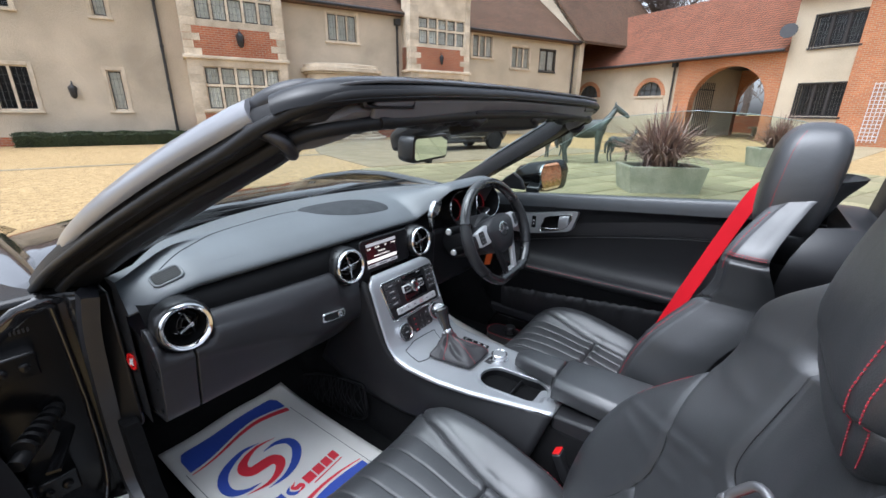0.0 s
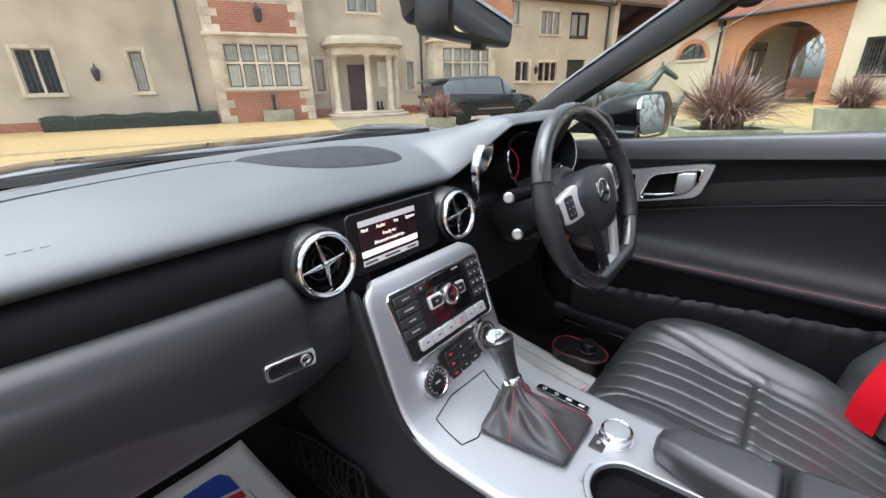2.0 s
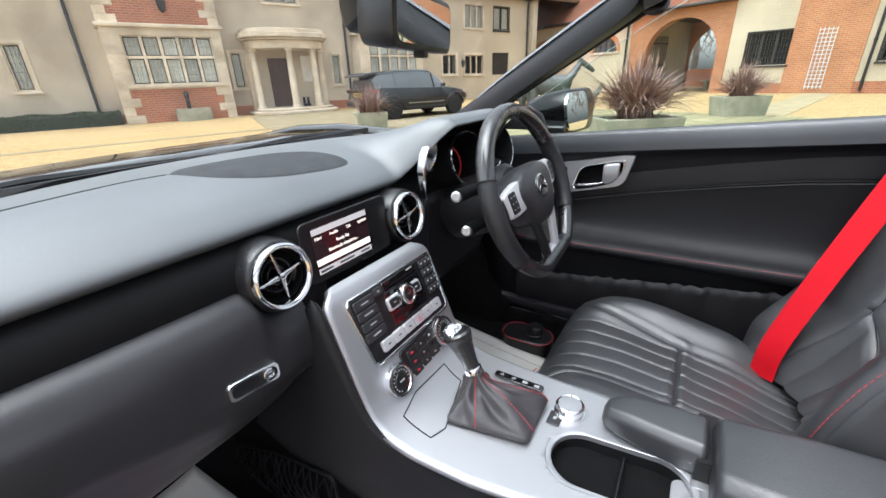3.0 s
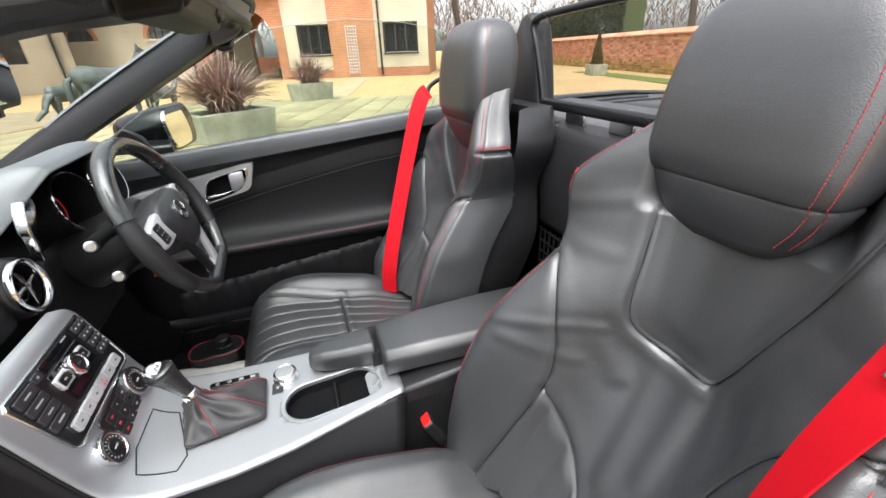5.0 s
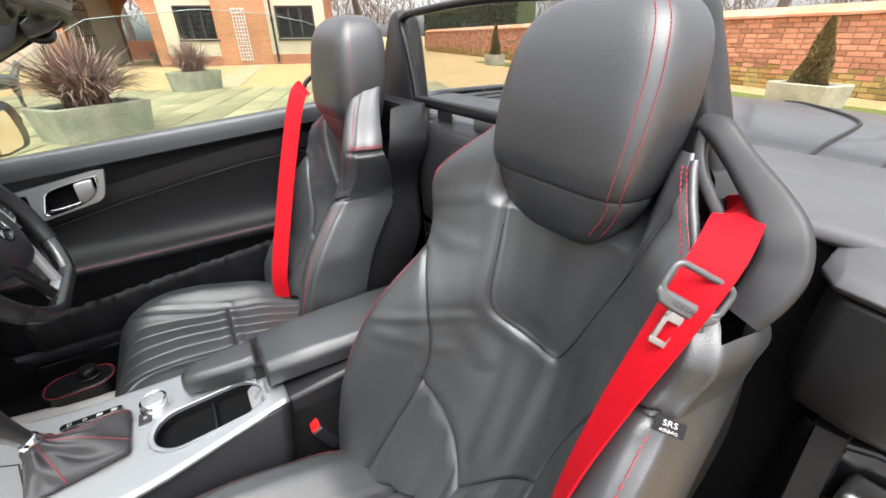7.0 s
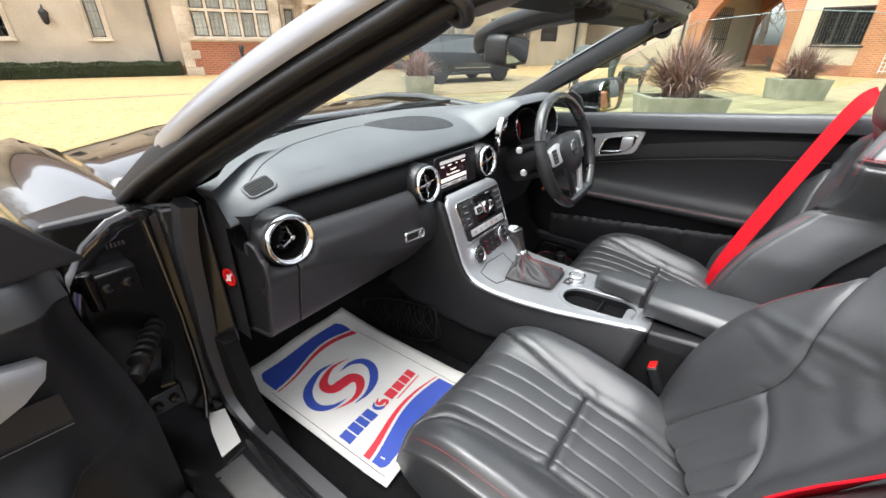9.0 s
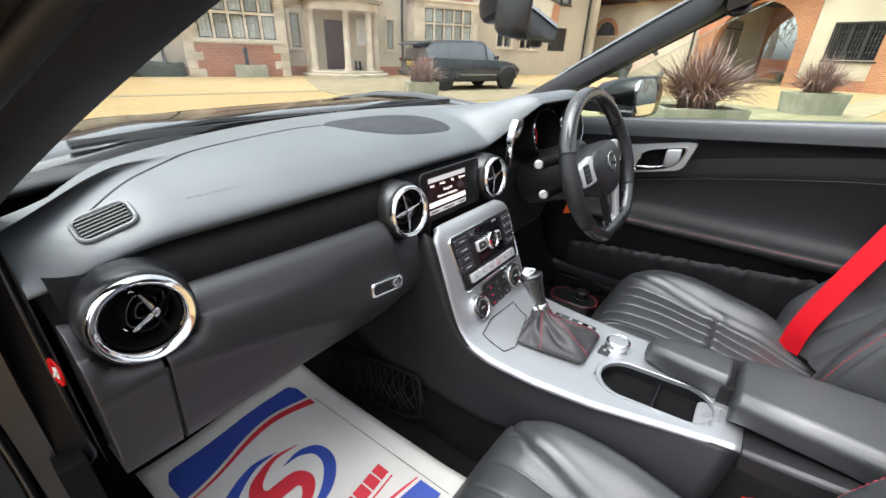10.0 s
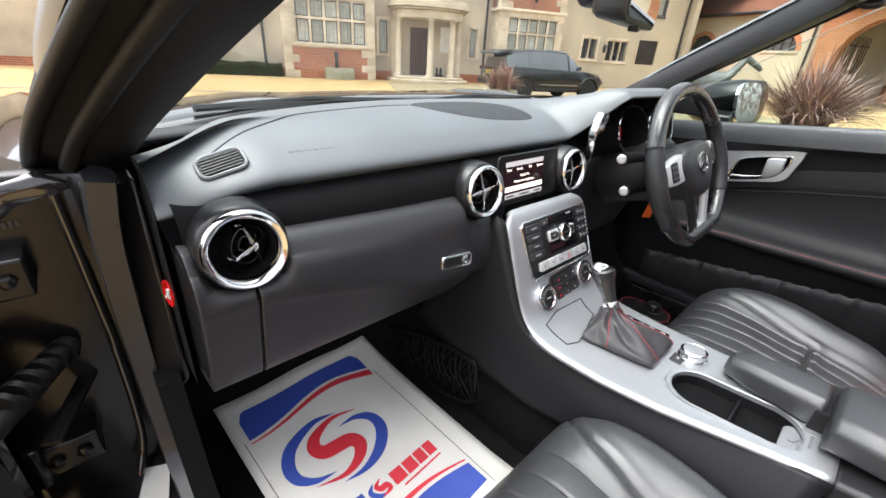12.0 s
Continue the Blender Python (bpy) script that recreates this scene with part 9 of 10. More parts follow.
    loft(bm, rings[3:] + [[to(cen.x, 0.7085, cen.y)] * len(rec)], caps=False)
    bmesh.ops.remove_doubles(bm, verts=bm.verts, dist=1e-6)
    part("handle_recess", bm, MATTE, d, "dark hollow of the door pull", smooth=60)
    bm = bmesh.new()
    loft(bm, [[to(y, x, zz + h * q) for q, x in ((-1, 0.694), (-0.9, 0.683), (-0.3, 0.6795), (0.4, 0.6795), (0.9, 0.683), (1, 0.694))] for y, zz, h in ((0.652, 0.823, 0.028), (0.638, 0.826, 0.03), (0.624, 0.831, 0.026), (0.612, 0.838, 0.02))])
    part("pull_lever", bm, SILVER, d, "satin pull lever", smooth=60, bevel=0.003)
    bm = bmesh.new()
    loft(bm, [[to(y, x, zz + q * 0.0045) for q, x in ((-1, 0.69), (-0.6, 0.6825), (0.6, 0.6825), (1, 0.69))] for y, zz in ((0.722, 0.789), (0.69, 0.792), (0.655, 0.799), (0.635, 0.806))])
    part("pull_grip", bm, CHROME, d, smooth=60, bevel=0.001)
    bm = bmesh.new()
    pts = [(0.757 + a, 0.812 + b - 0.1 * a) for a, b in rounded(0.018, 0.05, 0.004, 2)]
    lo, hi = [bm.verts.new(to(y, 0.69, z)) for y, z in pts], [bm.verts.new(to(y, 0.6852, z)) for y, z in pts]
    bm.faces.new(hi)
    for i in range(len(pts)):
        bm.faces.new((lo[i], lo[(i + 1) % len(pts)], hi[(i + 1) % len(pts)], hi[i]))
    part("lock_switch", bm, GLOSSY, d, smooth=0)
    bm = bmesh.new()
    for q in (-0.008, 0.006):
        loft(bm, [[to(0.757 + e, x, 0.812 + q + g) for e, g in ((-0.003, -0.003), (0.003, -0.003), (0.003, 0.003), (-0.003, 0.003))] for x in (0.6851, 0.6846)])
    part("switch_print", bm, KEYPRINT, d, kind="stuff", smooth=0)
    # the middle panel's lower edge: a shadow gap over a fine pale bead
    def gap_z(y):
        return float(np.interp(y, [0.0, 0.1, 0.233, 0.374, 0.552, 0.75, 0.95], [0.855, 0.853, 0.84, 0.818, 0.786, 0.742, 0.69]))
    V = np.array([[to(y, x, gap_z(y) + dz) for x, dz in ((0.7085, 0.05), (0.7085, 0.008), (0.7095, 0.002), (0.716, 0.001))] for y in np.linspace(0.0, 0.95, 60)])
    part("middle_panel", grid_mesh(V), TRIM, d, "dark padded middle panel", smooth=60)
    bm = bmesh.new()
    tube(bm, [to(y, 0.7155, gap_z(y) - 0.003) for y in np.linspace(0.0, 0.95, 50)], 0.004, 6)
    part("panel_joint", bm, RUBBER, d)
    bm = bmesh.new()
    tube(bm, [to(y, 0.7145, gap_z(y) - 0.009) for y in np.linspace(0.0, 0.95, 50)], 0.0012, 5)
    part("bead", bm, DECKTRIM, d, "fine grey bead")
    stitches([to(y, 0.6425, 0.6335 + 0.03 * (0.6 - y) * 0.5) for y in np.linspace(0.0, 0.9, 30)], parent=d)
    # gathered map pocket
    bm = bmesh.new()
    n = 70
    rows = []
    for i in range(n + 1):
        y = 0.02 + 0.86 * i / n
        top_ = 0.568 - 0.115 * (y - 0.25)
        wv = 0.004 * math.sin(i * 1.9) + 0.003 * math.sin(i * 0.8)
        rows.append([to(y, x + wv * k, z + 0.003 * math.sin(i * 2.3) * k) for x, z, k in ((0.70, top_ - 0.03, 0), (0.682, top_ - 0.006, 0.3), (0.674, top_ + 0.002, 1), (0.668, top_ - 0.006, 1.2), (0.667, top_ - 0.02, 1), (0.67, top_ - 0.034, 0.3), (0.672, 0.42, 0), (0.69, 0.38, 0))])
    loft(bm, rows, closed=False, caps=False)
    part("map_pocket", bm, TRIM, d, "gathered black map pocket", smooth=70)
    return d


right_door = car_door(lambda y, x, z: Vector((x, y, z)), "driver_door", "closed black driver door with silver handle plate")
DOOR_ANGLE = 75
HINGE = Vector((-0.845, 1.075, 0))
HT = Matrix.Translation(HINGE) @ Matrix.Rotation(radians(-DOOR_ANGLE), 4, "Z") @ Matrix.Translation(-HINGE)
left_door = car_door(lambda y, x, z: HT @ Vector((-x, y, z)), "passenger_door", "open black passenger door with silver handle plate")
# raised driver window
V = np.zeros((30, 10, 3))
for i, t in enumerate(np.linspace(0, 1, 30)):
    y = 0.96 - 1.03 * t
    top = np.interp(y, [-0.07, -0.02, 0.1, 0.26, 0.5, 0.58, 0.7, 0.96], [1.19, 1.216, 1.236, 1.246, 1.222, 1.18, 1.11, 0.95])
    zlo = 0.91 + (0.77 - y) * 0.085
    for j, s in enumerate(np.linspace(0, 1, 10)):
        z = zlo + (top - zlo) * s
        V[i, j] = (0.745 - 0.27 * (z - 0.93) - 0.06 * (z - 0.93) ** 2, y, z)
g = part("side_window", grid_mesh(V), SIDEGLASS, right_door, "green-tinted raised side window", smooth=180)
g.visible_shadow = False
bm = bmesh.new()
tube(bm, [Vector(V[i, -1]) for i in range(30)], 0.001, 5)
part("glass_edge", bm, mat("pale_glass_edge", (0.22, 0.3, 0.27), 0.3), right_door)
bm = bmesh.new()
tube(bm, [(0.735, y, 0.918 + (0.77 - y) * 0.085) for y in np.linspace(0.95, -0.08, 20)], 0.006, 6)
part("waist_seal", bm, RUBBER, right_door)


# --- door mirrors ---
def door_mirror(sx, m, parent):
    bm = bmesh.new()
    rr = [(0.018 + a * (1.0 - 0.1 * (b < 0)), b) for a, b in rounded(0.245, 0.134, 0.062, 8)]
    loft(bm, [[m @ Vector((a * k - 0.02 * (1 - k), b * k2 + 0.004 * (1 - k), z)) for a, b in rr] for k, k2, z in ((0.2, 0.3, -0.165), (0.5, 0.62, -0.158), (0.74, 0.82, -0.135), (0.9, 0.94, -0.09), (0.98, 0.99, -0.045), (1.0, 1.0, -0.02), (0.985, 0.985, -0.004), (0.95, 0.95, 0.004), (0.88, 0.88, 0.0075), (0.4, 0.4, 0.0075))])
    mi = part("door_mirror", bm, JAMB, parent, "gloss black door mirror", smooth=60)
    bm = bmesh.new()
    prism(bm, [(a - 0.024, b) for a, b in rounded(0.165, 0.112, 0.042, 8)], 2, 0.0, 0.0095, m)
    part("mirror_pane", bm, MIRROR, mi, smooth=0)
    bm = bmesh.new()
    tube(bm, [m @ Vector((-0.04, -0.02, -0.163)), m @ Vector((-0.085, -0.02, -0.12)), m @ Vector((-0.1, -0.02, -0.05))], 0.003, 6)
    part("housing_joint", bm, RUBBER, mi)
    return mi


door_mirror(1, frame_to((0.918, 0.79, 0.97), (-0.13, -0.985, 0.13)), car)
bm = bmesh.new()
loft(bm, [[(x, y + a, z + b) for a, b in ((-0.03, -0.012), (0.03, -0.012), (0.03, 0.014), (-0.03, 0.014))] for x, y, z in ((0.78, 0.82, 0.92), (0.84, 0.83, 0.932), (0.9, 0.84, 0.935))])
part("mirror_foot", bm, SATIN, car, smooth=50, bevel=0.006)
bm = bmesh.new()
prism(bm, [(0.97, 0.93), (0.82, 0.93), (0.84, 0.975), (0.88, 1.0)], 0, 0.712, 0.728)
part("mirror_sail", bm, PLASTIC, car, "black mirror corner panel", bevel=0.006)
bm = bmesh.new()
loft(bm, [[HT @ Vector((-x, y, z)) for y, z in ((1.04, 0.9), (0.8, 0.915), (0.86, 0.965), (0.98, 0.985))] for x in (0.7, 0.74)])
part("mirror_sail", bm, PLASTIC, left_door, "black mirror corner panel", bevel=0.008)
bm = bmesh.new()
box(bm, -0.6, 0.6, 2.45, 2.6, 0.3, 0.68)
part("front_bumper", bm, PAINT, car, bevel=0.05, seg=4)
bm = bmesh.new()
box(bm, -0.75, 0.75, -1.56, -1.42, 0.3, 0.86)
part("rear_bumper", bm, PAINT, car, bevel=0.05, seg=4)
for sx in (-1, 1):
    for y in (1.72, -0.72):
        m = frame_to((sx * 0.77, y, 0.315), (sx, 0, 0))
        bm = bmesh.new()
        revolve(bm, [(0.21, -0.1), (0.3, -0.1), (0.315, -0.06), (0.315, 0.06), (0.3, 0.1), (0.21, 0.1)], m, 36)
        wh = part("road_wheel", bm, TYRE, car, "tyre on an alloy wheel")
        bm = bmesh.new()
        revolve(bm, [(0.21, 0.09), (0.2, 0.06), (0.05, 0.05), (0.04, 0.07), (0.001, 0.07)], m, 36)
        part("wheel_rim", bm, STEEL, wh)


# pale patch on the sill by the hinge
bm = bmesh.new()
loft(bm, [[(x, y, z) for x, y in ((-0.732, 1.1), (-0.7, 1.085), (-0.712, 1.03), (-0.724, 0.972), (-0.768, 0.967), (-0.752, 1.04))] for z in (0.384, 0.387)])
part("sill_film", bm, PAPER, car, "pale patch on the sill", smooth=0)


# ---- paper mats in the footwells ----
def paper_mat(m, w, L, flip):
    mt = thing("paper_floor_mat", "white printed paper mat lying in the footwell", "mat", m, "paper mats")
    n = 24

    def hgt(u, v):
        return 0.004 + 0.02 * max(0, v - 0.62) ** 2 * 4 + 0.006 * math.sin(5 * u + 2 * v) ** 2 + 0.012 * max(0, 0.12 - v) * 4

    V = np.array([[(w * (u - 0.5), L * v, hgt(u, v)) for v in np.linspace(0, 1, n)] for u in np.linspace(0, 1, n)])
    part("sheet", grid_mesh(V), PAPER, mt, smooth=180, solid=0.0008)

    def shape(pts, material, name, lift=0.0012):
        """A flat print following the sheet: a convex or simple outline in sheet units."""
        bm = bmesh.new()
        f = bm.faces.new([bm.verts.new((w * (a - 0.5), L * b, hgt(a, b) + lift)) for a, b in pts])
        bmesh.ops.triangulate(bm, faces=[f])
        part(name, bm, material, mt, smooth=0)

    def stripe(line, h0, h1, material, name, lift=0.0012):
        verts, faces = [], []
        for i, (a, b) in enumerate(line):
            for q in (h0(i / (len(line) - 1)), h1(i / (len(line) - 1))):
                verts.append((w * (a - 0.5), L * (b + q), hgt(a, min(1, max(0, b + q))) + lift))
            if i:
                k = 2 * i
                faces.append((k - 2, k - 1, k + 1, k))
        part(name, (verts, faces), material, mt, smooth=0)

    def swash(line, material, name, k=0.00078, n=60, lift=0.0013):
        """A brush stroke: a smooth line whose width follows its third number."""
        P = spline(line, n)
        verts, faces = [], []
        for i, p in enumerate(P):
            d = P[min(i + 1, n)] - P[max(i - 1, 0)]
            dx, dy = d.x * w, d.y * L
            m_ = math.hypot(dx, dy) or 1.0
            for sg in (-1, 1):
                x, y = p.x * w - sg * dy / m_ * k * p.z, p.y * L + sg * dx / m_ * k * p.z
                verts.append((x - w / 2, y, hgt(x / w, y / L) + lift))
            if i:
                q = 2 * i
                faces.append((q - 2, q - 1, q + 1, q))
        part(name, (verts, faces), material, mt, smooth=0)

    # far edge: a blue field cut by a wave, with a red swash under it; near edge: the same turned round
    def wave(a):
        return 0.812 + 0.034 * math.sin((a - 0.3) * 6.2) + 0.02 * max(0.0, a - 0.5)

    xs = np.linspace(0.07, 0.85, 30)
    at = lambda q: 0.07 + 0.78 * q
    stripe([(a, 0.0) for a in xs], lambda q: 0.925 - 0.05 * (1 - min(1, q * 25)) - 0.04 * max(0, q * 25 - 24), lambda q: wave(at(q)), BLUEINK, "blue_field")
    stripe([(a, 0.0) for a in xs], lambda q: wave(at(q)) - 0.014, lambda q: wave(at(q)) - 0.02 - 0.03 * q, REDINK, "red_swash")
    low = lambda a: 0.172 + 0.03 * math.sin((a - 0.3) * 6.2)
    stripe([(a, 0.0) for a in xs], lambda q: 0.055 + 0.02 * (1 - min(1, q * 25)), lambda q: low(at(q)) - 0.014, BLUEINK, "blue_field")
    stripe([(a, 0.0) for a in xs], lambda q: low(at(q)), lambda q: low(at(q)) + 0.03 * (1 - q) + 0.006, REDINK, "red_swash")
    # the badge: two blue crescents round a red curl
    swash([(0.6, 0.646, 0.8), (0.465, 0.673, 9), (0.345, 0.645, 20), (0.3, 0.6, 27), (0.325, 0.56, 30), (0.4, 0.551, 31), (0.47, 0.541, 30), (0.495, 0.5, 27), (0.445, 0.455, 20), (0.34, 0.43, 10), (0.2, 0.452, 0.8)], REDINK, "badge_curl", 0.00052)
    swash([(0.499, 0.689, 0.8), (0.369, 0.705, 13), (0.22, 0.66, 22), (0.15, 0.59, 24), (0.15, 0.52, 20), (0.215, 0.475, 12), (0.315, 0.46, 0.8)], BLUEINK, "badge_crescent", 0.00052)
    swash([(0.47, 0.62, 0.8), (0.57, 0.612, 12), (0.64, 0.567, 20), (0.635, 0.495, 24), (0.555, 0.432, 22), (0.44, 0.402, 12), (0.32, 0.405, 0.8)], BLUEINK, "badge_crescent", 0.00052)
    # the maker's words as plain bars
    for a, wd in ((0.075, 0.062), (0.147, 0.06), (0.216, 0.05), (0.276, 0.066)):
        shape([(a, 0.262), (a + wd, 0.262), (a + wd, 0.332), (a, 0.332)], BLUEINK, "print_bar")
    swash([(0.41, 0.335, 1), (0.375, 0.31, 10), (0.4, 0.28, 10), (0.45, 0.272, 1)], BLUEINK, "print_dot", 0.0005, 20)
    swash([(0.455, 0.335, 1), (0.415, 0.318, 9), (0.43, 0.3, 12), (0.46, 0.3, 12), (0.465, 0.28, 9), (0.41, 0.27, 1)], REDINK, "print_dot", 0.0005, 30, 0.0016)
    for a, wd in ((0.5, 0.075), (0.585, 0.066), (0.66, 0.058), (0.727, 0.055)):
        shape([(a, 0.272), (a + wd, 0.272), (a + wd, 0.328), (a, 0.328)], REDINK, "print_bar")
    shape([(0.53, 0.25), (0.78, 0.25), (0.78, 0.257), (0.53, 0.257)], REDINK, "print_bar")
    shape([(0.12, 0.085), (0.55, 0.085), (0.55, 0.11), (0.12, 0.11)], WHITE, "print_bar", 0.0018)
    for a in (0.04, 0.87):
        shape([(a, 0.03), (a + 0.004, 0.03), (a + 0.004, 0.78), (a, 0.78)], DARKINK, "edge_line")
    return mt


paper_mat(pose(-0.377, 0.708, 0.284, 4.5, 0, 4), 0.385, 0.52, False)
paper_mat(pose(0.33, 0.66, 0.284, 4.5, 0, -5), 0.38, 0.5, False)
# pedals and seat control at the driver side
for x, w in ((0.3, 0.075), (0.43, 0.05)):
    bm = bmesh.new()
    plate(bm, w, 0.06, 0.008, 0.012, frame_to((x, 1.2, 0.42), (0, -1, 0.5)))
    pd = part("pedal", bm, RUBBER, car, "black rubber foot pedal", bevel=0.003)
    bm = bmesh.new()
    tube(bm, [(x, 1.21, 0.42), (x, 1.27, 0.6)], 0.01, 8)
    part("pedal_arm", bm, IRON, pd)
bm = bmesh.new()
loft(bm, [[(x, y, z) for x, y in [(0.575 + a, 0.8 + b) for a, b in rounded(w, d, r_, 5)]] for w, d, r_, z in ((0.1, 0.16, 0.045, 0.29), (0.096, 0.155, 0.044, 0.333), (0.085, 0.145, 0.04, 0.338))])
sk = part("seat_control", bm, SATIN, car, "black seat control panel with a knob", smooth=40)
bm = bmesh.new()
tube(bm, [(0.575 + a, 0.8 + b, 0.335) for a, b in rounded(0.097, 0.157, 0.044, 5)], 0.0012, 5, closed=True)
part("panel_edge", bm, STITCH, sk, "thin red edge line", smooth=0)
bm = bmesh.new()
rings = []
for r, h, kn in ((0.026, 0.0, 0), (0.026, 0.008, 0), (0.021, 0.01, 0), (0.021, 0.012, 1), (0.0205, 0.03, 1), (0.018, 0.034, 0), (0.0005, 0.0345, 0)):
    rings.append([(0.575 + (r + 0.001 * kn * (j % 2)) * math.cos(2 * math.pi * j / 40), 0.775 + (r + 0.001 * kn * (j % 2)) * math.sin(2 * math.pi * j / 40), 0.337 + h) for j in range(40)])
loft(bm, rings)
part("control_knob", bm, SATIN, sk, smooth=35)

# ---- the dark sports utility car by the porch ----
SUVA = -20
suv = thing("suv_car", "parked dark grey sports utility car with a yellow rear plate", "car", pose(11.15, 8.75, 0, 0, 0, SUVA) @ Matrix.Scale(0.87, 4))
ST = [(-2.2, 0.72, 0.55, 0.92, 0.74), (-2.12, 0.86, 0.42, 1.02, 0.82), (-1.8, 0.93, 0.3, 1.06, 0.9), (-1.0, 0.95, 0.28, 1.05, 0.92), (0.2, 0.95, 0.28, 1.02, 0.92), (0.9, 0.95, 0.28, 1.0, 0.91), (1.3, 0.95, 0.3, 0.99, 0.9), (1.85, 0.91, 0.36, 0.9, 0.82), (2.12, 0.78, 0.45, 0.78, 0.66), (2.2, 0.6, 0.5, 0.7, 0.5)]
bm = bmesh.new()
loft(bm, [[(x, s * w, z) for s, w, z in ((-1, hw * 0.9, lo), (-1, hw, lo + 0.14), (-1, hw, (lo + hi) / 2 + 0.05), (-1, hs, hi - 0.03), (-1, hs * 0.8, hi), (1, hs * 0.8, hi), (1, hs, hi - 0.03), (1, hw, (lo + hi) / 2 + 0.05), (1, hw, lo + 0.14), (1, hw * 0.9, lo))] for x, hw, lo, hi, hs in ST])
part("body", bm, SUVPAINT, suv, "dark glossy body", smooth=50, bevel=0.01)
bm = bmesh.new()
GH = [(-2.0, 0.78, 1.0, 1.3), (-1.75, 0.78, 1.0, 1.5), (-1.2, 0.8, 1.0, 1.57), (-0.3, 0.81, 1.0, 1.6), (0.35, 0.8, 0.99, 1.56), (0.75, 0.78, 0.98, 1.33), (1.15, 0.75, 0.97, 1.02)]
loft(bm, [[(x, s * w, z) for s, w, z in ((-1, hw + 0.06, lo), (-1, hw - 0.06, hi - 0.04), (-1, hw - 0.13, hi), (1, hw - 0.13, hi), (1, hw - 0.06, hi - 0.04), (1, hw + 0.06, lo))] for x, hw, lo, hi in GH])
part("glasshouse", bm, SUVGLASS, suv, "dark tinted glass with reflected sky lifted into its colour", smooth=50)
bm = bmesh.new()
loft(bm, [[(x, s * w, z) for s, w, z in ((-1, hw - 0.05, hi - 0.03), (-1, hw - 0.12, hi + 0.012), (1, hw - 0.12, hi + 0.012), (1, hw - 0.05, hi - 0.03))] for x, hw, lo, hi in [(-2.12, 0.74, 1, 1.5)] + GH[1:5]])
part("roof", bm, SUVPAINT, suv, smooth=50)
for s in (-1, 1):
    for x0, x1 in ((-1.2, -1.08), (-0.32, -0.24), (0.4, 0.46)):
        bm = bmesh.new()
        loft(bm, [[(x, s * w, z) for x in (x0 + dx, x1 + dx) for w in (wa, wa + 0.012)] for z, wa, dx in ((0.98, 0.855, 0.04), (1.5, 0.735, -0.04))])
        part("pillar", bm, SUVPAINT, suv, smooth=0)
    for x in (-1.36, 1.38):
        m = frame_to((x, s * 0.86, 0.36), (0, s, 0))
        bm = bmesh.new()
        revolve(bm, [(0.25, -0.12), (0.34, -0.12), (0.36, -0.08), (0.36, 0.07), (0.34, 0.1), (0.25, 0.1)], m, 32)
        wl_ = part("wheel", bm, TYRE, suv, "black alloy wheel")
        bm = bmesh.new()
        revolve(bm, [(0.25, 0.09), (0.24, 0.05), (0.06, 0.06), (0.05, 0.08), (0.001, 0.08)], m, 30)
        part("rim", bm, IRON, wl_)
        for k in range(5):
            bm = bmesh.new()
            box(bm, 0.04, 0.245, -0.025, 0.025, 0.06, 0.095, m @ pose(0, 0, 0, 0, 0, 72 * k))
            part("rim_spoke", bm, STEEL, wl_, smooth=0, bevel=0.008)
        bm = bmesh.new()
        arc = [(x + 0.41 * math.cos(a), s * 0.945, 0.37 + 0.41 * math.sin(a)) for a in np.linspace(0, math.pi, 16)]
        tube(bm, arc, 0.03, 8)
        part("wheel_arch", bm, PLASTIC, suv)
    bm = bmesh.new()
    box(bm, -2.17, -1.9, s * 0.8 - 0.1, s * 0.8 + 0.1, 0.9, 1.0)
    part("tail_lamp", bm, LAMPRED, suv, bevel=0.02)
    bm = bmesh.new()
    loft(bm, [[(x, s * w, z) for w, z in ((0.86, 1.0), (1.04, 1.02), (1.04, 1.15), (0.9, 1.13))] for x in (0.72, 0.86)])
    part("side_mirror", bm, SUVPAINT, suv, bevel=0.03)
    bm = bmesh.new()
    box(bm, 1.9, 2.14, s * 0.68 - 0.12, s * 0.68 + 0.12, 0.72, 0.8)
    part("headlight", bm, CHROME, suv, bevel=0.02)
bm = bmesh.new()
loft(bm, [[(x, s_ * w, z) for s_, w, z in ((-1, hw, lo), (-1, hw, hi), (1, hw, hi), (1, hw, lo))] for x, hw, lo, hi in ((-2.36, 0.6, 1.4, 1.43), (-2.2, 0.66, 1.4, 1.49), (-1.8, 0.68, 1.46, 1.545))])
part("roof_spoiler", bm, PLASTIC, suv, "black roof spoiler", bevel=0.015)
part("tailgate_band", boxes((-2.235, -2.2, -0.8, 0.8, 0.9, 0.985)), GLOSSY, suv, "gloss black tailgate band", bevel=0.01)
for s_ in (-1, 1):
    for x in (-1.0, -0.2, 0.72):
        bm = bmesh.new()
        tube(bm, [(x - 0.02, s_ * 0.952, 0.45), (x, s_ * 0.954, 0.7), (x + 0.02, s_ * 0.925, 0.98)], 0.006, 5)
        part("door_gap", bm, RUBBER, suv)
    for x in (-0.36, 0.52):
        part("door_handle", boxes((x - 0.09, x + 0.09, s_ * 0.95 - 0.02, s_ * 0.95 + 0.02, 0.86, 0.885)), SUVPAINT, suv, bevel=0.008)
part("number_plate", boxes((-2.225, -2.205, -0.26, 0.26, 0.78, 0.89)), YELLOW, suv, "yellow rear number plate", smooth=0)
part("plate_bars", boxes(*[(-2.229, -2.2255, -0.22 + 0.065 * k, -0.175 + 0.065 * k, 0.805, 0.865) for k in range(7)]), DARKINK, suv, smooth=0)
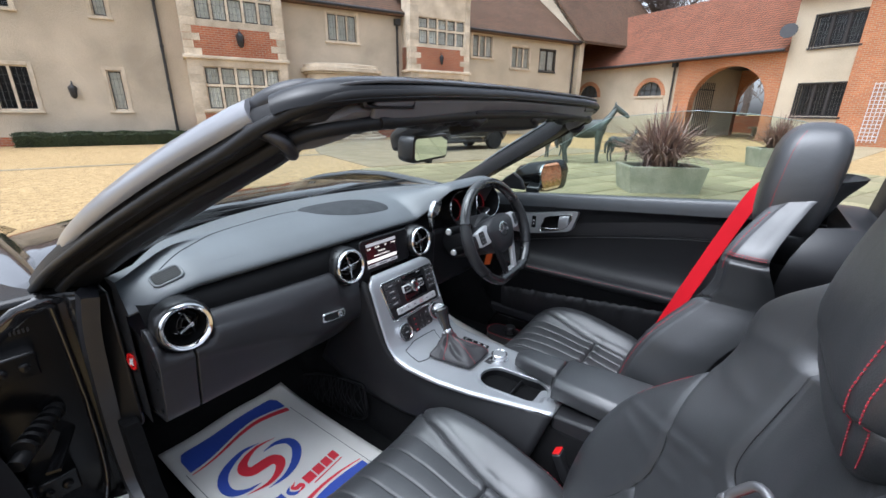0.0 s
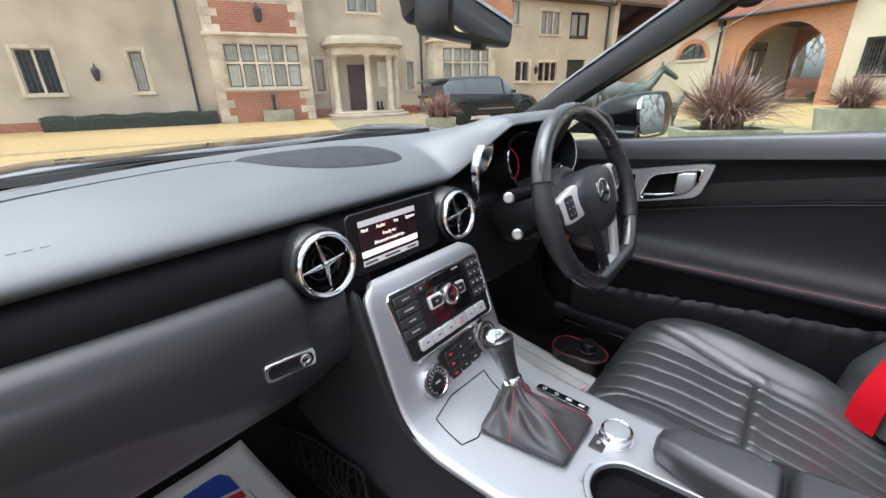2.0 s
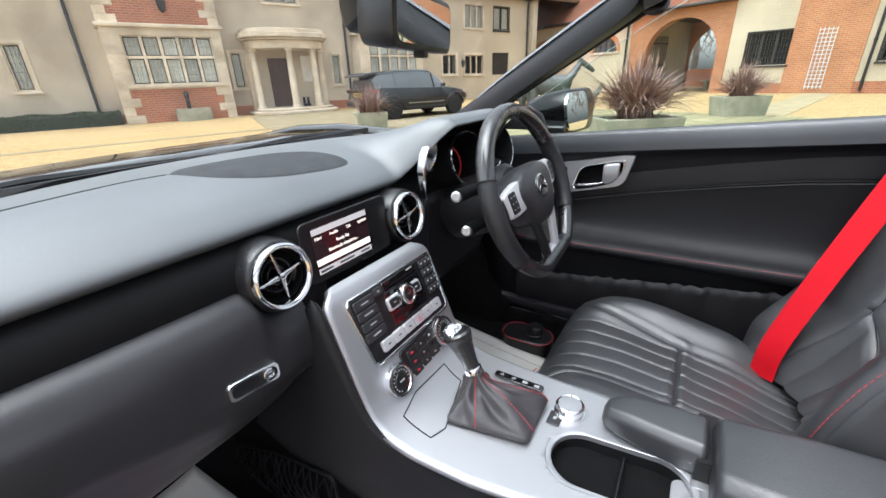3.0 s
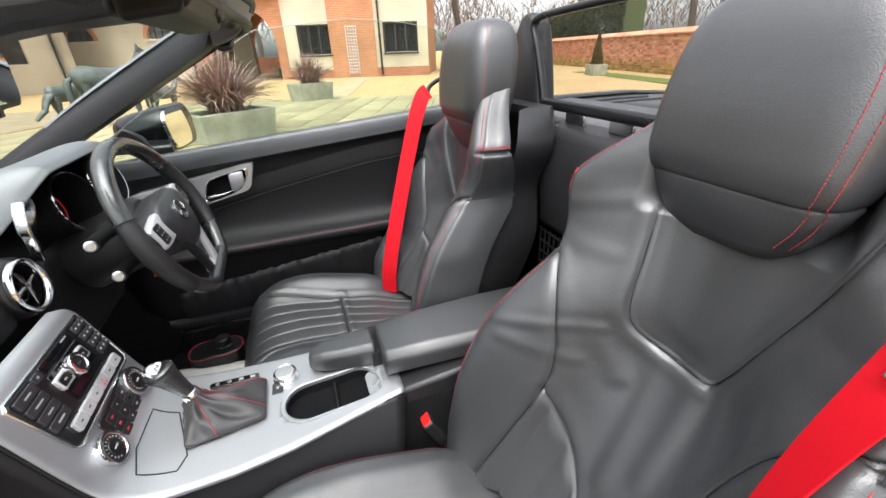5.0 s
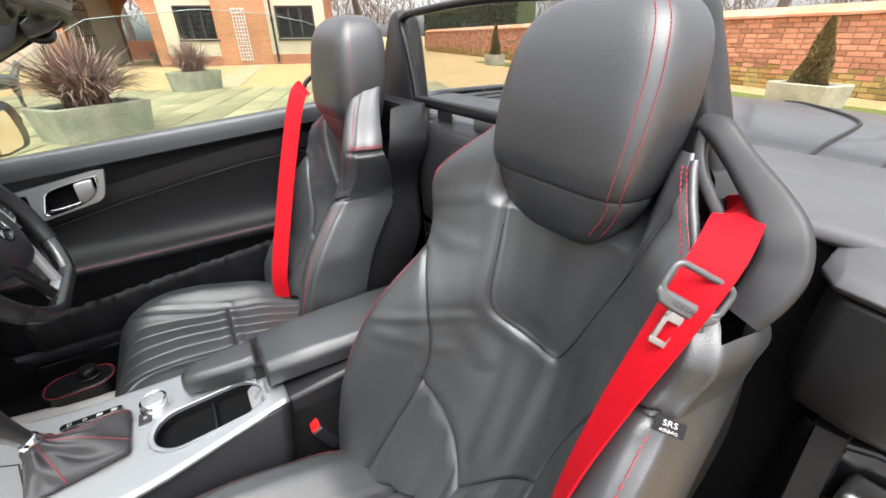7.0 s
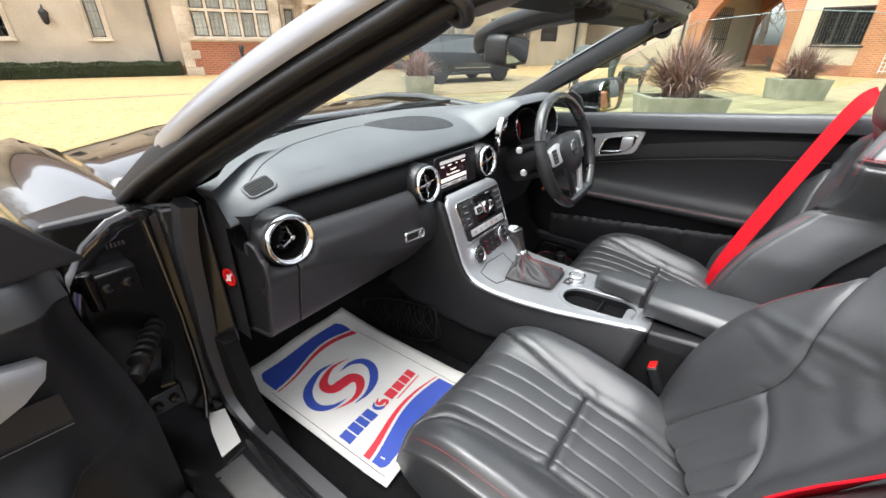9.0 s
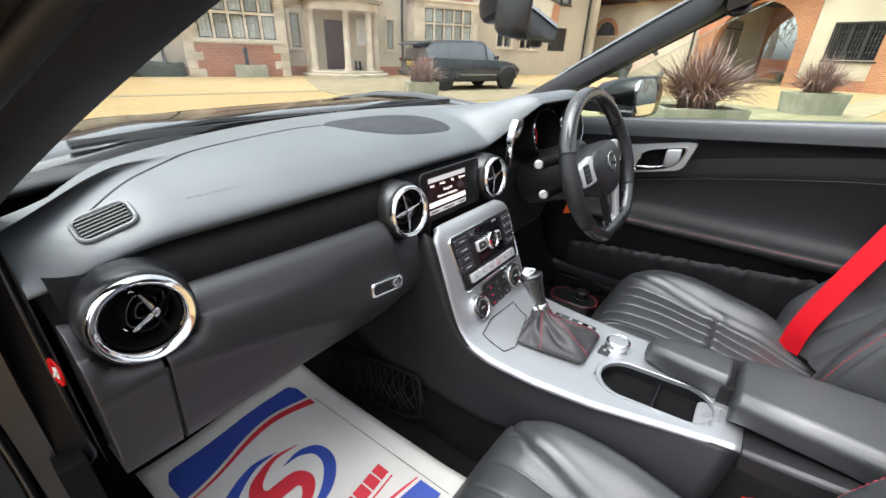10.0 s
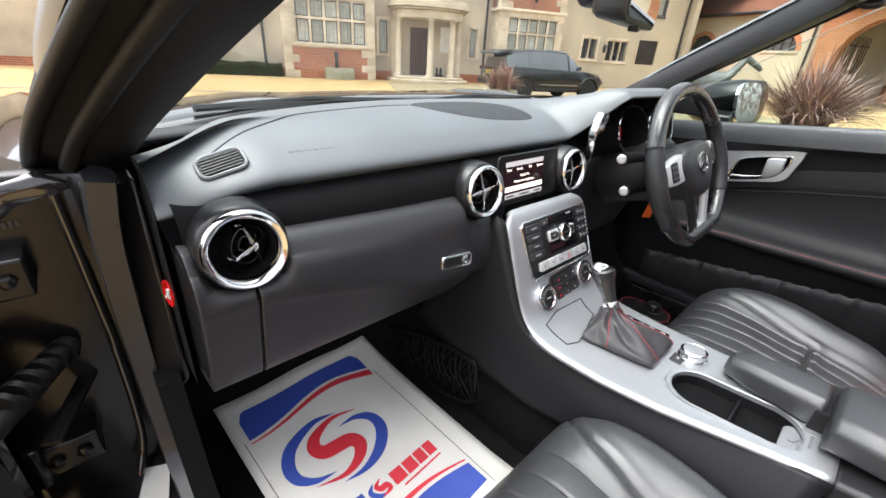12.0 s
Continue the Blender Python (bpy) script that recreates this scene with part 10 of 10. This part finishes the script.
part("rear_bumper", boxes((-2.24, -1.95, -0.9, 0.9, 0.42, 0.62)), PLASTIC, suv, bevel=0.04, seg=3)
for s in (-1, 1):
    part("door_strip", boxes((-0.75, 0.85, s * 0.955 - 0.012, s * 0.955 + 0.012, 0.5, 0.53)), STEEL, suv, smooth=0)
part("side_sill", boxes((-0.9, 0.9, -0.965, 0.965, 0.3, 0.4)), PLASTIC, suv, bevel=0.03)


# ---- bronze horse statues ----
def horse(x, y, ang, k, pose_neck, name="horse_statue", label="verdigris bronze horse statue standing on the paving"):
    bm = bmesh.new()
    T = lambda p: Vector(p) * k
    body = [(-0.62, 0.98), (-0.55, 1.0), (-0.38, 1.02), (0.0, 0.97), (0.3, 0.98), (0.52, 1.02), (0.6, 1.02)]
    rad = [0.05, 0.2, 0.27, 0.26, 0.25, 0.22, 0.08]
    P = spline([T((a, 0, b)) for a, b in body], 18)
    sweep(bm, P, lambda s: circle(k * float(np.interp(s, np.linspace(0, 1, 7), rad)) * 0.82, 12, k * float(np.interp(s, np.linspace(0, 1, 7), rad))))
    sweep(bm, spline([T(p) for p in pose_neck], 10), lambda s: circle(k * (0.17 - 0.09 * s) * 0.7, 10, k * (0.2 - 0.1 * s)), up=(0, 1, 0.01))
    e = Vector(pose_neck[-1])
    d = (e - Vector(pose_neck[-2])).normalized()
    hd = [e - Vector((0.05, 0, -0.03)), e + Vector((0.12, 0, -0.08)), e + Vector((0.3, 0, -0.2)), e + Vector((0.36, 0, -0.26))]
    sweep(bm, spline([T(p) for p in hd], 8), lambda s: circle(k * (0.085 - 0.04 * s), 8, k * (0.11 - 0.05 * s)), up=(0, 1, 0.01))
    for sy in (-0.045, 0.045):
        sweep(bm, [T(e + Vector((-0.02, sy, 0.05))), T(e + Vector((-0.03, sy * 1.3, 0.17)))], lambda s: circle(k * 0.025 * (1.05 - s), 6), up=(0, 1, 0))
    for lx, ly, bend in ((0.45, 0.13, 0.03), (0.4, -0.13, -0.02), (-0.46, 0.14, -0.06), (-0.4, -0.14, -0.09)):
        pts = [(lx, ly, 0.92), (lx + bend * 0.3, ly, 0.6), (lx + bend, ly, 0.42), (lx + bend * 0.4, ly, 0.12), (lx + bend * 0.5 + 0.03, ly, 0.0)]
        sweep(bm, spline([T(p) for p in pts], 14), lambda s: circle(k * float(np.interp(s, [0, 0.25, 0.45, 0.6, 0.85, 1], [0.13, 0.085, 0.055, 0.04, 0.035, 0.055])), 8), up=(0, 1, 0.01))
    sweep(bm, spline([T(p) for p in ((-0.58, 0, 1.05), (-0.72, 0, 0.95), (-0.74, 0, 0.6), (-0.7, 0, 0.42))], 10), lambda s: circle(k * (0.035 + 0.04 * math.sin(math.pi * s)), 6), up=(0, 1, 0.01))
    ob = part(name, bm, VERDIGRIS, None, smooth=80)
    ob.matrix_world = pose(x, y, 0, 0, 0, ang)
    return tagged(ob, label, "statue", "horse statues")


UPN = [(0.45, 0, 1.05), (0.62, 0, 1.25), (0.75, 0, 1.45), (0.8, 0, 1.55)]
LOWN = [(0.45, 0, 1.0), (0.65, 0, 0.85), (0.8, 0, 0.65), (0.88, 0, 0.5)]
horse(9.9, 3.75, -62, 0.88, UPN)
horse(10.9, 3.1, -48, 0.52, UPN, label="small verdigris bronze foal statue on the paving")
horse(10.9, 4.9, 150, 0.62, LOWN, label="verdigris bronze foal statue with lowered head")

# conifers in troughs by the wall
for x, y, s in ((2.12, -8.35, 0.95), (14.6, -11.9, 1.2)):
    trough_planter(x, y, -16, 0.95, 0.6, 0.42, "wall planters")
    conifer(x, y, 0.36, s, 0.26, int(x * 10))

# ---- the garden wall, brick by brick where it is nearest ----
WALLM = pose(0, 0, 0, 0, 0, -15.7) @ Matrix.Translation((0, -9.75, 0))
gw = new("garden_wall", None)
gw.matrix_world = WALLM @ Matrix.Diagonal((1, -1, 1, 1))
tagged(gw, "old orange-red brick garden wall with sloped coping", "wall", kind="structure")
part("core", boxes((-14, 38, 0.02, 0.36, 0, 1.42)), MORTAR, gw, smooth=0)
part("coping", (lambda b: (prism(b, [(-0.06, 1.42), (0.44, 1.42), (0.44, 1.47), (0.19, 1.62), (-0.06, 1.47)], 0, -14, 38), b)[1])(bmesh.new()), GARDENBRICK, gw, "mossy sloped coping", smooth=0)
BW, BH = 0.30, 0.101


def brick_mesh(w):
    bm = bmesh.new()
    e = 0.008
    loft(bm, [[(-w / 2, 0.03, 0), (w / 2, 0.03, 0), (w / 2, 0.03, BH - 0.014), (-w / 2, 0.03, BH - 0.014)],
              [(-w / 2, 0.004, 0), (w / 2, 0.004, 0), (w / 2, 0.004, BH - 0.014), (-w / 2, 0.004, BH - 0.014)],
              [(e - w / 2, -0.006, e), (w / 2 - e, -0.006, e), (w / 2 - e, -0.006, BH - 0.014 - e), (e - w / 2, -0.006, BH - 0.014 - e)]])
    me = bpy.data.meshes.new("brick")
    bm.to_mesh(me)
    bm.free()
    me.materials.append(GARDENBRICK)
    return me


full_brick, half_brick = brick_mesh(BW - 0.014), brick_mesh(BW / 2 - 0.014)
low_v, low_f = [], []
rest_v, rest_f = [], []
count = 0
for r in range(14):
    x = -14.0 + (0.15 if r % 2 else 0.0)
    i = 0
    while x < 38:
        half = (i * 7 + r * 3) % 5 == 0
        w = BW / 2 if half else BW
        cx, z = x + w / 2, 0.006 + r * BH
        if 4.6 < cx < 9.4 and r > 4 and count < 300:
            ob = new("brick", half_brick if half else full_brick)
            ob.parent = gw
            ob.location = (cx, random.uniform(-0.004, 0.004), z)
            count += 1
        else:
            into_v, into_f = (low_v, low_f) if r < 4 + (i * 5 % 3) - 1 else (rest_v, rest_f)
            k = len(into_v)
            h, e, dy = w / 2 - 0.007, 0.008, random.uniform(-0.004, 0.004)
            into_v += [(cx - h, 0.02, z), (cx + h, 0.02, z), (cx + h, 0.02, z + BH - 0.014), (cx - h, 0.02, z + BH - 0.014),
                       (cx - h + e, -0.006 + dy, z + e), (cx + h - e, -0.006 + dy, z + e), (cx + h - e, -0.006 + dy, z + BH - 0.014 - e), (cx - h + e, -0.006 + dy, z + BH - 0.014 - e)]
            into_f += [(k + 4, k + 5, k + 6, k + 7), (k, k + 1, k + 5, k + 4), (k + 1, k + 2, k + 6, k + 5), (k + 2, k + 3, k + 7, k + 6), (k + 3, k, k + 4, k + 7)]
        x += w
        i += 1
part("bricks", (rest_v, rest_f), GARDENBRICK, gw, smooth=0, kind="stuff")
part("lichen_bricks", (low_v, low_f), MOSSBRICK, gw, smooth=0, kind="stuff")

# ---- stone paving round the planters ----
pav = new("paving", None)
pav.matrix_world = pose(0, 0, 0, 0, 0, -22)
tagged(pav, "mossy stone slab paving round the planters", "paving", kind="structure")
bm = bmesh.new()
box(bm, 2.3, 11.6, -2.0, 8.6, -0.05, 0.006)
part("bed", bm, SETT, pav, smooth=0)
SW, SD = 0.82, 0.56


def slab_mesh(w, d):
    bm = bmesh.new()
    loft(bm, [[(-w / 2, -d / 2, 0), (w / 2, -d / 2, 0), (w / 2, d / 2, 0), (-w / 2, d / 2, 0)], [(-w / 2, -d / 2, 0.012), (w / 2, -d / 2, 0.012), (w / 2, d / 2, 0.012), (-w / 2, d / 2, 0.012)],
              [(0.012 - w / 2, 0.012 - d / 2, 0.02), (w / 2 - 0.012, 0.012 - d / 2, 0.02), (w / 2 - 0.012, d / 2 - 0.012, 0.02), (0.012 - w / 2, d / 2 - 0.012, 0.02)]])
    me = bpy.data.meshes.new("slab")
    bm.to_mesh(me)
    bm.free()
    me.materials.append(FLAG)
    return me


slabs = [slab_mesh(SW - 0.02, SD - 0.02), slab_mesh(SW * 0.62 - 0.02, SD - 0.02)]
n = 0
r = 0
y = -2.0
while y < 8.5:
    x = 2.3
    k = r
    while x < 11.4:
        small = (k * 5 + r * 3) % 4 == 0
        w = SW * 0.62 if small else SW
        ob = new("slab", slabs[1 if small else 0])
        ob.parent = pav
        ob.location = (x + w / 2, y + SD / 2, random.uniform(-0.004, 0.004))
        ob.rotation_euler = (radians(random.uniform(-0.3, 0.3)), radians(random.uniform(-0.3, 0.3)), radians(random.uniform(-0.5, 0.5)))
        x += w
        k += 1
    y += SD
    r += 1
strip("sett_path", [(8.6, 0.8), (25.2, -3.6), (25.0, -4.5), (8.4, -0.2)], 0.012, SETT, "path of worn setts across the gravel", "paving")
strip("porch_apron", [tuple(world_of(a, b)[:2]) for a, b in ((3.2, 17.5), (9.5, 17.5), (11.5, 9.0), (2.6, 8.8), (2.4, 12.5))], 0.012, SETT, "worn stone paving before the porch", "paving")
